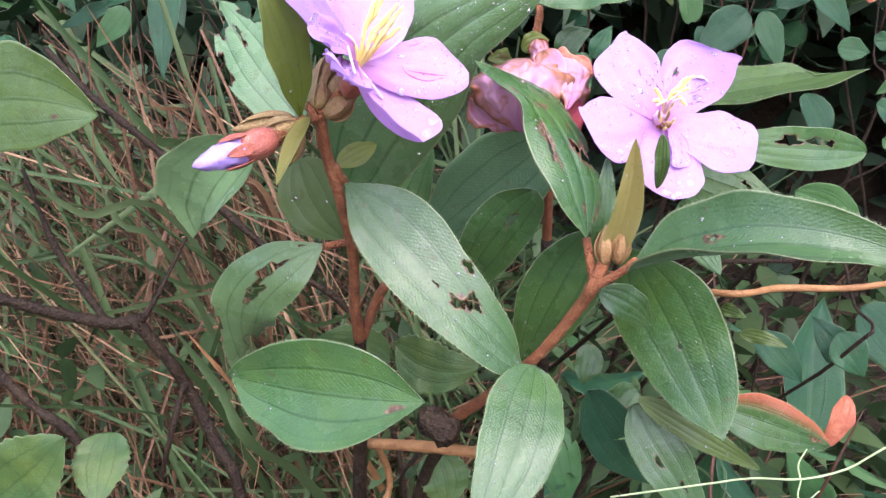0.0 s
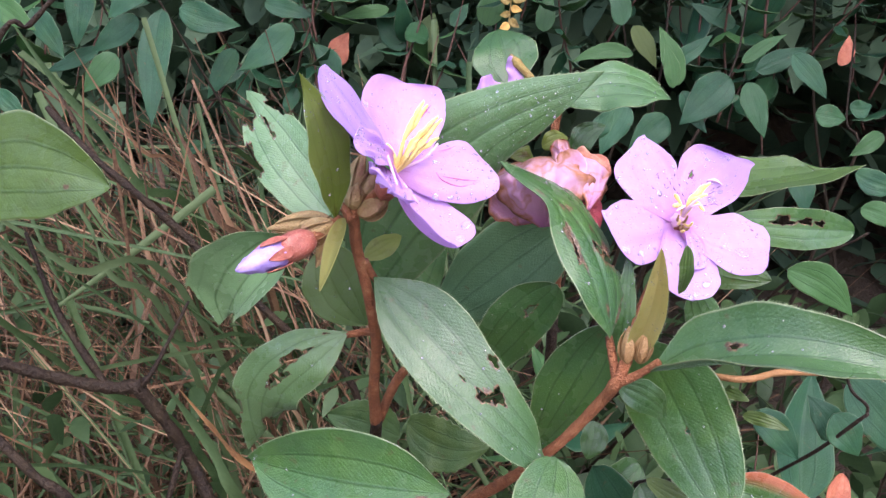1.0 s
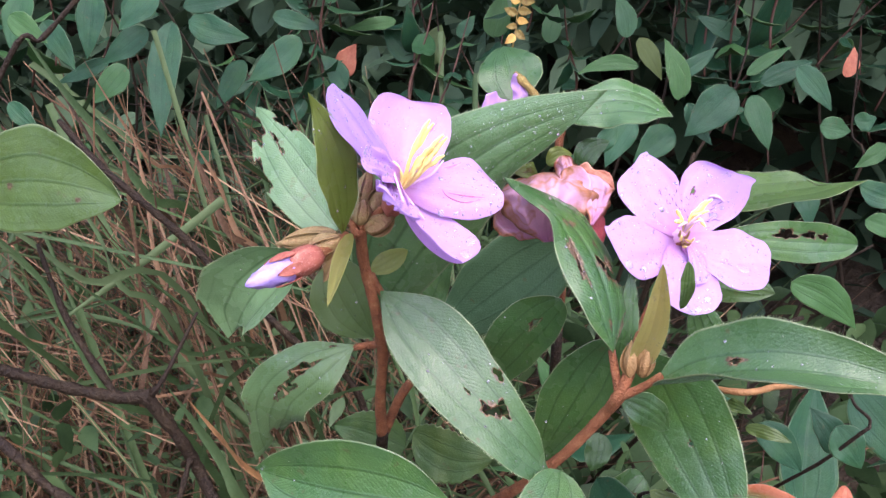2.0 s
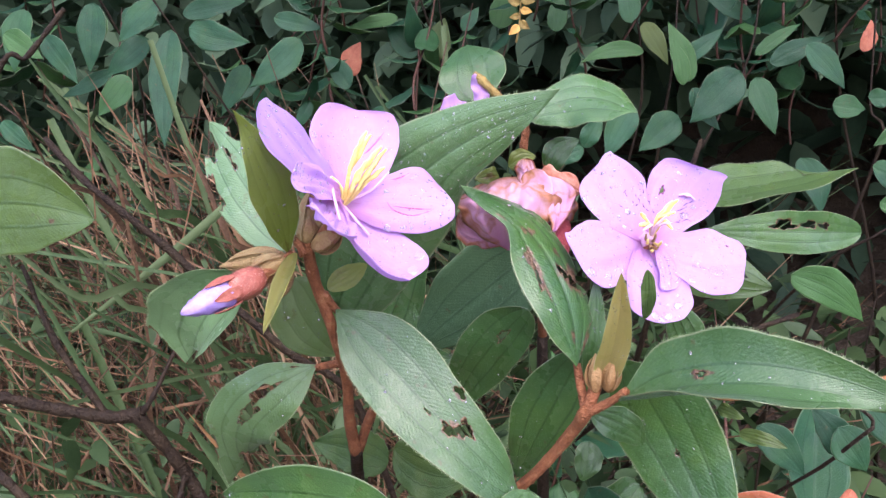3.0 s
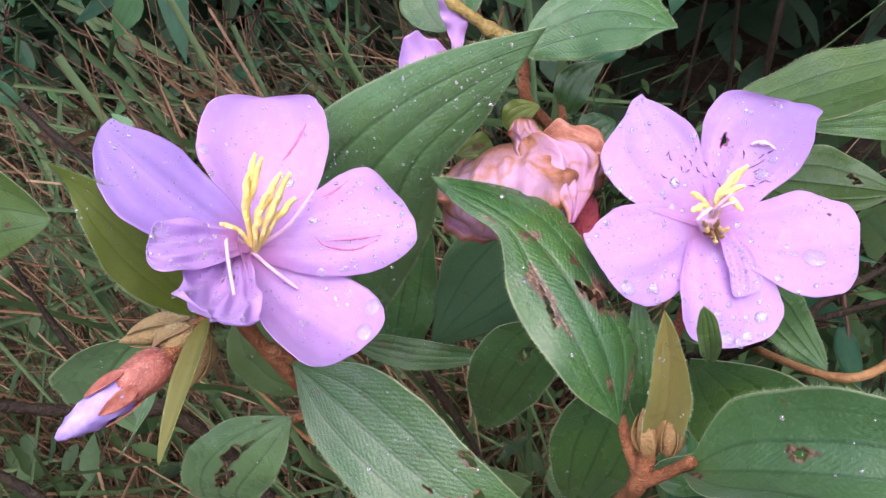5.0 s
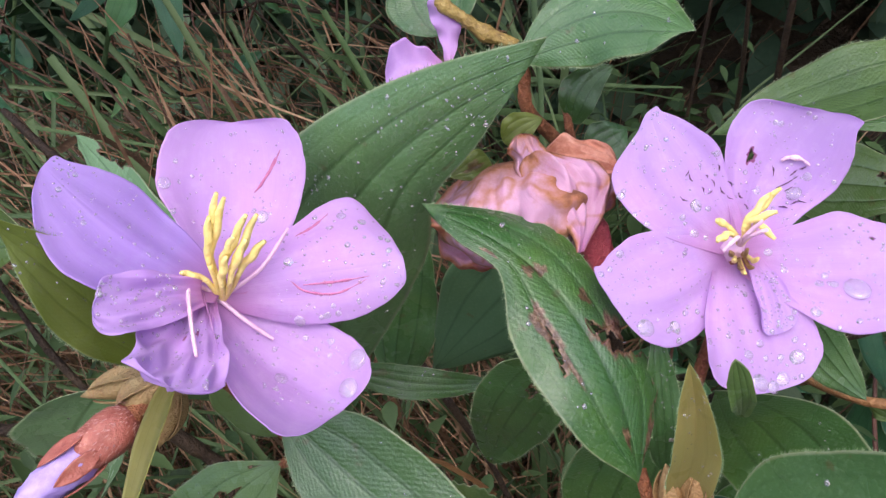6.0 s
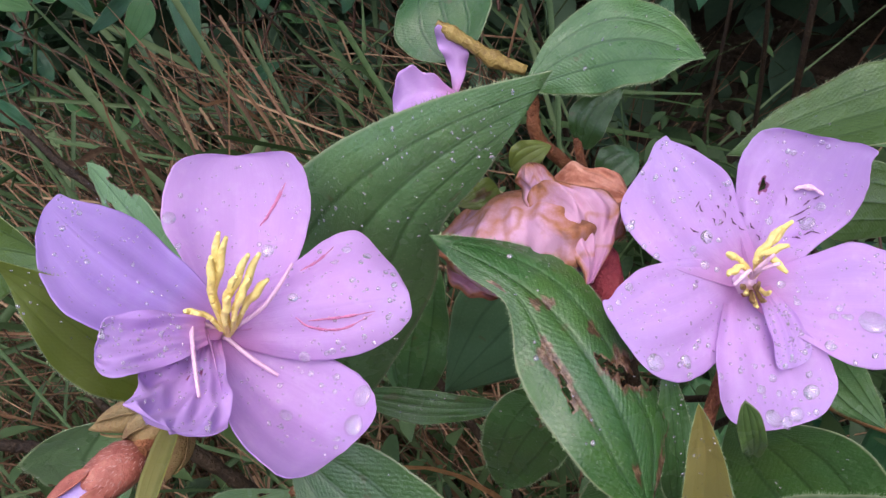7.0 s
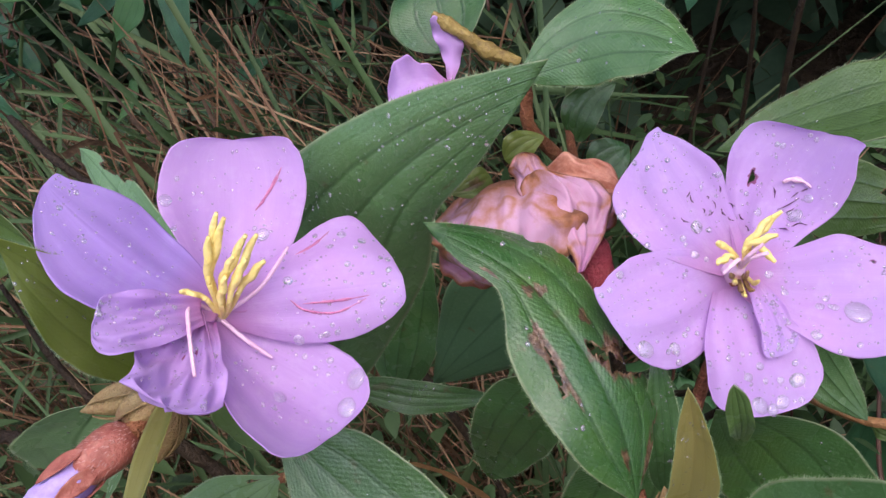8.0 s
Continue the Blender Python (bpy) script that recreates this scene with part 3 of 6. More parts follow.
def leaf(parent, base, tip, left, right, holes=(), blight=(), arch=0.002, fold=0.12, curl=0.0, young=0.0, red=False, dead=False, pale=0.0, downy=False, groove=0.00014):
    SEED[0] += 1
    # near leaves hung on far_shrub take its dark tone in place of shade
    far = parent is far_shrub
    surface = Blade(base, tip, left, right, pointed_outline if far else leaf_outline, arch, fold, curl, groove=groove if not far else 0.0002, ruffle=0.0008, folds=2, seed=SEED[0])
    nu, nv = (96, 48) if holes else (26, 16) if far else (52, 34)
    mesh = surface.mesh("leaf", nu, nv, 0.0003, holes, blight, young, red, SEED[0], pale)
    ob = part("leaf", mesh, DEAD if dead else FAR_AND_SHADED_LEAF if far else LEAF, parent)
    if dead:
        tagged(ob, "dead orange-brown leaf")
    elif holes:
        tagged(ob, "green leaf with holes eaten by insects")
    elif young > 0.3:
        tagged(ob, "young folded olive-yellow leaf")
    if not far and not dead and base[1] < 0.33 and surface.len > 0.028:
        NEAR.append(surface)
        part("hair_fringe", surface.fringe("hair_fringe", 260, 0.0006, holes, SEED[0]), HAIR, ob)
        if downy:
            part("leaf_down", surface.down("leaf_down", 3200, 0.0009, holes, SEED[0]), HAIR, ob)
    return ob


def grown_leaf(parent, base, tip, bends, left, right, holes=(), blight=(), young=0.0, pale=0.0, downy=False, groove=0.00014, label="", fold=0.08):
    """A near leaf with its own outline, hairs on the margin and, where they show, on the face."""
    SEED[0] += 1
    surface = Sheet(base, tip, bends, left, right, 0.0, False, 0.0006, 3, 0.0, 0.012, groove, fold, 0.0, SEED[0])
    ob = part("leaf", surface.mesh("leaf", 150 if holes else 80, 70 if holes else 40, 0.0003, holes, blight, young, seed=SEED[0], pale=pale), LEAF, parent, label)
    NEAR.append(surface)
    part("hair_fringe", surface.fringe("hair_fringe", 480, 0.00065, holes, SEED[0]), HAIR, ob)
    if downy:
        part("leaf_down", surface.down("leaf_down", 800 if holes else 3200, 0.0009, holes, SEED[0]), HAIR, ob)
    return ob


def herb_leaf(parent, base, tip, left, right):
    SEED[0] += 1
    surface = Blade(base, tip, left, right, serrate_outline, 0.002, 0.1, groove=0.0002, ruffle=0.001, seed=SEED[0])
    return part("leaf", surface.mesh("leaf", 66, 20, 0.0003, seed=SEED[0]), HERB, parent)


PETALS = {}


def petal(parent, base, tip, bends, left, right, ruffle=0.0005, folds=2, blight=(), holes=(), crumple=0.0, blue=0.0, fan=0.00045):
    SEED[0] += 1
    surface = Sheet(base, tip, bends, left, right, 0.11, True, ruffle, folds, fan, 0.012, crumple=crumple, seed=SEED[0])
    ob = part("petal", surface.mesh("petal", 90, 64, 0.00022, holes, blight, blue, seed=SEED[0]), PETAL, parent)
    PETALS.setdefault(parent, []).append(surface)
    return ob


def wilted_petal(parent, base, tip, left, right, pleat=0.0030, dry=False):
    SEED[0] += 1
    s = Blade(base, tip, left, right, petal_outline, 0.001, 0.0, 0.0, cup=-0.35, ruffle=0.0016, folds=2, seed=SEED[0], uneven=0.1, crumple=0.0009, pleat=pleat)
    return part("petal", s.mesh("petal", 60, 48, 0.0003, seed=SEED[0]), DRY_PETAL if dry else WILTED, parent, "dry red-brown petal" if dry else "")

# ---- ground ----
def ground_sheet():
    rings = [0.0, 0.3, 0.6, 0.9, 1.2, 1.5, 1.9, 2.4, 2.7, 3.0, 3.4, 3.8, 4.3, 6.0, 10.0, 20.0, 60.0, 200.0, 900.0]
    verts, faces, n = [(0, 0.8, 0.0)], [], 40
    for r in rings[1:]:
        for k in range(n):
            a = 2 * math.pi * k / n
            x, y = r * math.cos(a), 0.8 + r * math.sin(a)
            rise = 2.6 * min(max((y - 2.5) / 1.6, 0.0), 1.0)
            verts.append((x, y, rise + (0.035 * noise.noise((x * 2.5, y * 2.5, 0)) if r < 8 else 0.0)))
    faces += [(0, 1 + k, 1 + (k + 1) % n) for k in range(n)]
    for j in range(len(rings) - 2):
        for k in range(n):
            a, b = 1 + j * n + k, 1 + j * n + (k + 1) % n
            faces.append((a, a + n, b + n, b))
    return mesh_of("ground", verts, faces)


ground = part("ground", ground_sheet(), SOIL, None)
tagged(ground, "dark damp soil rising to a bank, covered with leaf litter", "ground", kind="structure")

# ---- the flowering shrub in front: three branches from the ground ----
left_branch = thing("flowering_branch", (-0.03, 0.40, 0.0), "upright reddish shrub stem with lilac flower and wet green leaves", "shrub", "flowering branches")
right_branch = thing("flowering_branch", (0.0, 0.44, 0.0), "leaning shrub stem with open lilac flower and insect-eaten leaves", "shrub", "flowering branches")
back_branch = thing("leafy_branch", (0.06, 0.48, 0.0), "leafy shrub stem with large wet green leaves and wilted pink flower", "shrub", "flowering branches")
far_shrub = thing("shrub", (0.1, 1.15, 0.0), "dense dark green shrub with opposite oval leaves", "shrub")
nettle_herb = thing("herb", (-0.05, 0.42, 0.0), "low herb with pale green toothed leaves", "herb")

STEMS = (
    (left_branch, STEM, (0.0018, 0.0019, 0.0019, 0.0023), ((-0.0338, 0.2697, 0.7776), (-0.0328, 0.2746, 0.7654), (-0.0291, 0.2818, 0.7468), (-0.0266, 0.2908, 0.7272), (-0.0274, 0.3014, 0.7051), (-0.0265, 0.3099, 0.6870))),
    (left_branch, BARK, (0.0022, 0.003, 0.004, 0.006), ((-0.0263, 0.3090, 0.6890), (-0.0281, 0.3254, 0.6483), (-0.032, 0.352, 0.52), (-0.026, 0.39, 0.3), (-0.03, 0.40, -0.01))),
    (left_branch, STEM, (0.0016, 0.0019), ((-0.0103, 0.3020, 0.7185), (-0.0189, 0.3046, 0.7071), (-0.0256, 0.3102, 0.6881))),
    (right_branch, STEM, (0.0019, 0.0021, 0.0018, 0.0018, 0.0022), ((0.0509, 0.2544, 0.7395), (0.0472, 0.2523, 0.7310), (0.0444, 0.2581, 0.7214), (0.0342, 0.2686, 0.7007), (0.0205, 0.2797, 0.6812), (0.0061, 0.2913, 0.6636))),
    (right_branch, BARK, (0.0022, 0.003, 0.005), ((0.0075, 0.2902, 0.6655), (-0.006, 0.33, 0.58), (0.002, 0.40, 0.3), (0.0, 0.44, -0.01))),
    (back_branch, STEM, (0.0012, 0.0016, 0.0018, 0.0022), ((0.0361, 0.3215, 0.8072), (0.0362, 0.3203, 0.8040), (0.0356, 0.3204, 0.7958), (0.0407, 0.3274, 0.7851), (0.0451, 0.3346, 0.7752), (0.0461, 0.3471, 0.7544), (0.050, 0.37, 0.70))),
    (back_branch, STEM, (0.0009, 0.0013), ((0.0443, 0.3312, 0.7915), (0.0445, 0.3276, 0.7842), (0.0455, 0.3350, 0.7745))),
    (back_branch, BARK, (0.0023, 0.004, 0.006), ((0.049, 0.365, 0.71), (0.056, 0.40, 0.55), (0.062, 0.46, 0.25), (0.06, 0.48, -0.01))),
    (back_branch, TWIG, (0.0023, 0.0021, 0.0017), ((-0.0234, 0.3104, 0.6436), (-0.0046, 0.3010, 0.6481), (0.0140, 0.2913, 0.6516), (0.0284, 0.2904, 0.6498), (0.052, 0.37, 0.60))),
    (back_branch, TWIG, (0.0014, 0.0016), ((-0.0211, 0.3120, 0.6430), (-0.0165, 0.3234, 0.6189), (-0.0168, 0.3285, 0.58), (0.02, 0.42, 0.42), (0.06, 0.47, 0.2))),
    (back_branch, BARK, (0.0012, 0.0014), ((-0.0289, 0.3359, 0.6245), (-0.0283, 0.3373, 0.5958), (0.0, 0.42, 0.45), (0.058, 0.47, 0.22))),
    (back_branch, BARK, (0.0009, 0.0012), ((-0.0050, 0.3356, 0.6248), (-0.0114, 0.3464, 0.5924), (0.02, 0.42, 0.45), (0.059, 0.465, 0.24))),
    (back_branch, TWIG, (0.0012, 0.0014, 0.0012), ((0.080, 0.38, 0.69), (0.1069, 0.3126, 0.7059), (0.1333, 0.3211, 0.7049), (0.1607, 0.3244, 0.7038), (0.1842, 0.3287, 0.7053))),
    (back_branch, BARK, (0.0006, 0.0009), ((0.1660, 0.3413, 0.7098), (0.1685, 0.3316, 0.6936), (0.1730, 0.3243, 0.6869), (0.1645, 0.3307, 0.6705), (0.12, 0.40, 0.55), (0.063, 0.46, 0.26))),
    (back_branch, BARK, (0.0013, 0.0010), ((0.056, 0.395, 0.66), (0.0901, 0.3230, 0.7130), (0.1139, 0.3294, 0.7211), (0.1490, 0.3462, 0.7248))),
    (back_branch, BARK, (0.0013, 0.0010), ((0.056, 0.40, 0.63), (0.0961, 0.3327, 0.7085), (0.1162, 0.3359, 0.7103), (0.1514, 0.3494, 0.7066))),
    (back_branch, BARK, (0.0016, 0.002), ((-0.232, 0.428, 0.762), (-0.275, 0.435, 0.71), (-0.31, 0.46, 0.5), (-0.05, 0.47, 0.15), (0.06, 0.478, 0.05))),
    (back_branch, BARK, (0.0012, 0.0017), ((0.10, 0.325, 0.655), (0.082, 0.36, 0.62), (0.058, 0.42, 0.48))),
)
for k, (owner, mat, radii, points) in enumerate(STEMS):
    part("stem", tube("stem", points, radii, 10, 8, 0.05, k), mat, owner)

PETIOLES = (
    (left_branch, ((-0.0305, 0.2765, 0.7605), (-0.0288, 0.2785, 0.7565), (-0.0268, 0.2816, 0.7525))),
    (left_branch, ((-0.0266, 0.2890, 0.7321), (-0.0321, 0.2901, 0.7309), (-0.0370, 0.2910, 0.7296))),
    (right_branch, ((0.0472, 0.2525, 0.7310), (0.0459, 0.2556, 0.7389), (0.0454, 0.2590, 0.7430))),
    (right_branch, ((0.0472, 0.2522, 0.7302), (0.0533, 0.2490, 0.7354), (0.0572, 0.2451, 0.7408))),
    (right_branch, ((0.0509, 0.2544, 0.7395), (0.0578, 0.2700, 0.7487), (0.0675, 0.2838, 0.7597), (0.0705, 0.2809, 0.7714))),
    (left_branch, ((-0.0338, 0.2697, 0.7776), (-0.031, 0.270, 0.7800), (-0.0245, 0.2680, 0.7870))),
    (left_branch, ((-0.0345, 0.2690, 0.7750), (-0.0365, 0.2700, 0.7790), (-0.0395, 0.2690, 0.7812))),
)
for k, (owner, points) in enumerate(PETIOLES):
    part("petiole", tube("petiole", points, (0.0015, 0.0012), 8, 5, 0.04, k), STEM, owner, "orange-red leaf stalk")


# ---- flowers ----
def flower(owner, centre, back, label):
    """The calyx cup behind the petals; petals and stamens hang on it."""
    c, b = np.array(centre), np.array(back)
    ob = part("flower", lathe("flower", b, c, ((0.0, 0.0012), (0.15, 0.0028), (0.45, 0.0034), (0.75, 0.0026), (0.9, 0.0012)), 14, 5, 0.12), CALYX, owner, label)
    return ob


left_flower = flower(left_branch, (-0.0218, 0.2622, 0.7912), (-0.0250, 0.2690, 0.7830), "open lilac five-petalled flower with yellow stamens and water drops")
right_flower = flower(right_branch, (0.0692, 0.2770, 0.7760), (0.0700, 0.2850, 0.7690), "open lilac five-petalled flower with a tuft of yellow stamens")


def stamen(owner, base, knee, tip, anther=True, pale=False, thick=1.0):
    if pale:
        b, k, t = np.array(base), np.array(knee), np.array(tip)
        return part("stamen", tube("stamen", (base, tuple((b + k) / 2 + (k - t) * 0.06), knee, tuple((k + t) / 2 + (k - b) * 0.06), tip), (0.00045, 0.0004, 0.0004, 0.0004, 0.0003), 8, 6, 0.03, 1), FILAMENT, owner, "bare pink filament")
    f = part("stamen", tube("stamen", (base, tuple((np.array(base) + np.array(knee)) / 2 + np.array((0.0004, -0.0003, 0.0002))), knee), (0.0005, 0.00048), 7, 5), ANTHER if anther else FILAMENT, owner)
    if anther:
        k, t = np.array(knee), np.array(tip)
        bow = np.array((0.0007, -0.0006, -0.0004)) * (1 if int(abs(t[0]) * 1e5) % 2 else -0.5)
        one, mid, two = k + (t - k) * 0.25 + bow * 0.9, k + (t - k) * 0.5 + bow * 0.1, k + (t - k) * 0.75 + bow * 0.7
        part("anther", tube("anther", (knee, tuple(one), tuple(mid), tuple(two), tip), tuple(thick * w for w in (0.00055, 0.0008, 0.00088, 0.0008, 0.0004)), 8, 6, 0.015, int(abs(t[0]) * 1e6) % 97), ANTHER, f)


LEFT_STAMENS = (
    ((-0.0224, 0.2614, 0.7911), (-0.0195, 0.2572, 0.8010), (-0.0126, 0.2556, 0.8124), False),
    ((-0.0222, 0.2614, 0.7913), (-0.0188, 0.2570, 0.8030), (-0.0137, 0.2560, 0.8133), False),
    ((-0.0218, 0.2612, 0.7915), (-0.0175, 0.2565, 0.7998), (-0.0097, 0.2546, 0.8093), False),
    ((-0.0215, 0.2612, 0.7915), (-0.0160, 0.2560, 0.7990), (-0.0085, 0.2560, 0.8085), False),
    ((-0.0212, 0.2612, 0.7918), (-0.0150, 0.2570, 0.7985), (-0.0092, 0.2573, 0.8031), False),
    ((-0.0222, 0.2612, 0.7916), (-0.0215, 0.2580, 0.7975), (-0.0238, 0.2549, 0.8012), False),
    ((-0.0218, 0.2612, 0.7918), (-0.0178, 0.2572, 0.8000), (-0.0128, 0.2545, 0.8060), False),
    ((-0.0220, 0.2612, 0.7912), (-0.0192, 0.2562, 0.8012), (-0.0158, 0.2548, 0.8100), False),
    ((-0.0216, 0.2612, 0.7914), (-0.0165, 0.2558, 0.7980), (-0.0112, 0.2550, 0.8050), False),
    ((-0.0218, 0.2612, 0.7914), (-0.0182, 0.2556, 0.7975), (-0.0150, 0.2540, 0.8030), False),
    ((-0.0218, 0.2603, 0.7925), (-0.0237, 0.2557, 0.7983), (-0.0207, 0.2433, 0.7919), True),
    ((-0.0218, 0.2603, 0.7925), (-0.0177, 0.2589, 0.7878), (-0.0144, 0.2591, 0.7834), True),
    ((-0.0218, 0.2603, 0.7925), (-0.0134, 0.2616, 0.7961), (-0.0089, 0.2689, 0.7996), True),
)
for base, knee, tip, pale in LEFT_STAMENS:
    stamen(left_flower, base, knee, tip, True, pale, 0.85)
RIGHT_STAMENS = (
    ((0.0699, 0.2765, 0.7769), (0.0712, 0.2735, 0.7831), (0.0766, 0.2725, 0.7893), False),
    ((0.0699, 0.2765, 0.7769), (0.0705, 0.2725, 0.7835), (0.0753, 0.2705, 0.7859), False),
    ((0.0699, 0.2765, 0.7769), (0.0724, 0.2725, 0.7837), (0.0746, 0.2700, 0.7809), False),
    ((0.0699, 0.2765, 0.7769), (0.0680, 0.2730, 0.7818), (0.0649, 0.2705, 0.7820), False),
    ((0.0699, 0.2765, 0.7769), (0.0676, 0.2735, 0.7831), (0.0654, 0.2715, 0.7856), False),
    ((0.0699, 0.2765, 0.7769), (0.0700, 0.2725, 0.7828), (0.0748, 0.2720, 0.7889), False),
    ((0.0699, 0.2765, 0.7769), (0.0701, 0.2715, 0.7818), (0.0727, 0.2700, 0.7849), True),
    ((0.0699, 0.2765, 0.7769), (0.0686, 0.2710, 0.7819), (0.0654, 0.2690, 0.7808), True),
    ((0.0699, 0.2765, 0.7769), (0.0706, 0.2715, 0.7815), (0.0735, 0.2700, 0.7830), True),
)
for base, knee, tip, pale in RIGHT_STAMENS:
    stamen(right_flower, base, knee, tip, True, pale, 0.8)

for k, (x, z, up) in enumerate(((-0.0024, 0.0004, 0.0014), (-0.0012, -0.0014, 0.001), (0.0008, -0.0016, 0.001), (0.0018, -0.0004, 0.0016), (-0.0030, 0.0018, 0.0016), (0.0000, 0.0012, 0.0022), (-0.0006, -0.0024, 0.0008))):
    root = (0.0702 + 0.4 * x, 0.2768, 0.7752 + 0.4 * z)
    part("stamen", tube("stamen", (root, (0.0702 + 0.8 * x, 0.2738, 0.7754 + 0.9 * z), (0.0702 + x, 0.2715, 0.7756 + z + up)), (0.0003, 0.0005, 0.0003), 7, 5, 0.12, 30 + k), TAN_BUD if k % 3 else ANTHER, right_flower, "short withered brown stamen")


# ---- buds ----
def bud(owner, base, tip, width, label="", mat=SEPAL):
    """A closed bud wrapped in pointed scales."""
    w = width / 2
    ob = part("bud", lathe("bud", base, tip, ((0, 0.35 * w), (0.12, 0.75 * w), (0.3, w), (0.5, 0.96 * w), (0.7, 0.7 * w), (0.88, 0.36 * w), (1.0, 0.05 * w)), 18, 4, 0.07, 0.8), mat, owner, label)
    b, t = np.array(base, float), np.array(tip, float)
    d = t - b
    side = np.cross(d, (0.1, 0.2, 0.9))
    side /= np.linalg.norm(side)
    up = np.cross(d / np.linalg.norm(d), side)
    for k in range(3):
        a = 2.1 * k + 4.2
        out = math.cos(a) * side + math.sin(a) * up
        across = -math.sin(a) * side + math.cos(a) * up
        mid = b + 0.45 * d + out * w * 1.06
        scale = Blade(b + 0.03 * d + out * 0.5 * w, b + 0.86 * d + out * 0.45 * w, mid - across * w * 0.66, mid + across * w * 0.66, leaf_outline, 0.0, -0.3, seed=k)
        part("bud_scale", scale.mesh("bud_scale", 14, 8, 0.0002, seed=k), mat, ob)
    return ob


BUDS = (
    ((-0.0395, 0.2650, 0.7760), (-0.0595, 0.2668, 0.7728), 0.0058),
    ((-0.0390, 0.2625, 0.7756), (-0.0507, 0.2608, 0.7710), 0.0062),
    ((-0.0385, 0.2648, 0.7735), (-0.0442, 0.2600, 0.7630), 0.0052),
    ((-0.0348, 0.2720, 0.7800), (-0.0310, 0.2826, 0.7950), 0.0055),
    ((-0.0318, 0.2720, 0.7800), (-0.0246, 0.2805, 0.7912), 0.0062),
    ((-0.0322, 0.2690, 0.7772), (-0.0225, 0.2700, 0.7830), 0.0064),
    ((-0.0340, 0.2690, 0.7790), (-0.0325, 0.2700, 0.7870), 0.0048),
)
for base, tip, width in BUDS:
    bud(left_branch, base, tip, width)
bud(right_branch, (0.0498, 0.2523, 0.7372), (0.0496, 0.2529, 0.749), 0.0044, "small tan-brown bud", TAN_BUD)
bud(right_branch, (0.0533, 0.2512, 0.7377), (0.0551, 0.2514, 0.7485), 0.0042, "small tan-brown bud", TAN_BUD)
part("pedicel", tube("pedicel", ((-0.0375, 0.2660, 0.7762), (-0.0415, 0.2620, 0.7740), (-0.0458, 0.2575, 0.7720)), (0.0016, 0.0020), 9, 5, 0.05, 3), STEM, left_branch)
opening = part("bud", lathe("bud", (-0.0448, 0.2585, 0.7724), (-0.0535, 0.2515, 0.7699), ((0, 0.0016), (0.08, 0.0030), (0.25, 0.0041), (0.5, 0.0044), (0.75, 0.0041), (0.92, 0.0038), (1.0, 0.0034)), 20, 5, 0.06), CALYX, left_branch, "opening bud, rusty calyx with furled lilac tip")
part("petal_tip", lathe("petal_tip", (-0.0515, 0.2530, 0.7704), (-0.0640, 0.2412, 0.7674), ((0, 0.0030), (0.2, 0.0037), (0.4, 0.0037), (0.6, 0.0031), (0.78, 0.0022), (0.92, 0.0012), (1.0, 0.0004)), 28, 5, 0.2, 3.0), BUD_PETAL, opening)
for k in range(5):
    a = 2 * math.pi * k / 5 + 0.4
    d = Vector((-0.0113, -0.0107, -0.0026)).normalized()
    side = d.cross(Vector((0, 0, 1))).normalized()
    out = math.cos(a) * side + math.sin(a) * side.cross(d)
    across = d.cross(out)
    b0 = Vector((-0.0525, 0.2522, 0.7702))
    mid = b0 + d * 0.0030 + out * 0.0044
    lobe = Blade(b0 + out * 0.0036 - d * 0.0015, b0 + d * 0.0078 + out * 0.0038, mid - across * 0.0017, mid + across * 0.0017, leaf_outline, 0.0003, -0.2, seed=k)
    part("calyx_lobe", lobe.mesh("calyx_lobe", 12, 8, 0.0003, seed=k), CALYX, opening)
rng_b = np.random.default_rng(12)
verts, faces = [], []
for _ in range(420):
    s, a = rng_b.uniform(0.0, 1.0), rng_b.uniform(0, 2 * math.pi)
    d = Vector((-0.0087, -0.0070, -0.0025))
    side = d.cross(Vector((0, 0, 1))).normalized()
    out = math.cos(a) * side + math.sin(a) * side.cross(d.normalized())
    p = Vector((-0.0448, 0.2585, 0.7724)) + d * s + out * (0.0024 + 0.0022 * math.sin(math.pi * min(1, s * 0.75 + 0.12)))
    across = d.cross(out).normalized() * 0.00009
    k = len(verts)
    verts += [p - across, p + across, p + out * 0.0006 + d.normalized() * 0.0007]
    faces.append((k, k + 1, k + 2))
part("bristles", mesh_of("bristles", verts, faces, False), BRISTLE, opening, "pale pink bristles")
curl = Blade((-0.0365, 0.2640, 0.7775), (-0.0406, 0.2325, 0.7648), (-0.0403, 0.2515, 0.7722), (-0.0356, 0.2505, 0.7722), leaf_outline, 0.001, 0.9, seed=5)
part("bract", curl.mesh("bract", 26, 10, 0.0003, young=0.85), LEAF, left_branch, "narrow curled olive bract")

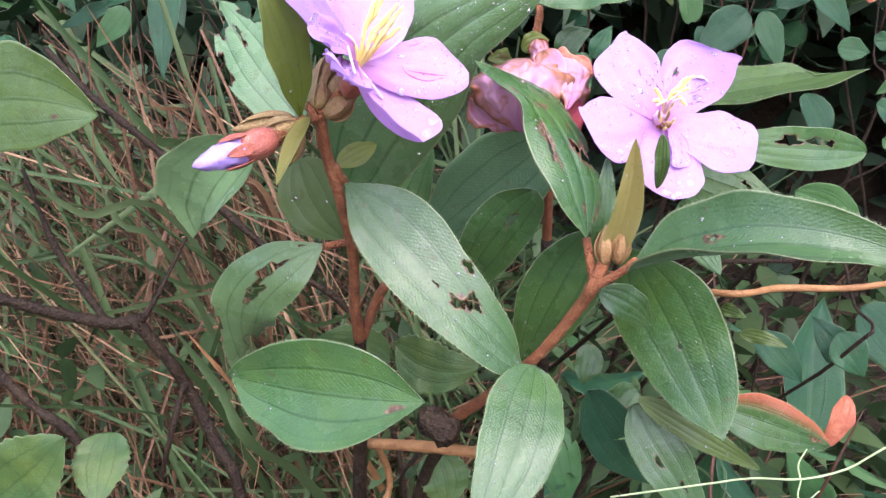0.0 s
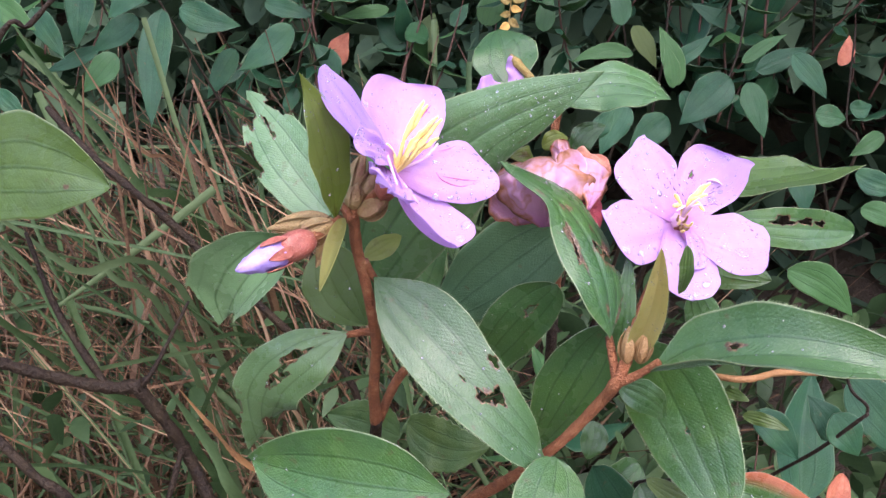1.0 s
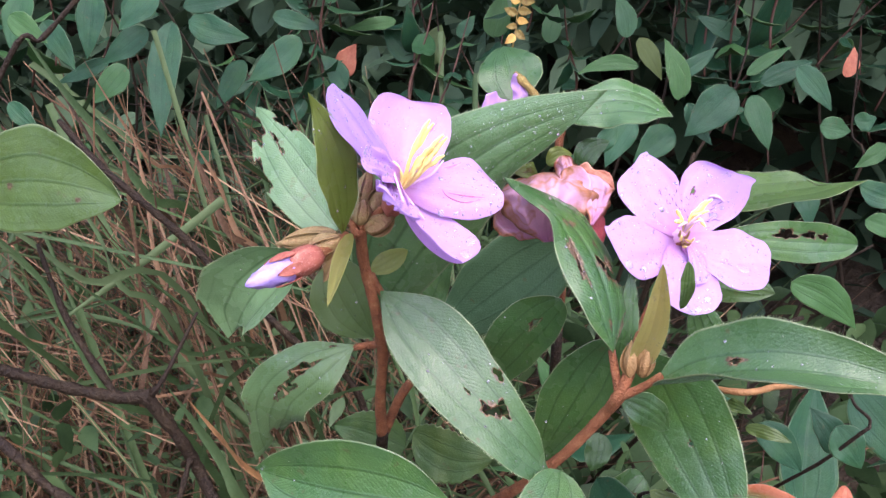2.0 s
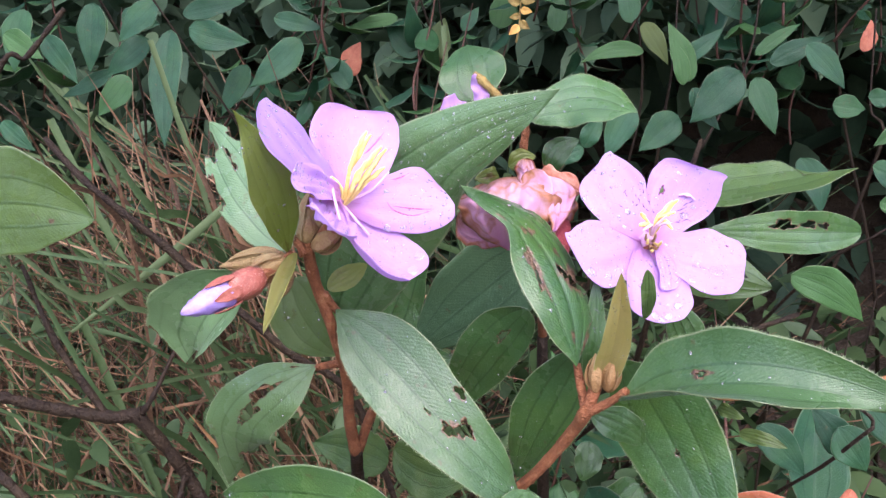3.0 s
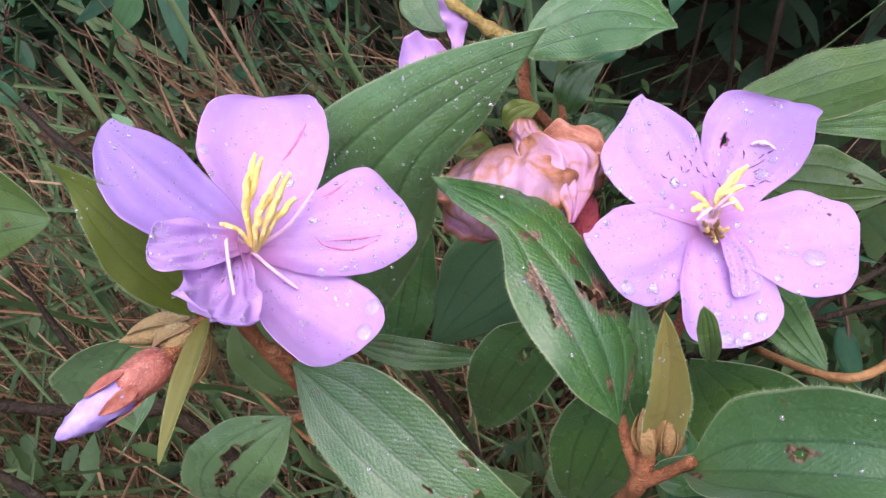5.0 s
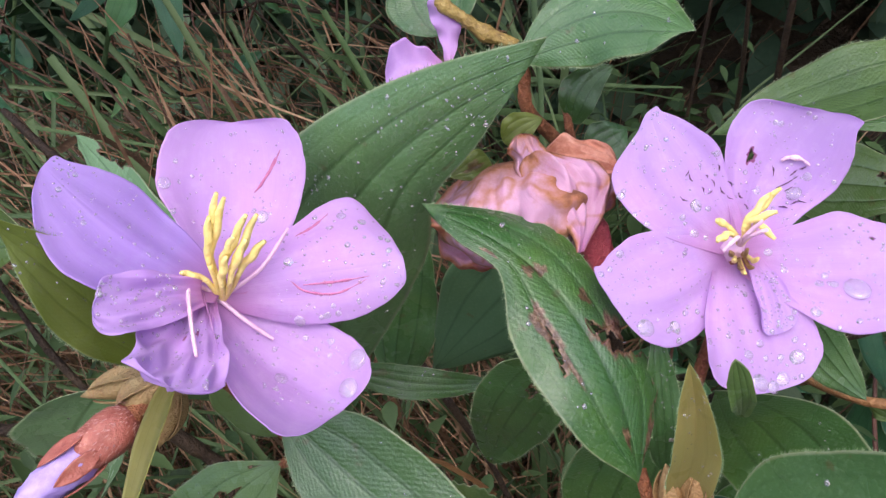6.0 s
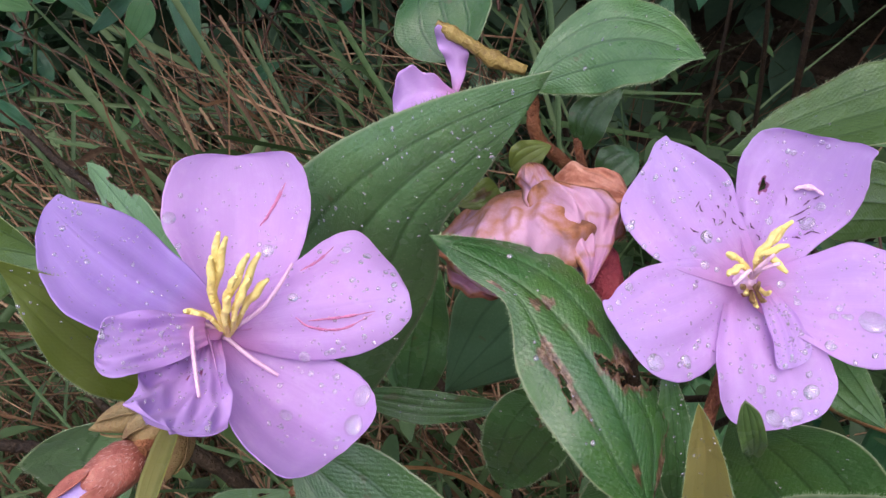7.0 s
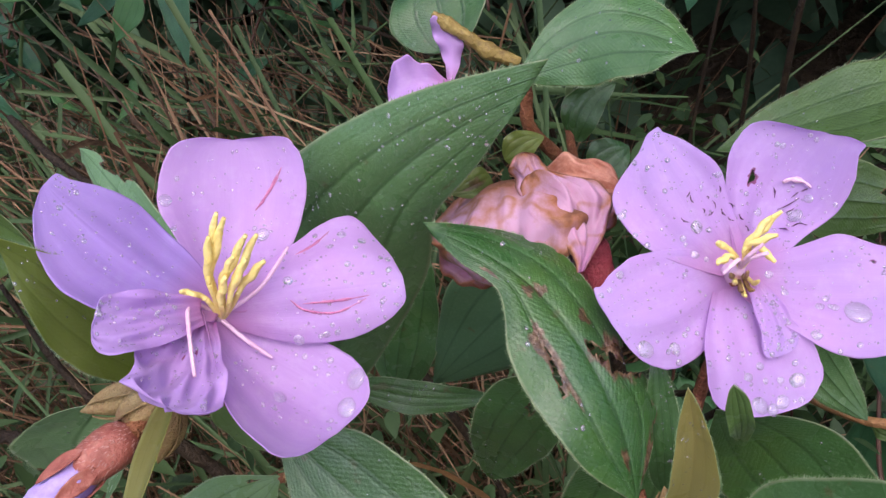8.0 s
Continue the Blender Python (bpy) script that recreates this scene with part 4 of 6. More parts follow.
# ---- wilted flower ----
wilted = part("wilted_flower", lathe("wilted_flower", (0.0325, 0.3110, 0.7680), (0.0325, 0.3070, 0.7760), ((0, 0.0010), (0.3, 0.0026), (0.7, 0.003), (1.0, 0.002)), 14, 5, 0.1), CALYX, back_branch, "withered pink flower with brown crumpled petals")
part("calyx", lathe("calyx", (0.0450, 0.2960, 0.7800), (0.0440, 0.2900, 0.7640), ((0, 0.0015), (0.2, 0.0036), (0.5, 0.0042), (0.8, 0.0032), (1.0, 0.0014)), 14, 5, 0.1), RED_CALYX, wilted, "dark red swollen calyx")
for owner, c in ((left_flower, (-0.0218, 0.2622, 0.7912)), (right_flower, (0.0692, 0.2770, 0.7760))):
    c = np.array(c)
    part("ovary", lathe("ovary", c + np.array((0.0, 0.0032, -0.0012)), c + np.array((0.0, -0.0022, 0.0012)), ((0, 0.0022), (0.3, 0.0024), (0.6, 0.0019), (0.85, 0.0011), (1.0, 0.0004)), 16, 5, 0.15), FILAMENT, owner)

# ---- petals ----
# blue here carries the sky's cast as colour
petal(left_flower, (-0.0209, 0.2612, 0.7936), (-0.0413, 0.2613, 0.8224), (1.267, -0.029, 0.048, 0.091, 0.037, -0.224, -0.046), (0.255, 0.308, 0.223, 0.120, 0.083), (0.294, 0.363, 0.295, 0.197, 0.119), blue=0.5)
petal(left_flower, (-0.0207, 0.2604, 0.7932), (-0.0196, 0.2865, 0.8147), (0.543, -0.138, -0.046, -0.067, 0.324, -0.332, 0.008), (0.263, 0.362, 0.385, 0.353, 0.258), (0.257, 0.400, 0.392, 0.314, 0.191))
petal(left_flower, (-0.0214, 0.2611, 0.7940), (0.0103, 0.2674, 0.7904), (-0.328, -0.004, 0.041, 0.010, -0.364, -0.254, -0.037), (0.242, 0.276, 0.234, 0.167, 0.097), (0.251, 0.417, 0.453, 0.261, 0.141))
petal(left_flower, (-0.0228, 0.2597, 0.7943), (-0.0042, 0.2494, 0.7721), (-1.393, -0.134, -0.053, 0.004, 0.586, 0.395, 0.030), (0.315, 0.451, 0.460, 0.402, 0.253), (0.261, 0.379, 0.371, 0.284, 0.178))
petal(left_flower, (-0.0239, 0.2583, 0.7939), (-0.0224, 0.2352, 0.7912), (-0.607, -0.005, -0.049, 0.031, 0.179, -0.349, -0.020), (0.210, 0.362, 0.329, 0.351, 0.244), (0.184, 0.267, 0.296, 0.277, 0.172), ruffle=0.0008, folds=3, crumple=0.0009, blue=0.1, blight=((0.36, 0.1, 0.04, 0.06), (0.45, -0.2, 0.04, 0.03)))
petal(left_flower, (-0.0222, 0.2560, 0.7962), (-0.0312, 0.2410, 0.8045), (0.62, 0.03, 0.06, 0.0, 0.25, 0.15, 0.1), (0.20, 0.24, 0.25, 0.23, 0.16), (0.20, 0.24, 0.26, 0.25, 0.18), ruffle=0.0008, folds=2, crumple=0.0003, blue=0.15)
petal(right_flower, (0.0699, 0.2785, 0.7759), (0.0595, 0.2897, 0.8019), (0.319, -0.050, 0.119, 0.103, 0.033, -0.292, -0.115), (0.267, 0.323, 0.222, 0.089, 0.056), (0.292, 0.358, 0.351, 0.199, 0.088), blue=0.1)
petal(right_flower, (0.0715, 0.2785, 0.7753), (0.0895, 0.2915, 0.7939), (0.037, -0.136, -0.095, 0.017, 0.292, -0.522, -0.045), (0.245, 0.360, 0.333, 0.252, 0.218), (0.272, 0.385, 0.419, 0.358, 0.146), holes=((0.57, 0.52, 0.045, 0.07),), blue=0.1)
petal(right_flower, (0.0702, 0.2770, 0.7743), (0.0986, 0.2731, 0.7695), (-0.435, -0.045, 0.019, -0.053, 0.076, -0.237, 0.031), (0.273, 0.398, 0.427, 0.377, 0.240), (0.287, 0.393, 0.334, 0.281, 0.147), holes=((0.8, 0.62, 0.014, 0.03),), blue=0.1)
petal(right_flower, (0.0692, 0.2799, 0.7751), (0.0707, 0.2608, 0.7553), (-0.107, 0.012, 0.041, -0.020, 0.228, -0.269, -0.009), (0.255, 0.358, 0.399, 0.347, 0.207), (0.243, 0.379, 0.391, 0.300, 0.187), blue=0.1)
petal(right_flower, (0.0691, 0.2802, 0.7761), (0.0449, 0.2683, 0.7755), (0.387, 0.000, 0.006, 0.071, -0.084, -0.026, -0.031), (0.313, 0.385, 0.331, 0.247, 0.210), (0.324, 0.416, 0.407, 0.312, 0.172), blue=0.1)
petal(right_flower, (0.0716, 0.2768, 0.7744), (0.0744, 0.2674, 0.7630), (-0.30, 0.05, 0.03, 0.05, 0.1, 0.0, 0.0), (0.16, 0.20, 0.22, 0.21, 0.15), (0.16, 0.21, 0.23, 0.21, 0.14), blue=0.1)
wilted_petal(wilted, (0.0281, 0.3070, 0.7672), (0.0121, 0.3096, 0.7775), (0.0139, 0.3116, 0.7815), (0.0194, 0.3044, 0.7636))
wilted_petal(wilted, (0.0300, 0.2960, 0.7680), (0.0285, 0.3040, 0.7908), (0.0425, 0.2865, 0.7790), (0.0118, 0.2985, 0.7825), 0.0026)
wilted_petal(wilted, (0.0412, 0.2838, 0.7770), (0.0350, 0.2985, 0.7935), (0.0485, 0.2965, 0.7850), (0.0365, 0.2890, 0.7850), 0.0018)
wilted_petal(wilted, (0.0330, 0.3035, 0.7885), (0.0520, 0.2995, 0.7860), (0.0440, 0.2965, 0.7845), (0.0470, 0.3060, 0.7915), 0.0016, True)
wilted_petal(wilted, (0.0345, 0.2975, 0.7850), (0.0337, 0.3010, 0.7975), (0.0385, 0.2990, 0.7920), (0.0308, 0.2995, 0.7915), 0.0012)
wilted_petal(wilted, (0.0400, 0.3040, 0.7690), (0.0480, 0.3080, 0.7865), (0.0520, 0.3060, 0.7790), (0.0380, 0.3090, 0.7810), 0.0020)

# ---- leaves: base, tip and the two sides ----
grown_leaf(left_branch, (-0.0277, 0.2788, 0.7547), (0.0260, 0.2396, 0.7078), (0.001, 0.002, 0.280, 0.005, 0.025, -0.525, -0.111), (0.116, 0.150, 0.153, 0.131, 0.096), (0.141, 0.171, 0.144, 0.115, 0.079), holes=((0.63, -0.05, 0.032, 0.13), (0.675, 0.3, 0.034, 0.2), (0.65, 0.12, 0.012, 0.1), (0.57, 0.86, 0.03, 0.1), (0.53, -0.1, 0.018, 0.035)), blight=((0.66, 0.15, 0.05, 0.24), (0.57, 0.8, 0.03, 0.12)), pale=0.15, label="green leaf with holes eaten by insects")
grown_leaf(right_branch, (0.0552, 0.2473, 0.7367), (0.1111, 0.2065, 0.7616), (-1.314, 0.079, 0.135, -0.052, 0.642, 0.513, 0.126), (0.131, 0.146, 0.160, 0.149, 0.057), (0.131, 0.160, 0.152, 0.117, 0.067), holes=((0.37, 0.27, 0.022, 0.08),), blight=((0.37, 0.27, 0.05, 0.17), (0.07, -0.3, 0.04, 0.3)), pale=0.16, label="broad green leaf with one small hole")
# paled to paint the sky's sheen on this downy leaf
grown_leaf(left_branch, (-0.0340, 0.3161, 0.7277), (0.0397, 0.2907, 0.8181), (0.079, 0.052, -0.107, 0.140, -0.550, -0.080, 0.116), (0.128, 0.175, 0.173, 0.097, 0.061), (0.126, 0.176, 0.159, 0.117, 0.062), pale=0.36, downy=True, groove=0.0003, fold=0.3)
grown_leaf(back_branch, (0.0343, 0.3144, 0.8083), (0.0685, 0.2995, 0.8119), (-0.077, -0.094, 0.003, 0.188, -0.163, -0.929, 0.068), (0.158, 0.255, 0.288, 0.256, 0.175), (0.171, 0.253, 0.286, 0.251, 0.180), pale=0.2)
leaf(back_branch, (0.0204, 0.3343, 0.8126), (0.0171, 0.3573, 0.8315), (0.0311, 0.3423, 0.8220), (0.0070, 0.3490, 0.8216), arch=0.003)
grown_leaf(back_branch, (0.0829, 0.3574, 0.7668), (0.1539, 0.3401, 0.7794), (-0.997, 0.041, -0.074, -0.013, 0.120, -0.009, -0.251), (0.109, 0.169, 0.190, 0.167, 0.125), (0.110, 0.171, 0.192, 0.163, 0.121), pale=0.08, young=0.12)
leaf(right_branch, (0.0340, 0.2874, 0.7502), (0.0098, 0.3122, 0.7029), (0.0118, 0.3035, 0.7340), (0.0321, 0.2947, 0.7298), holes=((0.25, 0.05, 0.05, 0.12),), pale=0.08)
grown_leaf(right_branch, (0.0671, 0.2971, 0.7284), (0.1035, 0.2860, 0.6630), (0.373, -0.134, -0.085, -0.007, -0.058, 0.087, 0.024), (0.159, 0.238, 0.232, 0.203, 0.130), (0.159, 0.236, 0.233, 0.199, 0.138), holes=((0.58, -0.05, 0.018, 0.05),), pale=0.05)
grown_leaf(right_branch, (0.0445, 0.2538, 0.7445), (0.0131, 0.2870, 0.7899), (0.771, 0.142, -0.010, -0.097, -0.289, -0.007, -0.061), (0.181, 0.142, 0.180, 0.184, 0.125), (0.156, 0.208, 0.195, 0.071, 0.056), holes=((0.42, -0.15, 0.022, 0.09), (0.385, -0.28, 0.024, 0.12), (0.345, -0.48, 0.03, 0.16), (0.32, -0.8, 0.045, 0.2), (0.33, -1.0, 0.06, 0.15), (0.485, 0.47, 0.02, 0.035), (0.445, 0.52, 0.026, 0.05), (0.405, 0.57, 0.024, 0.05), (0.37, 0.62, 0.02, 0.03), (0.2, -1.0, 0.03, 0.1), (0.13, -1.0, 0.03, 0.12)), blight=((0.45, 0.5, 0.17, 0.15), (0.78, 0.67, 0.04, 0.12), (0.66, 0.15, 0.03, 0.2), (0.64, -0.1, 0.03, 0.14), (0.55, 0.45, 0.03, 0.12), (0.5, -0.4, 0.04, 0.12), (0.36, -0.5, 0.09, 0.5), (0.12, 0.1, 0.04, 0.16), (0.08, -0.8, 0.06, 0.25)), downy=True, groove=0.0002, fold=0.12, label="green leaf with torn brown insect-eaten slits")
leaf(right_branch, (0.0512, 0.2540, 0.7382), (0.0543, 0.2453, 0.7755), (0.0585, 0.2491, 0.7563), (0.0506, 0.2504, 0.7566), young=1.0, fold=0.9)
leaf(right_branch, (0.0606, 0.2423, 0.7771), (0.0621, 0.2491, 0.7606), (0.0597, 0.2454, 0.7705), (0.0636, 0.2441, 0.7720), young=0.15, fold=0.5, pale=0.1)
leaf(right_branch, (0.0508, 0.2665, 0.7344), (0.0526, 0.2717, 0.7653), (0.0554, 0.2694, 0.7528), (0.0490, 0.2697, 0.7525), pale=0.08)
grown_leaf(back_branch, (-0.0019, 0.2502, 0.6934), (-0.0715, 0.2888, 0.6835), (0.317, 0.020, 0.015, 0.025, 0.270, -0.331, -0.026), (0.147, 0.211, 0.214, 0.167, 0.099), (0.144, 0.211, 0.212, 0.167, 0.108), blight=((0.12, 0.3, 0.06, 0.2),), pale=0.12)
leaf(back_branch, (0.0319, 0.2568, 0.7025), (0.0128, 0.2177, 0.6676), (0.0105, 0.2359, 0.6850), (0.0408, 0.2479, 0.6914), arch=0.006, pale=0.1)
# this leaf and the next are paled further to brighten them in shade
grown_leaf(left_branch, (-0.0359, 0.2903, 0.7309), (-0.0698, 0.3031, 0.6855), (0.356, 0.187, 0.085, -0.096, -0.208, -0.543, -0.436), (0.144, 0.187, 0.212, 0.192, 0.085), (0.150, 0.205, 0.194, 0.185, 0.087), holes=((0.32, -0.12, 0.1, 0.17), (0.48, 0.05, 0.08, 0.17), (0.55, -0.03, 0.04, 0.08), (0.8, -0.98, 0.08, 0.2), (1.0, 0.22, 0.1, 0.3), (0.09, -0.63, 0.02, 0.08)), young=0.12, pale=0.5, label="ragged green leaf with large eaten holes")
grown_leaf(left_branch, (-0.0527, 0.2766, 0.7685), (-0.0791, 0.2783, 0.7375), (0.080, 0.029, 0.282, -0.051, 0.953, 0.385, -0.229), (0.213, 0.279, 0.314, 0.290, 0.248), (0.216, 0.285, 0.312, 0.290, 0.241), holes=((0.92, -1.0, 0.05, 0.12), (0.95, -1.0, 0.04, 0.1)), pale=0.85, label="cupped green leaf with a bitten margin")
leaf(left_branch, (-0.0459, 0.3048, 0.7565), (-0.0305, 0.3058, 0.7275), (-0.0546, 0.3031, 0.7434), (-0.0313, 0.3066, 0.7477), pale=0.6, young=0.4)
leaf(left_branch, (-0.0424, 0.2924, 0.7713), (-0.0760, 0.3322, 0.8073), (-0.0512, 0.3131, 0.7938), (-0.0760, 0.3201, 0.7904), holes=((0.72, -0.1, 0.05, 0.07), (0.62, -0.05, 0.03, 0.07), (0.9, 0.7, 0.16, 0.5), (0.55, 0.95, 0.12, 0.2), (0.78, -0.95, 0.1, 0.25)), pale=0.55)
grown_leaf(left_branch, (-0.0389, 0.2677, 0.7759), (-0.0445, 0.2464, 0.8175), (0.749, 0.056, 0.062, 0.005, 0.186, 0.028, -0.117), (0.077, 0.130, 0.156, 0.130, 0.070), (0.078, 0.129, 0.154, 0.132, 0.072), young=0.55, blight=((0.06, 0.0, 0.1, 0.5),), label="young upright olive-green leaf, orange at its foot")
leaf(back_branch, (-0.2361, 0.4381, 0.7506), (-0.1501, 0.4039, 0.7549), (-0.1809, 0.4121, 0.7377), (-0.1871, 0.4272, 0.7813), arch=0.003, young=0.16, blight=((0.75, -0.35, 0.03, 0.1), (0.3, -0.1, 0.03, 0.1)))
# close behind the branches, its shade painted by the dark shrub tone
leaf(far_shrub, (0.0454, 0.3358, 0.7589), (-0.0078, 0.3510, 0.7081), (0.0132, 0.3466, 0.7530), (0.0312, 0.3392, 0.7233), pale=0.3)
leaf(right_branch, (0.0509, 0.2782, 0.7392), (0.0317, 0.2954, 0.6841), (0.0312, 0.2892, 0.7192), (0.0510, 0.2855, 0.7060), arch=0.003, pale=0.08)
leaf(right_branch, (0.0512, 0.2617, 0.7255), (0.0694, 0.2675, 0.7119), (0.0571, 0.2634, 0.7164), (0.0601, 0.2651, 0.7270), pale=0.08)
leaf(back_branch, (0.0452, 0.3293, 0.7875), (0.0566, 0.3314, 0.7989), (0.0541, 0.3304, 0.7940), (0.0431, 0.3315, 0.7959), pale=0.08)
leaf(back_branch, (0.0293, 0.3091, 0.7935), (0.0385, 0.3101, 0.7967), (0.0360, 0.3089, 0.7935), (0.0315, 0.3110, 0.7982), young=0.5)
leaf(back_branch, (0.0258, 0.3073, 0.7910), (0.0174, 0.3011, 0.7908), (0.0214, 0.3056, 0.7932), (0.0216, 0.3024, 0.7880), young=0.4, blight=((0.5, 0.0, 0.3, 0.5),))
leaf(back_branch, (0.0479, 0.3307, 0.7778), (0.0583, 0.3345, 0.7816), (0.0558, 0.3313, 0.7760), (0.0498, 0.3342, 0.7842), pale=0.08)
leaf(back_branch, (-0.0259, 0.3298, 0.7270), (0.0130, 0.3352, 0.7122), (-0.0077, 0.3297, 0.7142), (-0.0061, 0.3338, 0.7223), pale=0.08)
leaf(left_branch, (-0.0308, 0.2881, 0.7582), (-0.0188, 0.2991, 0.7630), (-0.0229, 0.2926, 0.7575), (-0.0278, 0.2936, 0.7631), young=0.7)
# near leaf put on far_shrub so its colour reads as shaded
leaf(far_shrub, (0.1713, 0.4067, 0.7222), (0.2092, 0.4080, 0.6971), (0.1751, 0.4060, 0.7136), (0.1976, 0.4098, 0.7203))
leaf(back_branch, (0.2082, 0.418, 0.7391), (0.128, 0.405, 0.7446), (0.1663, 0.413, 0.7517), (0.166, 0.409, 0.7325), holes=((0.52, -0.33, 0.07, 0.25), (0.36, -0.35, 0.045, 0.18), (0.26, -0.3, 0.035, 0.15)), pale=0.08)
leaf(back_branch, (0.1089, 0.38, 0.7383), (0.1551, 0.388, 0.7219), (0.1354, 0.388, 0.7407), (0.1323, 0.382, 0.7182), holes=((0.66, -0.35, 0.03, 0.1), (0.71, -0.2, 0.03, 0.12)), pale=0.08, young=0.1)
leaf(back_branch, (0.086, 0.3, 0.7451), (0.1017, 0.3, 0.7174), (0.0987, 0.302, 0.7341), (0.0883, 0.3, 0.7272), pale=0.2)
leaf(back_branch, (-0.019, 0.35, 0.7093), (-0.0, 0.352, 0.7527), (-0.0224, 0.352, 0.7337), (-0.0005, 0.348, 0.7321), pale=0.12)
# three low leaves darkened as if shaded from above, through far_shrub's material
leaf(far_shrub, (0.1856, 0.3847, 0.6068), (0.1996, 0.4203, 0.6638), (0.2041, 0.4047, 0.6391), (0.1773, 0.4046, 0.6372), fold=0.5)
leaf(far_shrub, (0.2191, 0.4181, 0.6602), (0.2619, 0.4035, 0.6156), (0.2257, 0.4100, 0.6316), (0.2493, 0.4128, 0.6469))
leaf(far_shrub, (0.1642, 0.3335, 0.6809), (0.1754, 0.3283, 0.6640), (0.1621, 0.3308, 0.6704), (0.1763, 0.3314, 0.6755))
leaf(back_branch, (0.1147, 0.3217, 0.6541), (0.1647, 0.3250, 0.6344), (0.1422, 0.3212, 0.6339), (0.1389, 0.3262, 0.6556), blight=((0.4, 0.9, 0.5, 0.35), (0.85, 0.0, 0.1, 0.3)), red=True, pale=0.08)
leaf(back_branch, (0.1715, 0.3313, 0.6544), (0.1628, 0.3243, 0.6322), (0.1618, 0.3280, 0.6437), (0.1727, 0.3283, 0.6451), dead=True, fold=0.6, curl=0.004)
leaf(back_branch, (0.0784, 0.3136, 0.6595), (0.1072, 0.2995, 0.6170), (0.0763, 0.3080, 0.6417), (0.1004, 0.3076, 0.6420), holes=((0.45, -0.2, 0.05, 0.1), (0.7, 0.1, 0.05, 0.1)), pale=0.08)
leaf(back_branch, (0.0781, 0.3053, 0.6663), (0.1279, 0.3051, 0.6357), (0.0965, 0.3040, 0.6491), (0.0984, 0.3066, 0.6597), young=0.2)
leaf(back_branch, (0.0905, 0.3512, 0.6464), (0.0636, 0.3464, 0.6297), (0.0733, 0.3507, 0.6438), (0.0857, 0.3453, 0.6276), holes=((0.3, 0.1, 0.05, 0.12),), pale=0.08)
leaf(back_branch, (0.0675, 0.3483, 0.6689), (0.0641, 0.3433, 0.6530), (0.0604, 0.3462, 0.6620), (0.0724, 0.3457, 0.6610), pale=0.08)
# three more near leaves with shade put in by far_shrub's dark colour
leaf(far_shrub, (0.0665, 0.3425, 0.6507), (0.1008, 0.3471, 0.6010), (0.0681, 0.3422, 0.6238), (0.0938, 0.3468, 0.6240))
leaf(far_shrub, (0.1380, 0.3488, 0.6744), (0.1573, 0.3419, 0.6541), (0.1405, 0.3451, 0.6630), (0.1548, 0.3463, 0.6677))
leaf(far_shrub, (0.1739, 0.3446, 0.6634), (0.1607, 0.3506, 0.6815), (0.1751, 0.3482, 0.6748), (0.1619, 0.3470, 0.6701))
leaf(back_branch, (0.1198, 0.3213, 0.6861), (0.1342, 0.3103, 0.6852), (0.1258, 0.3158, 0.6838), (0.1269, 0.3177, 0.6889), young=0.2)
leaf(back_branch, (0.1121, 0.3244, 0.6954), (0.1182, 0.3139, 0.6957), (0.1139, 0.3194, 0.6934), (0.1159, 0.3205, 0.6981), young=0.2)
herb_leaf(nettle_herb, (-0.0143, 0.3356, 0.6737), (0.0194, 0.3233, 0.6701), (-0.0016, 0.3251, 0.6573), (0.0005, 0.3324, 0.6774))
herb_leaf(nettle_herb, (-0.0172, 0.3474, 0.6611), (-0.0484, 0.3507, 0.6698), (-0.0341, 0.3527, 0.6768), (-0.0340, 0.3469, 0.6586))
herb_leaf(nettle_herb, (-0.2071, 0.3665, 0.5783), (-0.1680, 0.3663, 0.6130), (-0.1758, 0.3619, 0.5815), (-0.1936, 0.3704, 0.6120))
herb_leaf(nettle_herb, (-0.1585, 0.3936, 0.6003), (-0.1566, 0.3653, 0.5776), (-0.1715, 0.3784, 0.5891), (-0.1452, 0.3802, 0.5881))
herb_leaf(nettle_herb, (0.0020, 0.3179, 0.6355), (0.0066, 0.3109, 0.6140), (-0.0036, 0.3145, 0.6247), (0.0156, 0.3149, 0.6271))
leaf(far_shrub, (-0.2598, 0.9179, 0.8296), (-0.2617, 0.8664, 0.7166), (-0.2791, 0.8921, 0.7708), (-0.2479, 0.8944, 0.7792))
leaf(far_shrub, (-0.3110, 0.9288, 0.7827), (-0.3440, 0.9199, 0.7431), (-0.3396, 0.9264, 0.7676), (-0.3136, 0.9220, 0.7571))
leaf(far_shrub, (-0.3356, 0.9521, 0.7865), (-0.3917, 0.9481, 0.7602), (-0.3664, 0.9519, 0.7793), (-0.3579, 0.9477, 0.7658))
leaf(far_shrub, (-0.2958, 0.9588, 0.8196), (-0.3427, 0.9511, 0.7816), (-0.3304, 0.9579, 0.8089), (-0.3057, 0.9524, 0.7941))
leaf(far_shrub, (-0.3459, 0.9683, 0.8438), (-0.3567, 0.9554, 0.7944), (-0.3690, 0.9631, 0.8199), (-0.3426, 0.9618, 0.8208))
leaf(far_shrub, (-0.2530, 0.9591, 0.8298), (-0.1870, 0.9512, 0.8149), (-0.2207, 0.9505, 0.8052), (-0.2132, 0.9571, 0.8310))
leaf(far_shrub, (-0.1333, 0.9486, 0.8168), (-0.1889, 0.9387, 0.7687), (-0.1739, 0.9456, 0.7972), (-0.1452, 0.9399, 0.7826))
leaf(far_shrub, (-0.3250, 0.9673, 0.8445), (-0.2830, 0.9621, 0.8345), (-0.3116, 0.9612, 0.8250), (-0.3082, 0.9680, 0.8507))
leaf(far_shrub, (-0.3501, 0.7575, 0.8312), (-0.3171, 0.7497, 0.8099), (-0.3381, 0.7517, 0.8128), (-0.3290, 0.7555, 0.8283))
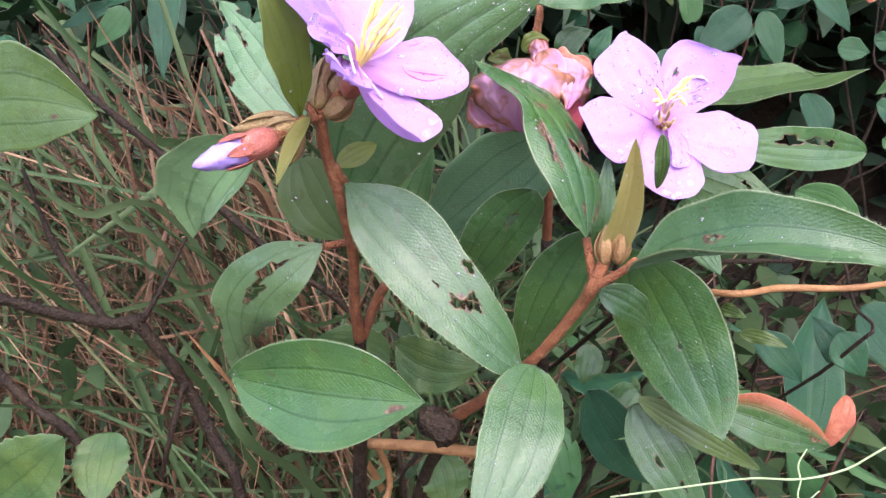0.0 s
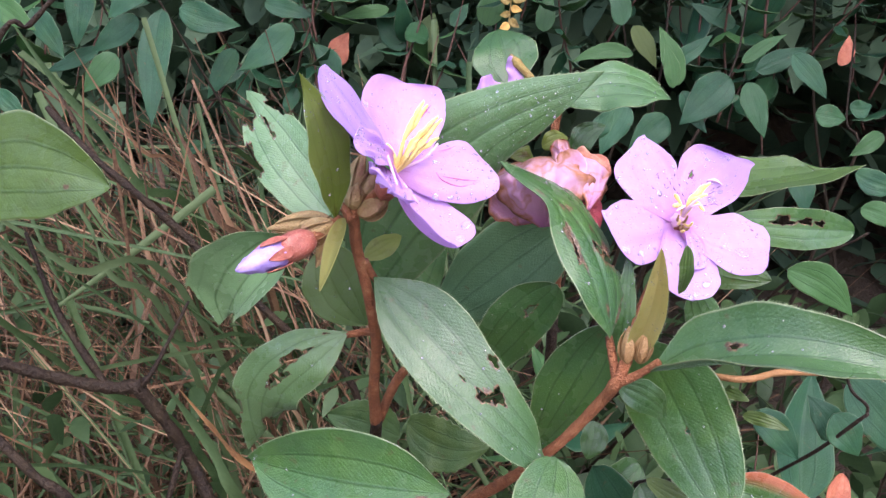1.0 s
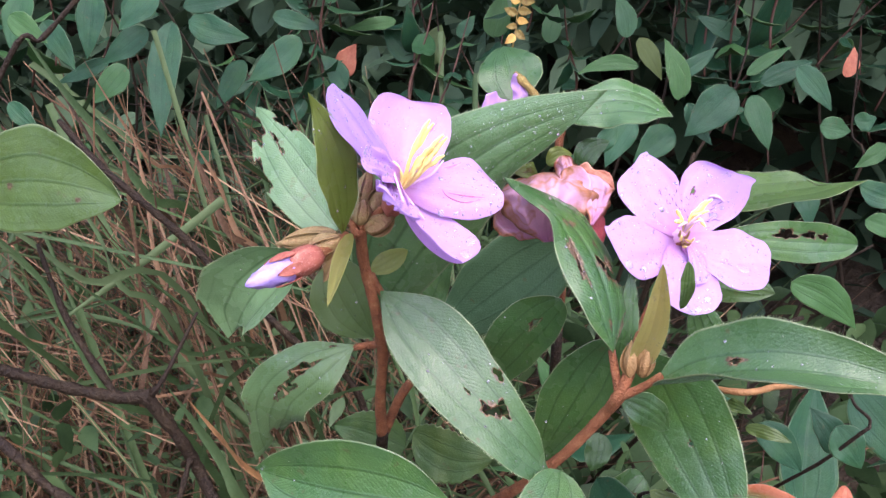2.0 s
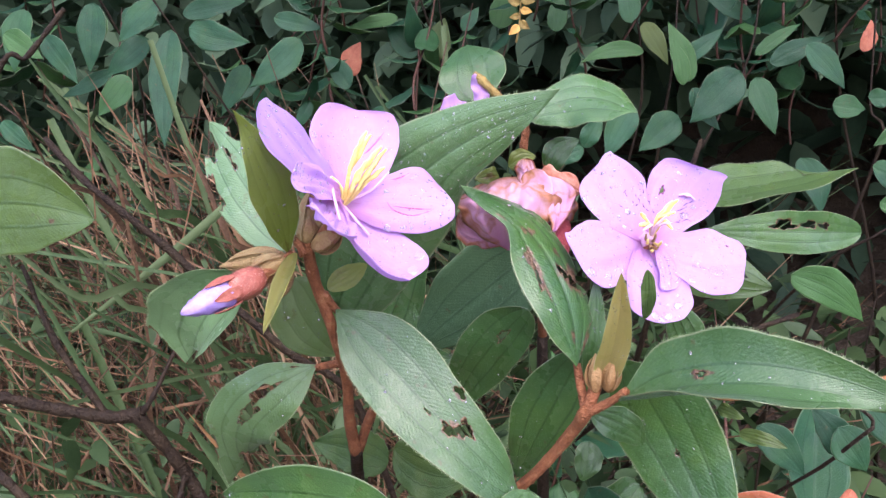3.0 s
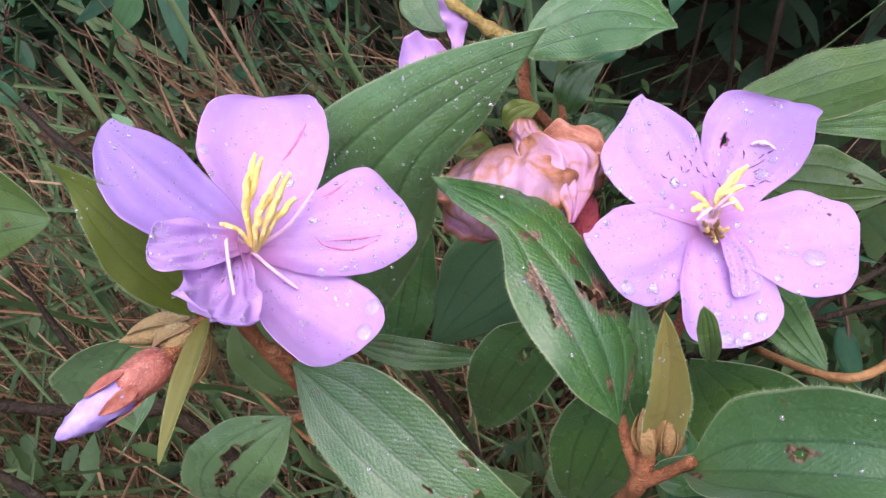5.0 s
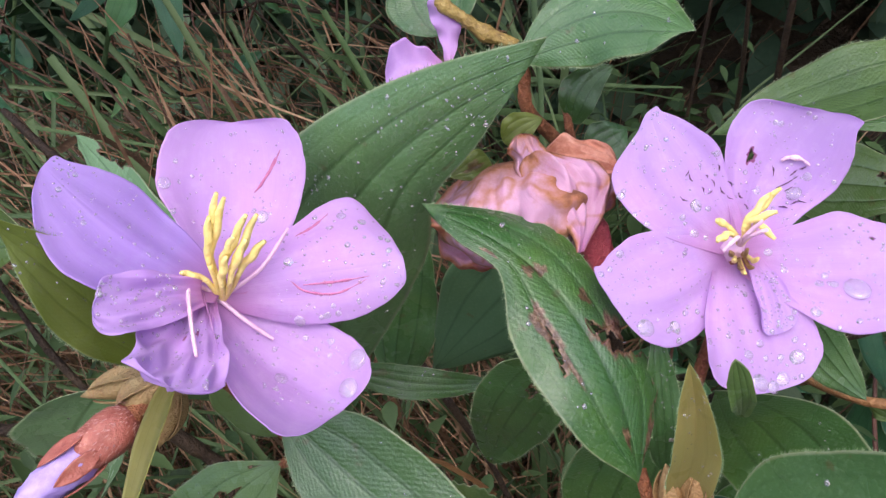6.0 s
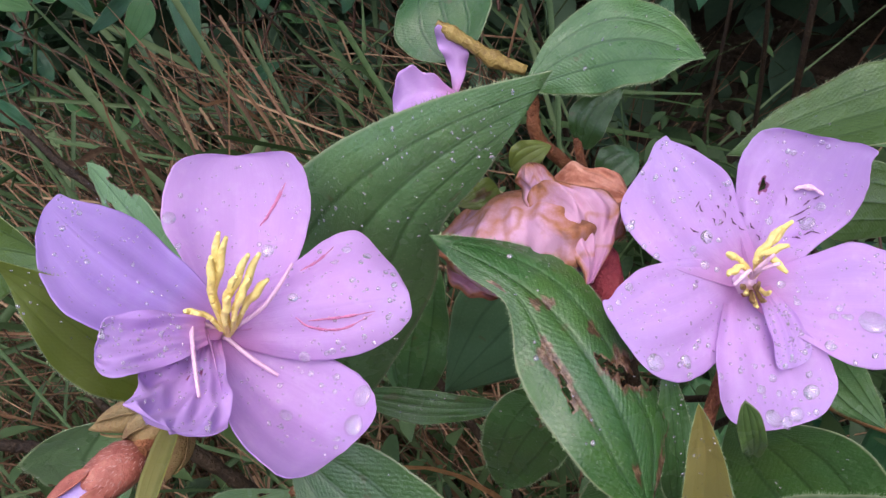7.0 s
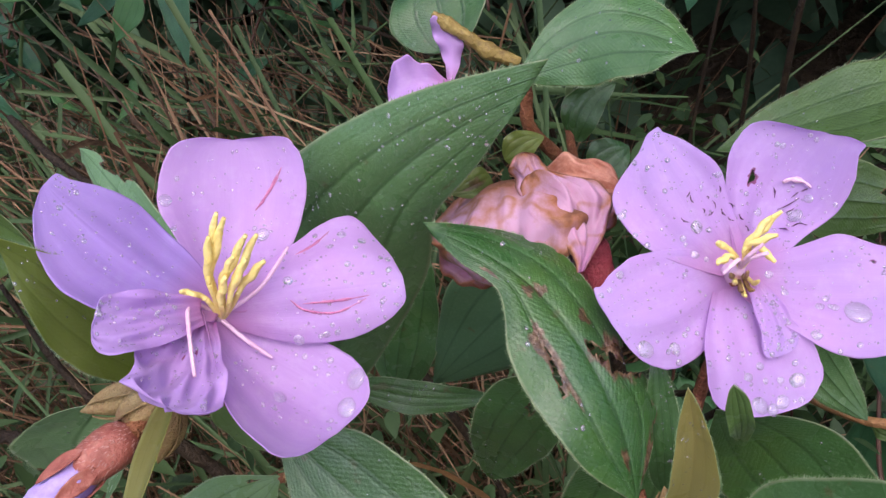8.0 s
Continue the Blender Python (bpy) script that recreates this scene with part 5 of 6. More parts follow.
leaf(far_shrub, (-0.3017, 0.6349, 0.7729), (-0.2774, 0.6279, 0.7526), (-0.2961, 0.6307, 0.7589), (-0.2910, 0.6341, 0.7721))
leaf(far_shrub, (-0.0946, 1.0786, 0.7686), (-0.0817, 1.0889, 0.8090), (-0.0804, 1.0835, 0.7896), (-0.1062, 1.0853, 0.7910), dead=True)
leaf(far_shrub, (-0.0126, 1.0390, 0.7934), (-0.0500, 1.0513, 0.8305), (-0.0248, 1.0483, 0.8246), (-0.0447, 1.0451, 0.8087))
leaf(far_shrub, (-0.0026, 1.0368, 0.7874), (0.0196, 1.0489, 0.8362), (0.0265, 1.0412, 0.8097), (-0.0030, 1.0450, 0.8173), young=0.2)
leaf(far_shrub, (0.1460, 1.0366, 0.8183), (0.1549, 1.0485, 0.8635), (0.1605, 1.0429, 0.8445), (0.1402, 1.0439, 0.8437))
leaf(far_shrub, (0.2245, 0.7627, 0.7824), (0.2060, 0.7774, 0.8321), (0.2227, 0.7720, 0.8160), (0.2077, 0.7700, 0.8057))
leaf(far_shrub, (0.2100, 0.7323, 0.7822), (0.2020, 0.7428, 0.8188), (0.2137, 0.7372, 0.8008), (0.2007, 0.7378, 0.8003))
leaf(far_shrub, (0.1979, 0.8224, 0.8052), (0.1397, 0.8231, 0.7954), (0.1675, 0.8265, 0.8136), (0.1751, 0.8223, 0.8000))
leaf(far_shrub, (0.2106, 0.7114, 0.7818), (0.2322, 0.7012, 0.7489), (0.2101, 0.7068, 0.7646), (0.2258, 0.7068, 0.7682))
leaf(far_shrub, (0.2142, 0.7678, 0.7988), (0.2534, 0.7731, 0.8266), (0.2378, 0.7682, 0.8051), (0.2324, 0.7720, 0.8180))
leaf(far_shrub, (0.2788, 0.7653, 0.8035), (0.3180, 0.7700, 0.8290), (0.3039, 0.7672, 0.8156), (0.2953, 0.7694, 0.8218))
leaf(far_shrub, (0.2914, 0.7628, 0.7968), (0.3382, 0.7658, 0.8177), (0.3195, 0.7623, 0.8012), (0.3124, 0.7667, 0.8157))
leaf(far_shrub, (0.2231, 0.6112, 0.7975), (0.2359, 0.6001, 0.7595), (0.2197, 0.6063, 0.7788), (0.2372, 0.6061, 0.7820))
leaf(far_shrub, (0.3200, 0.7013, 0.7678), (0.3456, 0.6988, 0.7642), (0.3299, 0.6977, 0.7567), (0.3311, 0.7026, 0.7751))
leaf(far_shrub, (0.3478, 0.7011, 0.7733), (0.3663, 0.7009, 0.7762), (0.3572, 0.6983, 0.7649), (0.3569, 0.7022, 0.7792))
leaf(far_shrub, (0.4432, 0.9098, 0.7971), (0.4515, 0.9181, 0.8292), (0.4567, 0.9136, 0.8140), (0.4421, 0.9145, 0.8142), dead=True)
leaf(far_shrub, (0.1973, 0.8294, 0.8308), (0.2194, 0.8179, 0.7931), (0.2012, 0.8229, 0.8078), (0.2154, 0.8251, 0.8187), young=0.3)
leaf(far_shrub, (0.1867, 0.8299, 0.8304), (0.1751, 0.8417, 0.8710), (0.1925, 0.8362, 0.8546), (0.1746, 0.8352, 0.8470))
leaf(far_shrub, (0.2521, 0.5951, 0.7447), (0.2649, 0.5839, 0.7067), (0.2513, 0.5909, 0.7293), (0.2716, 0.5899, 0.7300))
leaf(far_shrub, (0.2271, 0.7076, 0.7712), (0.2594, 0.7079, 0.7791), (0.2411, 0.7059, 0.7682), (0.2408, 0.7097, 0.7819))
leaf(far_shrub, (0.1994, 0.7065, 0.7612), (0.1676, 0.7006, 0.7332), (0.1723, 0.7058, 0.7529), (0.1947, 0.7013, 0.7415))
leaf(far_shrub, (0.3000, 0.5907, 0.7387), (0.3360, 0.5863, 0.7304), (0.3160, 0.5853, 0.7225), (0.3142, 0.5904, 0.7407))
leaf(far_shrub, (0.3045, 0.5841, 0.7158), (0.3367, 0.5784, 0.7016), (0.3140, 0.5805, 0.7045), (0.3191, 0.5845, 0.7204))
leaf(far_shrub, (-0.0879, 0.9831, 0.7626), (-0.1171, 0.9945, 0.7981), (-0.0926, 0.9908, 0.7899), (-0.1094, 0.9882, 0.7769))
leaf(far_shrub, (-0.2751, 1.0193, 0.6655), (-0.2323, 1.0207, 0.6798), (-0.2552, 1.0185, 0.6666), (-0.2555, 1.0226, 0.6818))
leaf(far_shrub, (0.0753, 0.4282, 0.7806), (0.0573, 0.4273, 0.7732), (0.0650, 0.4289, 0.7810), (0.0690, 0.4265, 0.7729))
leaf(far_shrub, (0.0753, 0.4282, 0.7806), (0.0847, 0.4318, 0.7957), (0.0840, 0.4294, 0.7867), (0.0745, 0.4304, 0.7882))
leaf(far_shrub, (-0.0329, 1.0004, 0.8376), (-0.0894, 1.0006, 0.8265), (-0.0592, 1.0024, 0.8394), (-0.0631, 0.9986, 0.8247))
leaf(far_shrub, (0.0398, 1.0435, 0.8209), (0.0591, 1.0496, 0.8472), (0.0563, 1.0450, 0.8300), (0.0426, 1.0481, 0.8382))
leaf(far_shrub, (0.0896, 1.1444, 0.8206), (0.1029, 1.1591, 0.8775), (0.1141, 1.1525, 0.8556), (0.0820, 1.1527, 0.8496))
leaf(far_shrub, (0.3320, 0.9262, 0.8335), (0.2837, 0.9348, 0.8548), (0.3067, 0.9327, 0.8520), (0.3030, 0.9286, 0.8362))
leaf(far_shrub, (0.4328, 0.7915, 0.7419), (0.4014, 0.7874, 0.7202), (0.4134, 0.7915, 0.7379), (0.4209, 0.7873, 0.7242))
leaf(far_shrub, (-0.3816, 0.8685, 0.8510), (-0.3920, 0.8533, 0.7932), (-0.4033, 0.8620, 0.8224), (-0.3745, 0.8611, 0.8252))
leaf(far_shrub, (-0.3477, 0.9514, 0.8574), (-0.3520, 0.9323, 0.7868), (-0.3633, 0.9430, 0.8235), (-0.3336, 0.9421, 0.8265))
leaf(far_shrub, (-0.2776, 0.9368, 0.8568), (-0.3171, 0.9283, 0.8175), (-0.3091, 0.9352, 0.8442), (-0.2845, 0.9303, 0.8319))
leaf(far_shrub, (-0.2020, 0.9969, 0.7889), (-0.2322, 0.9837, 0.7343), (-0.2274, 0.9926, 0.7678), (-0.2037, 0.9892, 0.7604))
leaf(far_shrub, (-0.2593, 0.9633, 0.8440), (-0.1909, 0.9627, 0.8563), (-0.2259, 0.9604, 0.8402), (-0.2243, 0.9659, 0.8606))
leaf(far_shrub, (-0.1716, 1.0087, 0.8387), (-0.1146, 1.0018, 0.8256), (-0.1450, 1.0028, 0.8228), (-0.1411, 1.0077, 0.8415))
leaf(far_shrub, (-0.3866, 0.9137, 0.8251), (-0.3517, 0.8986, 0.7773), (-0.3806, 0.9064, 0.7998), (-0.3578, 0.9073, 0.8081))
leaf(far_shrub, (0.2420, 0.6926, 0.7957), (0.2023, 0.6844, 0.7573), (0.2082, 0.6910, 0.7826), (0.2361, 0.6861, 0.7703))
leaf(far_shrub, (0.1453, 0.6309, 0.7771), (0.1256, 0.6221, 0.7406), (0.1252, 0.6282, 0.7629), (0.1435, 0.6254, 0.7568))
leaf(far_shrub, (0.3096, 0.7351, 0.8134), (0.3391, 0.7236, 0.7776), (0.3129, 0.7301, 0.7958), (0.3356, 0.7299, 0.7998))

# ---- wilted flower, spent flower ----
spent = part("spent_flower", tube("spent_flower", ((0.0358, 0.3267, 0.8090), (0.0293, 0.3274, 0.8128), (0.0250, 0.3270, 0.8172), (0.0215, 0.3272, 0.8205), (0.0186, 0.3274, 0.8235)), (0.0012, 0.0019, 0.0015, 0.0017, 0.0006), 9, 6, 0.12), POD, back_branch, "spent olive-brown flower with one torn lilac petal")
for k, (b, t, l, r) in enumerate((((0.0194, 0.3230, 0.8074), (0.0188, 0.3264, 0.8232), (0.0186, 0.3259, 0.8159), (0.0238, 0.3266, 0.8152)), ((0.0195, 0.3233, 0.8080), (0.0060, 0.3180, 0.8085), (0.0102, 0.3250, 0.8148), (0.0135, 0.3204, 0.8056)))):
    s = Blade(b, t, l, r, petal_outline, 0.001, 0.3, 0.0, cup=0.2, ruffle=0.001, seed=60 + k, uneven=0.1)
    part("petal", s.mesh("petal", 24, 18, 0.0002), PETAL, spent)

# ---- water drops ----
def drop_mesh(p, n, r, flat=0.26, rings=5, sides=12):
    n = n / np.linalg.norm(n)
    side = np.cross(n, (0.3, 0.5, 0.8))
    side /= np.linalg.norm(side)
    up = np.cross(n, side)
    verts, faces = [], []
    for j in range(rings + 1):
        a = math.pi / 2 * j / rings
        for k in range(sides):
            b = 2 * math.pi * k / sides
            wob = 1 + 0.06 * math.sin(2 * b + r * 9000)
            verts.append(p + r * wob * math.cos(a) * (math.cos(b) * side + math.sin(b) * up) + n * (r * flat * math.sin(a) * 1.1 + 0.00006))
    for j in range(rings):
        for k in range(sides):
            a, b = j * sides + k, j * sides + (k + 1) % sides
            faces.append((a, b, b + sides, a + sides))
    faces.append(tuple(range(sides))[::-1])
    return verts, faces


def put_drops(surface, spots, owner_name):
    for s, v, r in spots:
        p = surface.place(s, v)
        me = mesh_of("water_drop", *drop_mesh(p, surface.normal(s, v), r))
        ob = part("water_drop", me, WATER, None)
        tagged(ob, "clear round water drop lying on a " + owner_name, "water drop", "water drops")


def mist_of(surfaces, count, seed, label):
    rng = np.random.default_rng(seed)
    verts, faces = [], []
    for surface in surfaces:
        for _ in range(count):
            s0, v0 = rng.uniform(0.25, 0.97), rng.uniform(-0.9, 0.9)
            v, f = drop_mesh(surface.place(s0, v0), surface.normal(s0, v0), rng.choice((0.00016, 0.00024, 0.00036, 0.00055), p=(0.5, 0.34, 0.12, 0.04)), 0.35, 3, 8)
            k = len(verts)
            verts += v
            faces += [tuple(i + k for i in q) for q in f]
    ob = part("fine_droplets", mesh_of("fine_droplets", verts, faces), WATER, None)
    tagged(ob, label, "water drops", kind="stuff")


rng = random.Random(7)
put_drops(PETALS[left_flower][1], [(0.64, 0.9, 0.00131), (0.72, 0.57, 0.00041), (0.5, -0.43, 0.00125), (0.47, 0.95, 0.0006)], "lilac petal")
put_drops(PETALS[left_flower][2], [(0.7, 0.72, 0.00092), (0.81, 0.62, 0.00081), (0.63, 0.58, 0.0006), (0.71, 0.28, 0.00059), (0.77, 0.5, 0.0005), (0.9, 0.52, 0.0005), (0.94, 0.6, 0.0006), (0.89, -0.08, 0.00049), (0.81, 0.38, 0.0004), (0.54, -0.85, 0.00068), (0.6, -0.85, 0.00059), (0.39, -0.93, 0.00108), (0.72, -0.72, 0.00049), (0.86, -0.9, 0.00039), (0.58, -0.7, 0.00049), (0.38, 0.28, 0.00088), (0.84, 0.15, 0.0004)], "lilac petal")
put_drops(PETALS[left_flower][3], [(0.85, 0.87, 0.00194), (0.93, 0.53, 0.00191), (0.62, 0.1, 0.00135), (0.72, 0.7, 0.00049), (0.78, -0.5, 0.00073), (0.8, -0.83, 0.00069), (0.58, -0.8, 0.00062), (0.64, 0.68, 0.00049), (0.83, -0.05, 0.00047), (0.47, 0.42, 0.00049), (0.67, 0.85, 0.00069), (0.55, 0.75, 0.00059)], "lilac petal")
put_drops(PETALS[right_flower][0], [(0.64, 0.95, 0.00084), (0.49, 0.97, 0.00052), (0.4, 0.95, 0.00062), (0.34, -0.05, 0.00124), (0.2, 0.5, 0.00093), (0.32, 0.33, 0.00062), (0.55, -0.92, 0.00062), (0.14, 0.43, 0.00052), (0.54, -0.55, 0.00041)], "lilac petal")
put_drops(PETALS[right_flower][1], [(0.61, -0.48, 0.00093), (0.48, -0.5, 0.00146), (0.84, 0.4, 0.00062), (0.96, 0.32, 0.00051), (0.39, 0.17, 0.00074), (0.63, -0.9, 0.00051)], "lilac petal")
put_drops(PETALS[right_flower][2], [(0.7, -0.3, 0.00239), (0.57, -0.23, 0.0008), (0.48, -0.25, 0.00081), (0.52, -0.08, 0.00071), (0.45, -0.83, 0.00099), (0.27, -0.08, 0.00071), (0.17, 0.37, 0.00082), (0.7, -0.8, 0.00059), (0.59, -0.95, 0.00049)], "lilac petal")
put_drops(PETALS[right_flower][3], [(0.74, -0.2, 0.0009), (0.78, 0.08, 0.0006), (0.79, 0.35, 0.0007), (0.93, 0.35, 0.00139), (0.97, 0.1, 0.00119), (0.93, -0.18, 0.00168), (0.81, 0.6, 0.0014), (0.7, 0.62, 0.0006), (0.68, 0.05, 0.0008), (0.62, -0.93, 0.00069), (0.94, 0.77, 0.0006)], "lilac petal")
put_drops(PETALS[right_flower][4], [(0.78, -0.85, 0.00081), (0.89, -0.75, 0.0006), (0.96, -0.73, 0.0006), (0.66, 0.7, 0.0011), (0.86, 0.68, 0.00169), (0.55, 0.58, 0.0006), (0.67, 0.93, 0.0006), (0.23, 1.0, 0.00082), (0.51, 0.53, 0.0005)], "lilac petal")
mist_of(PETALS[left_flower] + PETALS[right_flower], 105, 3, "fine dew droplets scattered on lilac petals")
mist_of([NEAR[2]], 260, 8, "fine dew droplets clinging to downy green leaves")
mist_of(NEAR, 24, 4, "fine dew droplets scattered on green leaves")

# ---- litter on the open flower, a shrivelled capsule ----
FALLEN = {
    0: [((0.53, -0.28), (0.48, -0.27)), ((0.42, -0.37), (0.39, -0.35)), ((0.44, 0.1), (0.39, 0.03)), ((0.43, -0.65), (0.38, -0.65)), ((0.37, -0.57), (0.36, -0.47)), ((0.49, -0.87), (0.45, -0.85)), ((0.36, -0.77), (0.31, -0.8)), ((0.55, -0.3), (0.53, -0.2)), ((0.3, -0.83), (0.26, -0.92)), ((0.37, -0.95), (0.33, -1.0)), ((0.35, -0.12), (0.32, -0.13)), ((0.47, -0.57), (0.45, -0.58))],
    1: [((0.64, 0.05), (0.68, -0.03), (0.7, -0.22), (0.68, -0.43)), ((0.58, -0.23), (0.63, -0.27)), ((0.64, -0.3), (0.67, -0.37)), ((0.47, -0.15), (0.53, -0.27), (0.6, -0.35)), ((0.4, -0.62), (0.44, -0.68), (0.45, -0.83)), ((0.59, 0.13), (0.53, 0.02)), ((0.31, 0.62), (0.29, 0.5)), ((0.26, 0.43), (0.24, 0.3)), ((0.47, -0.32), (0.52, -0.4)), ((0.36, -0.45), (0.37, -0.63))],
}
for k, lines in FALLEN.items():
    surface = PETALS[right_flower][k]
    for j, line in enumerate(lines):
        pale = len(line) == 4
        points = [tuple(surface.place(a, b) + surface.normal(a, b) * (0.0007 if pale else 0.0002)) for a, b in line]
        if len(points) == 2:
            points.insert(1, tuple((np.array(points[0]) + np.array(points[1])) / 2 + np.array((0.0002, 0.0, 0.00015)) * (1 if j % 2 else -1)))
        part("fallen_anther", tube("fallen_anther", points, (0.0003, 0.0005, 0.0003) if pale else (0.00006, 0.00014, 0.00005), 6, 4, 0.3, j), FILAMENT if pale else DARK_SPECK, right_flower)
capsule = part("capsule", lathe("capsule", (-0.0035, 0.2505, 0.6905), (0.0075, 0.2450, 0.6835), ((0, 0.0012), (0.15, 0.0035), (0.35, 0.0046), (0.6, 0.0042), (0.8, 0.0046), (0.95, 0.003), (1.0, 0.0012)), 20, 7, 0.22, 1.5), BARK, back_branch, "dark shrivelled seed capsule")

# ---- torn lines on the petals ----
for k, lines in ((1, [((0.85, -0.68), (0.77, -0.53), (0.64, -0.28)), ((0.82, -0.6), (0.7, -0.4), (0.64, -0.27))]), (2, [((0.63, 0.83), (0.53, 0.73), (0.43, 0.75)), ((0.8, -0.27), (0.62, -0.25), (0.44, -0.22)), ((0.78, -0.32), (0.61, -0.47), (0.45, -0.35), (0.38, -0.12))])):
    surface = PETALS[left_flower][k]
    for line in lines:
        points = [tuple(surface.place(a, b) + surface.normal(a, b) * 0.00005) for a, b in line]
        part("tear", tube("tear", points, (0.00006, 0.0002, 0.00025, 0.00007), 6, 6, 0.3, k), TEAR, left_flower)

# ---- dead wood and vines ----
dead_shrub = thing("bare_shrub", (-0.14, 0.50, 0.0), "dead bare dark brown branched twigs, wet bark", "dead branches")
DEAD_WOOD = (
    ((0.0028, 0.0032, 0.0038), ((-0.2290, 0.4252, 0.6624), (-0.2050, 0.4315, 0.6508), (-0.1707, 0.4379, 0.6399), (-0.1528, 0.4380, 0.6412))),
    ((0.0037, 0.0034, 0.004), ((-0.1560, 0.4380, 0.6412), (-0.1407, 0.4404, 0.6166), (-0.1311, 0.4437, 0.5946), (-0.1169, 0.4350, 0.5680), (-0.1026, 0.4244, 0.5354), (-0.10, 0.45, 0.35), (-0.14, 0.50, -0.01))),
    ((0.0012, 0.0024), ((-0.2161, 0.4633, 0.7167), (-0.1979, 0.4503, 0.6771), (-0.1707, 0.4379, 0.6399))),
    ((0.0008, 0.0020), ((-0.1321, 0.4607, 0.6807), (-0.1454, 0.4414, 0.6521), (-0.1528, 0.4380, 0.6412))),
    ((0.0022, 0.003), ((-0.26, 0.41, 0.66), (-0.2206, 0.4051, 0.6328), (-0.1954, 0.3979, 0.6118), (-0.1743, 0.3926, 0.5962), (-0.1682, 0.3909, 0.5584), (-0.16, 0.45, 0.3), (-0.142, 0.497, 0.05))),
    ((0.002, 0.0025, 0.0018), ((-0.2338, 0.55, 0.772), (-0.2038, 0.5263, 0.7504), (-0.1703, 0.5083, 0.7289), (-0.1507, 0.5030, 0.7136), (-0.1245, 0.4953, 0.6907), (-0.085, 0.49, 0.655), (-0.04, 0.50, 0.6), (-0.02, 0.52, 0.4), (-0.13, 0.505, 0.02))),
    ((0.0016, 0.002), ((-0.2325, 0.5997, 0.8488), (-0.2574, 0.5932, 0.8197), (-0.2859, 0.5869, 0.7905), (-0.42, 0.60, 0.5), (-0.16, 0.505, 0.02))),
    ((0.0014, 0.0018), ((-0.1480, 0.4298, 0.5497), (-0.1404, 0.4274, 0.5758), (-0.1340, 0.4400, 0.6030))),
)
for k, (radii, points) in enumerate(DEAD_WOOD):
    part("branch", tube("branch", points, radii, 10, 8, 0.12, 70 + k), BARK, dead_shrub)

vine = thing("vine", (0.16, 0.50, 0.0), "pale green climbing vine tendril", "vine")
for k, (radii, points) in enumerate((
    ((0.00035, 0.0005), ((0.0634, 0.2769, 0.6423), (0.0972, 0.2778, 0.6471), (0.1131, 0.2782, 0.6492), (0.1333, 0.2822, 0.6464), (0.1519, 0.2874, 0.6474), (0.1724, 0.2899, 0.6565), (0.22, 0.33, 0.62), (0.21, 0.42, 0.35), (0.16, 0.50, -0.01))),
    ((0.0004, 0.0003), ((0.1327, 0.2821, 0.6460), (0.1318, 0.2838, 0.6514), (0.1348, 0.2854, 0.6567))),
    ((0.0004, 0.0003), ((0.1327, 0.2821, 0.6460), (0.1317, 0.2802, 0.6402), (0.1354, 0.2799, 0.6393), (0.139, 0.280, 0.643))),
)):
    part("tendril", tube("tendril", points, radii, 7, 6, 0.03, k), VINE, vine)
herb_stems = ((-0.02, 0.325, 0.66), (-0.05, 0.37, 0.45), (-0.05, 0.42, -0.01)), ((-0.19, 0.40, 0.56), (-0.15, 0.42, 0.3), (-0.05, 0.42, 0.05)), ((-0.16, 0.41, 0.57), (-0.13, 0.42, 0.35), (-0.05, 0.42, 0.08)), ((0.0, 0.32, 0.63), (-0.03, 0.37, 0.4), (-0.05, 0.42, 0.1))
for k, points in enumerate(herb_stems):
    part("stem", tube("stem", points, (0.0008, 0.0012), 7, 6, 0.03, k), GRASS, nettle_herb)


# ---- the dense shrub behind ----
for k, points in enumerate((
    ((0.3051, 0.8354, 0.8957), (0.2934, 0.8164, 0.8035), (0.2356, 0.7484, 0.7323), (0.2053, 0.6915, 0.7076), (0.18, 0.9, 0.3), (0.12, 1.12, -0.01)),
    ((0.4259, 0.8596, 0.8398), (0.4242, 0.8463, 0.7507), (0.4228, 0.8285, 0.6853), (0.35, 0.95, 0.3), (0.12, 1.14, 0.02)),
    ((-0.35, 1.05, 0.7306), (-0.2598, 1.0347, 0.7249), (-0.1967, 1.0295, 0.7195), (-0.05, 1.06, 0.6), (0.06, 1.12, 0.2)),
    ((-0.30, 0.92, 0.90), (-0.22, 0.95, 0.75), (-0.05, 1.05, 0.4), (0.08, 1.14, 0.02)),
    ((0.0, 1.02, 0.95), (0.03, 1.05, 0.7), (0.06, 1.10, 0.3), (0.09, 1.15, 0.0)),
    ((0.22, 0.80, 0.86), (0.215, 0.80, 0.76), (0.2, 0.9, 0.5), (0.12, 1.13, 0.02)),
    ((0.27, 0.51, 0.716), (0.24, 0.56, 0.66), (0.2, 0.8, 0.4), (0.12, 1.12, 0.02)),
)):
    part("stem", tube("stem", points, (0.0008, 0.0012, 0.0025, 0.005), 8, 6, 0.04, 20 + k), BARK, far_shrub)


def unit_leaves():
    """Four leaf meshes, 6 cm long along +y."""
    kinds = []
    for k, (w, arch, fold, curl) in enumerate(((0.0105, 0.004, 0.3, 0.006), (0.012, 0.006, 0.25, 0.002), (0.008, 0.002, 0.45, 0.004), (0.0125, 0.005, 0.2, 0.012))):
        s = Blade((0, 0, 0), (0, 0.06, 0), (-w, 0.025, 0), (w, 0.025, 0), pointed_outline, arch, fold, curl, groove=0.0004, ruffle=0.001, seed=90 + k)
        me = s.mesh("leaf", 12, 8, 0.0003, seed=k)
        me.materials.append(FAR_AND_SHADED_LEAF)
        kinds.append(me)
    return kinds


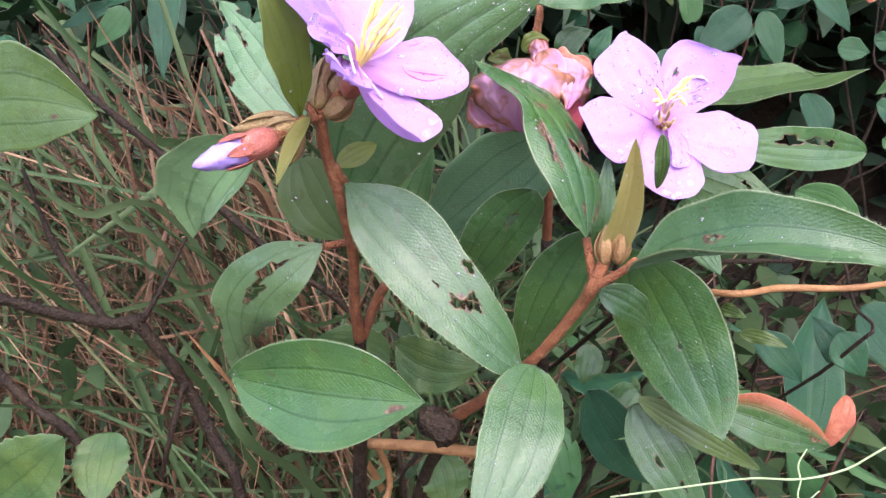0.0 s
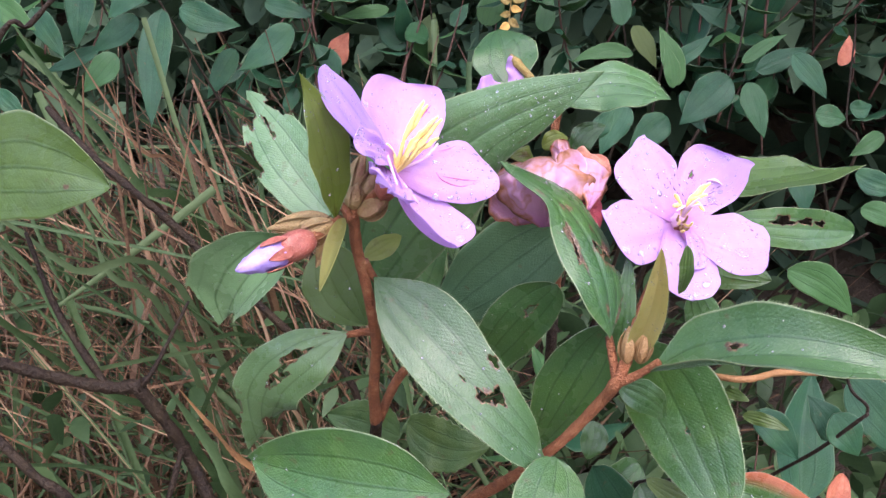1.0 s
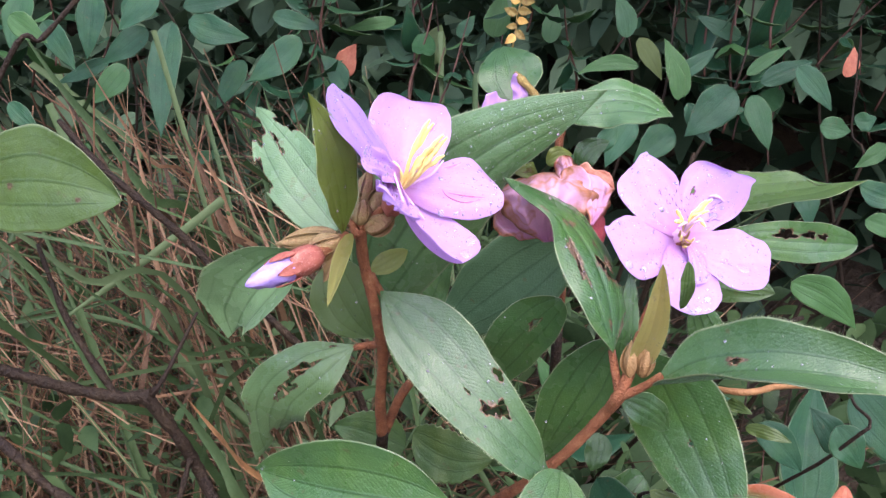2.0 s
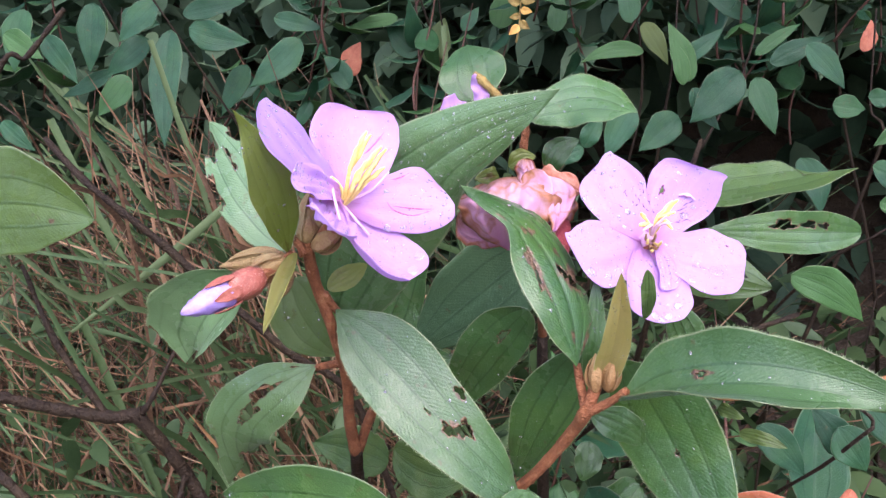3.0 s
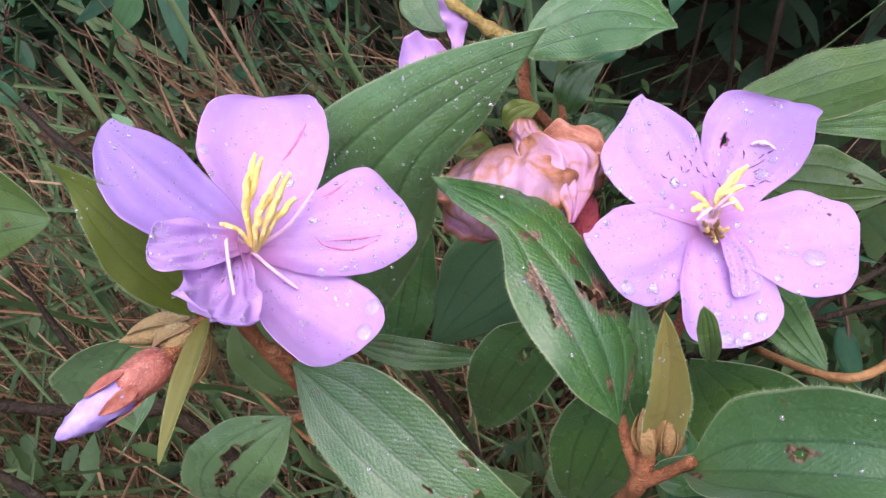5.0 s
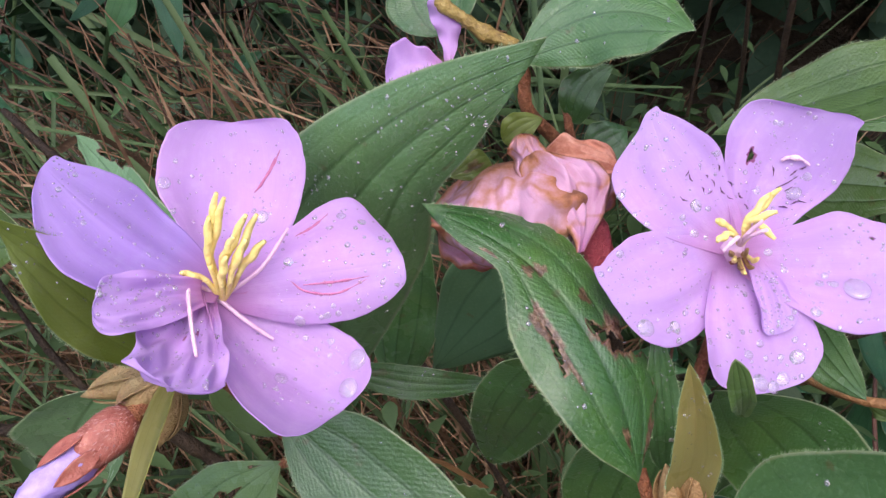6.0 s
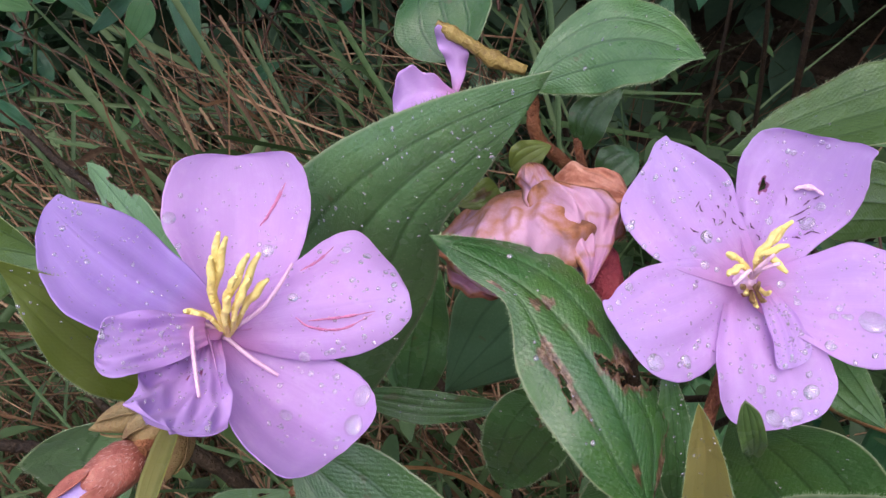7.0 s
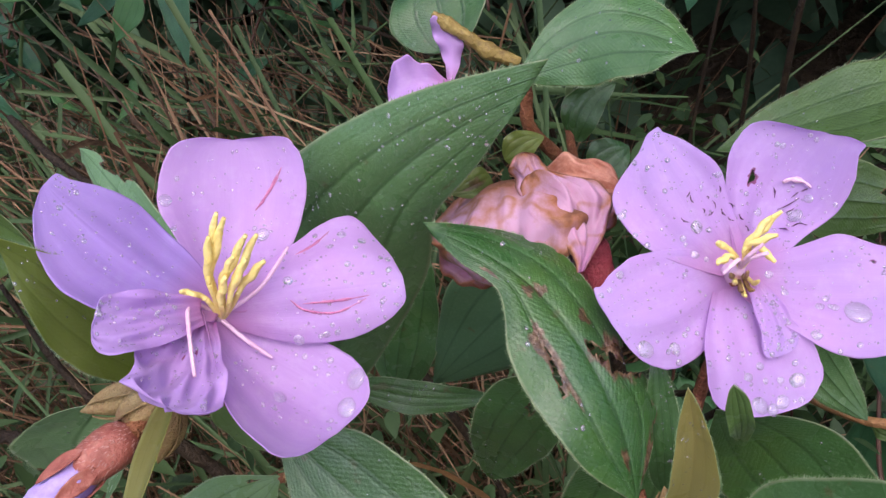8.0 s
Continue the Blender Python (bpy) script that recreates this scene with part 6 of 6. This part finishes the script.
KINDS = unit_leaves()
SHOOT = tube("twig", ((0, 0, -0.05), (0.004, 0.002, -0.02), (-0.002, 0.003, 0.03), (0.001, 0.0, 0.1)), (0.0013, 0.0011, 0.0005), 6, 4, 0.08, 5)
SHOOT.materials.append(RED_TWIG)
rng = random.Random(11)


def sprig(owner, x, y, z, lean, turn, pairs, size):
    """An upright twig with opposite pairs of leaves."""
    made = 0
    shoot = new("twig", SHOOT)
    shoot.parent = owner
    way = Vector((lean * math.cos(turn), lean * math.sin(turn), 1.0))
    shoot.matrix_basis = Matrix.Translation(Vector((x, y, z)) - ORIGIN[owner]) @ way.to_track_quat("Z", "Y").to_matrix().to_4x4() @ Matrix.Diagonal((1.3, 1.3, 0.3 * size * pairs * way.length, 1.0))
    for j in range(pairs):
        up = j * 0.03 * size
        px, py, pz = x + lean * up * math.cos(turn), y + lean * up * math.sin(turn), z + up
        for side in (0, 1):
            ob = new("leaf", rng.choice(KINDS))
            yaw = turn + math.pi * side + (math.pi / 2) * (j % 2) + rng.uniform(-0.4, 0.4)
            drop = rng.gauss(-0.35, 0.45)
            grow = size * rng.uniform(0.55, 1.2) * (1.0 if j < pairs - 1 else 0.6)
            m = Matrix.Translation((px, py, pz)) @ Matrix.Rotation(yaw, 4, "Z") @ Matrix.Rotation(drop, 4, "X") @ Matrix.Rotation(rng.uniform(-0.5, 0.5), 4, "Y") @ Matrix.Scale(grow, 4)
            ob.parent = owner
            ob.matrix_basis = Matrix.Translation(-ORIGIN[owner]) @ m
            made += 1
    return made


side_shrub = thing("shrub", (-0.55, 1.2, 0.0), "dark green shrub with drooping oval leaves behind the grass", "shrub")
deep_shrub = thing("shrub", (0.75, 1.3, 0.0), "dark green shrub with dull overlapping leaves in the shade", "shrub")
for owner, (x0, x1), (y0, y1), low, most in ((far_shrub, (-0.12, 0.45), (0.92, 1.2), 0.74, 210), (side_shrub, (-0.8, -0.1), (0.95, 1.35), 0.66, 230), (deep_shrub, (0.3, 1.1), (0.95, 1.45), 0.72, 270)):
    for k in range(2):
        at = ORIGIN[owner]
        x = x0 + (x1 - x0) * (0.25 + 0.4 * k)
        part("stem", tube("stem", ((x - 0.06, y0 + 0.05, 0.95), (x, y0 + 0.12, 0.74), (x * 0.6 + at[0] * 0.4, y0 + 0.16, 0.45), (at[0] + 0.01 * k, at[1], -0.01)), (0.001, 0.002, 0.004), 7, 6, 0.06, 60 + k), BARK, owner)
    made = 0
    while made < most:
        x, y = rng.uniform(x0, x1), rng.uniform(y0, y1)
        made += sprig(owner, x, y, rng.uniform(low, 1.0) - 0.05 * (y - 0.9), rng.uniform(0, 0.9), rng.uniform(0, 6.28), rng.choice((2, 3, 3, 4)), rng.uniform(0.75, 1.5))

low_shrub = thing("shrub", (0.35, 0.85, 0.0), "low dark green leafy shrub under the flowering branches", "shrub")
for k in range(9):
    x, y = rng.uniform(0.1, 0.75), rng.uniform(0.55, 0.95)
    part("stem", tube("stem", ((x, y, 0.52), (x * 0.8 + 0.07, y * 0.8 + 0.17, 0.25), (0.35 + 0.01 * k, 0.85, -0.01)), (0.001, 0.0018, 0.003), 7, 5, 0.05, k), BARK, low_shrub)
made = 0
while made < 190:
    made += sprig(low_shrub, rng.uniform(0.06, 0.8), rng.uniform(0.5, 0.85), rng.uniform(0.2, 0.54), rng.uniform(0, 0.8), rng.uniform(0, 6.28), rng.choice((2, 3)), rng.uniform(0.8, 1.5))

SPRIG = ((0.0962, 0.9837, 0.8088), (0.1001, 0.9888, 0.8284), (0.1015, 0.9937, 0.8468), (0.1055, 0.9985, 0.8652), (0.1069, 1.0033, 0.8835))
yellow_sprig = part("sprig", tube("sprig", SPRIG, (0.0012, 0.001, 0.0006), 6, 5, 0.05, 2), POD, far_shrub, "sprig with small yellow-orange leaves")
for k, (p, q) in enumerate((((0.0989, 0.9782, 0.8274), (0.0873, 0.9761, 0.8173)), ((0.0988, 0.9794, 0.8316), (0.1102, 0.9765, 0.8229)), ((0.0999, 0.981, 0.8376), (0.0881, 0.9809, 0.8354)), ((0.1003, 0.9826, 0.8437), (0.1135, 0.9812, 0.8411)), ((0.1002, 0.9842, 0.8497), (0.0857, 0.9866, 0.8558)), ((0.1013, 0.9853, 0.854), (0.117, 0.984, 0.8521)), ((0.103, 0.9873, 0.8619), (0.0903, 0.99, 0.8692)), ((0.1035, 0.9881, 0.8649), (0.1204, 0.9868, 0.8631)))):
    p, q = np.array(p), np.array(q)
    wide = np.cross(q - p, (0.1, 1.0, 0.2)) * 0.3
    leaflet = Blade(p, q, (p + q) / 2 - wide, (p + q) / 2 + wide, pointed_outline, 0.001, 0.3, seed=k)
    part("leaflet", leaflet.mesh("leaflet", 8, 6, 0.0003, seed=k), POD if k % 3 else YELLOW, yellow_sprig)


def leaf_cloud(count, box, size, seed, clumps=0, limbs=(), spread=0.22):
    """Loose bent leaves in a box, in rounded clumps, or about the limbs of a tree."""
    r = np.random.default_rng(seed)
    (x0, x1), (y0, y1), (z0, z1) = box
    verts, faces = [], []
    centres = [np.array((r.uniform(x0, x1), r.uniform(y0, y1), z0 + (z1 - z0) * r.uniform(0, 1) ** 1.6 * 0.8)) for _ in range(clumps)]
    for _ in range(count):
        p = np.array((r.uniform(x0, x1), r.uniform(y0, y1), r.uniform(z0, z1)))
        if clumps:
            p = centres[r.integers(clumps)] + r.normal(0, 1, 3) * (0.32, 0.32, 0.28)
            p[2] = abs(p[2])
        if limbs:
            a, b = limbs[r.integers(len(limbs))]
            p = np.array(a) + (np.array(b) - np.array(a)) * r.uniform(0.15, 1.08) + r.normal(0, spread, 3) * (1, 1, 0.45)
            p[2] = max(p[2], z0)
        d = r.normal(0, 1, 3) * (1, 1, 0.6) + (0, -0.5, -0.4)
        d /= np.linalg.norm(d)
        side = np.cross(d, r.normal(0, 0.35, 3) + (0, 0.25, 1))
        side /= np.linalg.norm(side)
        n = np.cross(side, d)
        a = size * r.uniform(0.6, 1.3)
        w = a * r.uniform(0.17, 0.26)
        k = len(verts)
        verts.append(p)
        for t, share in ((0.12, 0.55), (0.32, 0.97), (0.58, 0.88), (0.82, 0.42)):
            q = p + d * a * t - n * a * 0.12 * t * t
            verts += [q - side * w * share + n * w * share * 0.22, q, q + side * w * share + n * w * share * 0.22]
        verts.append(p + d * a - n * a * 0.13)
        faces += [(k, k + 1, k + 2), (k, k + 2, k + 3), (k + 10, k + 13, k + 11), (k + 11, k + 13, k + 12)]
        for j in (1, 4, 7):
            c = k + j
            faces += [(c, c + 3, c + 4, c + 1), (c + 1, c + 4, c + 5, c + 2)]
    return mesh_of("foliage", verts, faces)


foliage = part("foliage", leaf_cloud(5200, ((-1.5, 0.1), (1.45, 2.1), (0.0, 1.7)), 0.09, 1), FOLIAGE, None)
tagged(foliage, "dense dark foliage of the thicket behind", "foliage", kind="stuff")
# thicket top, mostly out of view, packed dense to keep light off the hollow
shade_canopy = part("foliage", leaf_cloud(5600, ((0.1, 1.9), (1.2, 2.1), (0.8, 1.5)), 0.09, 4), FOLIAGE, None)
tagged(shade_canopy, "dense leafy thicket top, thickened above view to darken the hollow", "foliage", kind="stuff")
hedge = part("far_foliage", leaf_cloud(16000, ((-4.0, 4.0), (2.2, 3.6), (0.0, 3.0)), 0.2, 2), FOLIAGE, None)
tagged(hedge, "dark far thicket closing the view", "foliage", kind="stuff")
# a small unseen tree, added over the thicket to shade the background
SHADE_TREE_LIMBS = (((1.35, 2.1, 1.45), (0.55, 0.75, 1.85)), ((1.35, 2.1, 1.45), (0.95, 0.6, 1.9)), ((1.4, 2.1, 1.5), (1.7, 0.7, 1.9)), ((1.2, 1.85, 1.5), (0.3, 1.2, 1.95)), ((1.4, 2.15, 1.5), (2.3, 1.3, 2.0)), ((1.4, 2.2, 1.5), (0.5, 2.2, 2.1)), ((1.45, 2.2, 1.5), (2.0, 2.6, 2.2)), ((0.9, 1.4, 1.65), (0.4, 0.5, 1.8)))
tree = thing("tree", (1.5, 2.3, 0.0), "unseen leaning tree added to shade the thicket", "tree")
part("trunk", tube("trunk", ((1.5, 2.3, -0.02), (1.52, 2.28, 0.6), (1.43, 2.18, 1.1), (1.38, 2.12, 1.55)), (0.06, 0.045, 0.035, 0.025), 12, 8, 0.06, 3), BARK, tree)
for k, (p, q) in enumerate(SHADE_TREE_LIMBS):
    mid = (np.array(p) + np.array(q)) / 2 + np.array((0.03, 0.02, 0.06))
    part("limb", tube("limb", (p, tuple(mid), q), (0.02, 0.012, 0.005), 8, 7, 0.06, 40 + k), BARK, tree)
part("crown", leaf_cloud(3200, ((0, 1), (0, 1), (1.55, 2.3)), 0.15, 3, limbs=SHADE_TREE_LIMBS), FOLIAGE, tree)
# the same growth on the other sides, out of view
for k, box in enumerate((((-4.5, -2.2), (-2.5, 3.0), (0.0, 2.2)), ((2.4, 4.5), (-2.5, 3.0), (0.0, 2.2)))):
    side_growth = part("far_foliage", leaf_cloud(3600, box, 0.17, 5 + k, clumps=34), FOLIAGE, None)
    tagged(side_growth, "dark far thicket closing the view", "foliage", kind="stuff")


# ---- grass ----
def blades(count, box, tall, wide, lean, seed, steps=6, sag=0.6):
    """Narrow folded grass blades rooted in the ground, bending over."""
    r = np.random.default_rng(seed)
    (x0, x1), (y0, y1) = box
    verts, faces = [], []
    for _ in range(count):
        p = np.array((r.uniform(x0, x1), r.uniform(y0, y1), 0.0))
        a = r.uniform(0, 2 * math.pi)
        out = np.array((math.cos(a), math.sin(a), 0))
        h = tall * r.uniform(0.55, 1.15)
        w = wide * r.uniform(0.5, 1.3)
        l = lean * abs(r.normal(0, 1)) + 0.05
        across = np.cross(out, (0, 0, 1))
        b = r.uniform(0, math.pi)
        across = across * math.cos(b) + out * math.sin(b)
        k = len(verts)
        for j in range(steps + 1):
            t = j / steps
            q = p + out * (l * h * (t + sag * t * t)) + np.array((0, 0, h * (t - 0.22 * sag * l * t * t)))
            ww = w * (1 - t**2.2) + 0.0003
            verts += [q - across * ww, q + np.array((0, 0, -ww * 0.5)), q + across * ww]
            if j:
                c = k + 3 * j
                faces += [(c - 3, c - 2, c + 1, c), (c - 2, c - 1, c + 2, c + 1)]
    return mesh_of("grass", verts, faces)


for name, label, mat, jobs in (
    ("dry_grass", "tall tangled dry brown grass", STRAW, ((420, ((-1.2, 0.05), (0.72, 1.25)), 0.62, 0.003, 0.8, 21), (500, ((-0.9, 0.05), (0.6, 1.1)), 0.45, 0.0026, 1.2, 22))),
    ("green_grass", "long arching green grass blades", GRASS, ((170, ((-1.2, 0.0), (0.72, 1.2)), 0.66, 0.005, 0.8, 23), (260, ((-0.8, 0.05), (0.55, 0.95)), 0.48, 0.0045, 1.1, 24))),
):
    for count, box, tall, wide, lean, seed in jobs:
        ob = part(name, blades(count, box, tall, wide, lean, seed), mat, None)
        tagged(ob, label, "grass", kind="stuff")
def straws(count, box, seed, long=(0.08, 0.3), wide=(0.0006, 0.0022)):
    """Fallen dry straws lying across one another, most of them slanting down to the right."""
    r = np.random.default_rng(seed)
    (x0, x1), (y0, y1), (z0, z1) = box
    verts, faces = [], []
    for _ in range(count):
        p = np.array((r.uniform(x0, x1), r.uniform(y0, y1), z0 + (z1 - z0) * r.uniform(0, 1) ** 0.8))
        d = np.array((r.normal(0.5, 0.5), r.normal(-0.2, 0.5), r.normal(-0.6, 0.4)))
        d /= np.linalg.norm(d)
        bow = r.normal(0, 0.12, 3)
        a, w = r.uniform(*long), r.uniform(*wide)
        across = np.cross(d, r.normal(0, 1, 3))
        across /= np.linalg.norm(across)
        lift = np.cross(across, d)
        k = len(verts)
        for j in range(5):
            t = j / 4 - 0.5
            q = p + d * a * t + bow * a * (0.25 - t * t)
            ww = w * (1 - 0.7 * (j / 4) ** 2)
            verts += [q - across * ww, q + lift * ww * 0.6, q + across * ww]
            if j:
                c = k + 3 * j
                faces += [(c - 3, c - 2, c + 1, c), (c - 2, c - 1, c + 2, c + 1)]
    return mesh_of("straw", verts, faces)


litter = part("fallen_straw", straws(2200, ((-1.1, -0.02), (0.62, 1.3), (0.12, 0.66)), 31, (0.12, 0.45), (0.0004, 0.0015)), STRAW, None)
tagged(litter, "tangled fallen brown straw among the grass", "straw", kind="stuff")
lying = part("green_grass", straws(330, ((-1.0, 0.1), (0.6, 1.2), (0.3, 0.66)), 32, (0.15, 0.42), (0.0016, 0.0042)), GRASS, None)
tagged(lying, "bent green grass blades slanting over the straw", "grass", kind="stuff")


def long_blades(rows):
    """Broad folded blades through the given points, the lower end carried down to the ground."""
    verts, faces = [], []
    for points, half in rows:
        p = [np.array(q) for q in points]
        if p[0][2] < p[-1][2]:
            p = p[::-1]
        fall = p[-1] - p[-2]
        fall = fall / np.linalg.norm(fall)
        p += [p[-1] + fall * 0.09 + np.array((0, 0.09, -0.03)), np.array((p[-1][0] + fall[0] * 0.22, p[-1][1] + 0.3, 0.0))]
        line = spline(p, 6)
        k = len(verts)
        for j, q in enumerate(line):
            d = line[min(j + 1, len(line) - 1)] - line[max(j - 1, 0)]
            across = np.cross(d, (0.15, 1.0, 0.35))
            across /= np.linalg.norm(across) + 1e-9
            w = half * min(1.0, 0.12 + j / len(line) * 3.5)
            verts += [q - across * w, q + np.array((0, 0.3 * w, -0.35 * w)), q + across * w]
            if j:
                c = k + 3 * j
                faces += [(c - 3, c - 2, c + 1, c), (c - 2, c - 1, c + 2, c + 1)]
    return mesh_of("grass", verts, faces)


LONG_GREEN = (
    (((-0.3339, 0.6344, 0.6884), (-0.2792, 0.6018, 0.6564), (-0.2467, 0.5709, 0.6263), (-0.2116, 0.5478, 0.5872)), 0.0040),
    (((-0.2838, 0.6233, 0.6584), (-0.2190, 0.5920, 0.6336), (-0.1656, 0.5629, 0.6143)), 0.0022),
    (((-0.2576, 0.5797, 0.5803), (-0.1999, 0.5610, 0.6001), (-0.1531, 0.5420, 0.6166), (-0.0925, 0.5312, 0.6276)), 0.0018),
    (((-0.1840, 0.5762, 0.5830), (-0.1607, 0.5505, 0.5699), (-0.1389, 0.5333, 0.5497), (-0.1192, 0.5234, 0.5175)), 0.0052),
    (((-0.2877, 0.5207, 0.5480), (-0.2293, 0.5172, 0.5476), (-0.1825, 0.5051, 0.5510), (-0.1477, 0.4923, 0.5497)), 0.0018),
    (((-0.0656, 0.4763, 0.6227), (-0.0458, 0.4769, 0.6291), (-0.0127, 0.4762, 0.6335)), 0.0016),
    (((-0.0263, 0.7870, 0.6280), (-0.0300, 0.7515, 0.5732), (-0.0478, 0.7030, 0.5059)), 0.0020),
    (((-0.2370, 1.0376, 0.7405), (-0.1990, 1.0018, 0.6935), (-0.1737, 0.9589, 0.6561), (-0.1520, 0.8865, 0.5855)), 0.0040),
    (((-0.3863, 0.8550, 0.8214), (-0.3334, 0.8150, 0.7664), (-0.2814, 0.7802, 0.7225), (-0.2403, 0.7459, 0.6833)), 0.0048),
    (((-0.1746, 0.9541, 0.7619), (-0.1603, 0.9385, 0.7247), (-0.1414, 0.9032, 0.6918)), 0.0030),
    (((-0.1297, 1.0039, 0.7319), (-0.1357, 0.9808, 0.6870), (-0.1369, 0.9068, 0.6515)), 0.0030),
    (((-0.3050, 0.5899, 0.7014), (-0.2688, 0.5765, 0.6862), (-0.2262, 0.5517, 0.6683)), 0.0030),
    (((-0.2826, 0.6570, 0.7229), (-0.2399, 0.6210, 0.6795), (-0.2163, 0.5899, 0.6525)), 0.0030),
)
LONG_BROWN = (
    (((-0.1600, 0.5361, 0.5934), (-0.1351, 0.5190, 0.5739), (-0.1074, 0.5019, 0.5555)), 0.0030),
    (((-0.2065, 0.6978, 0.6435), (-0.2138, 0.6682, 0.6094), (-0.2181, 0.6379, 0.5736)), 0.0024),
    (((-0.2808, 0.8315, 0.7367), (-0.2575, 0.7938, 0.6800), (-0.2343, 0.7435, 0.6145)), 0.0026),
    (((-0.2715, 0.8783, 0.7203), (-0.2506, 0.8526, 0.6686), (-0.2386, 0.8194, 0.6256)), 0.0034),
    (((-0.2625, 0.7042, 0.6549), (-0.2276, 0.6712, 0.6177), (-0.1810, 0.6361, 0.5749)), 0.0020),
    (((-0.3824, 0.8796, 0.8011), (-0.3212, 0.8230, 0.7322), (-0.2709, 0.7817, 0.6757)), 0.0024),
    (((-0.3581, 0.9348, 0.7898), (-0.3075, 0.8922, 0.7302), (-0.2703, 0.8589, 0.6949)), 0.0020),
    (((-0.2311, 0.8176, 0.7343), (-0.2032, 0.7834, 0.7003), (-0.1744, 0.7444, 0.6561)), 0.0036),
    (((-0.2206, 0.8162, 0.7276), (-0.1872, 0.7805, 0.6883), (-0.1659, 0.7449, 0.6541)), 0.0030),
    (((-0.3728, 0.7430, 0.7491), (-0.3453, 0.7256, 0.7265), (-0.3127, 0.6995, 0.7072)), 0.0030),
    (((-0.3100, 0.7602, 0.6599), (-0.2561, 0.7362, 0.6214), (-0.2052, 0.6819, 0.5852)), 0.0022),
    (((-0.1598, 0.7399, 0.6172), (-0.1292, 0.6958, 0.5763), (-0.1112, 0.6626, 0.5348)), 0.0020),
)
for place_at, label, mat, rows in (((-0.2, 0.8, 0.0), "broad arching green grass blades", GRASS, LONG_GREEN), ((-0.25, 0.85, 0.0), "broad dry reddish-brown grass blades", STRAW, LONG_BROWN)):
    tuft = thing("grass_tuft", place_at, label, "grass", "grass tufts")
    for k, row in enumerate(rows):
        part("blade", long_blades((row,)), TWIG if mat is STRAW and k == 0 else mat, tuft)
low = part("undergrowth", leaf_cloud(3200, ((-1.0, 0.3), (0.55, 1.15), (0.05, 0.6)), 0.03, 9), SMALL_LEAF, None)
tagged(low, "small-leaved green undergrowth among the grass", "undergrowth", kind="stuff")

right_low = part("undergrowth", leaf_cloud(1700, ((0.08, 1.1), (0.72, 1.15), (0.02, 0.5)), 0.055, 14), SMALL_LEAF, None)
tagged(right_low, "dense green leaves low under the shrub", "undergrowth", kind="stuff")
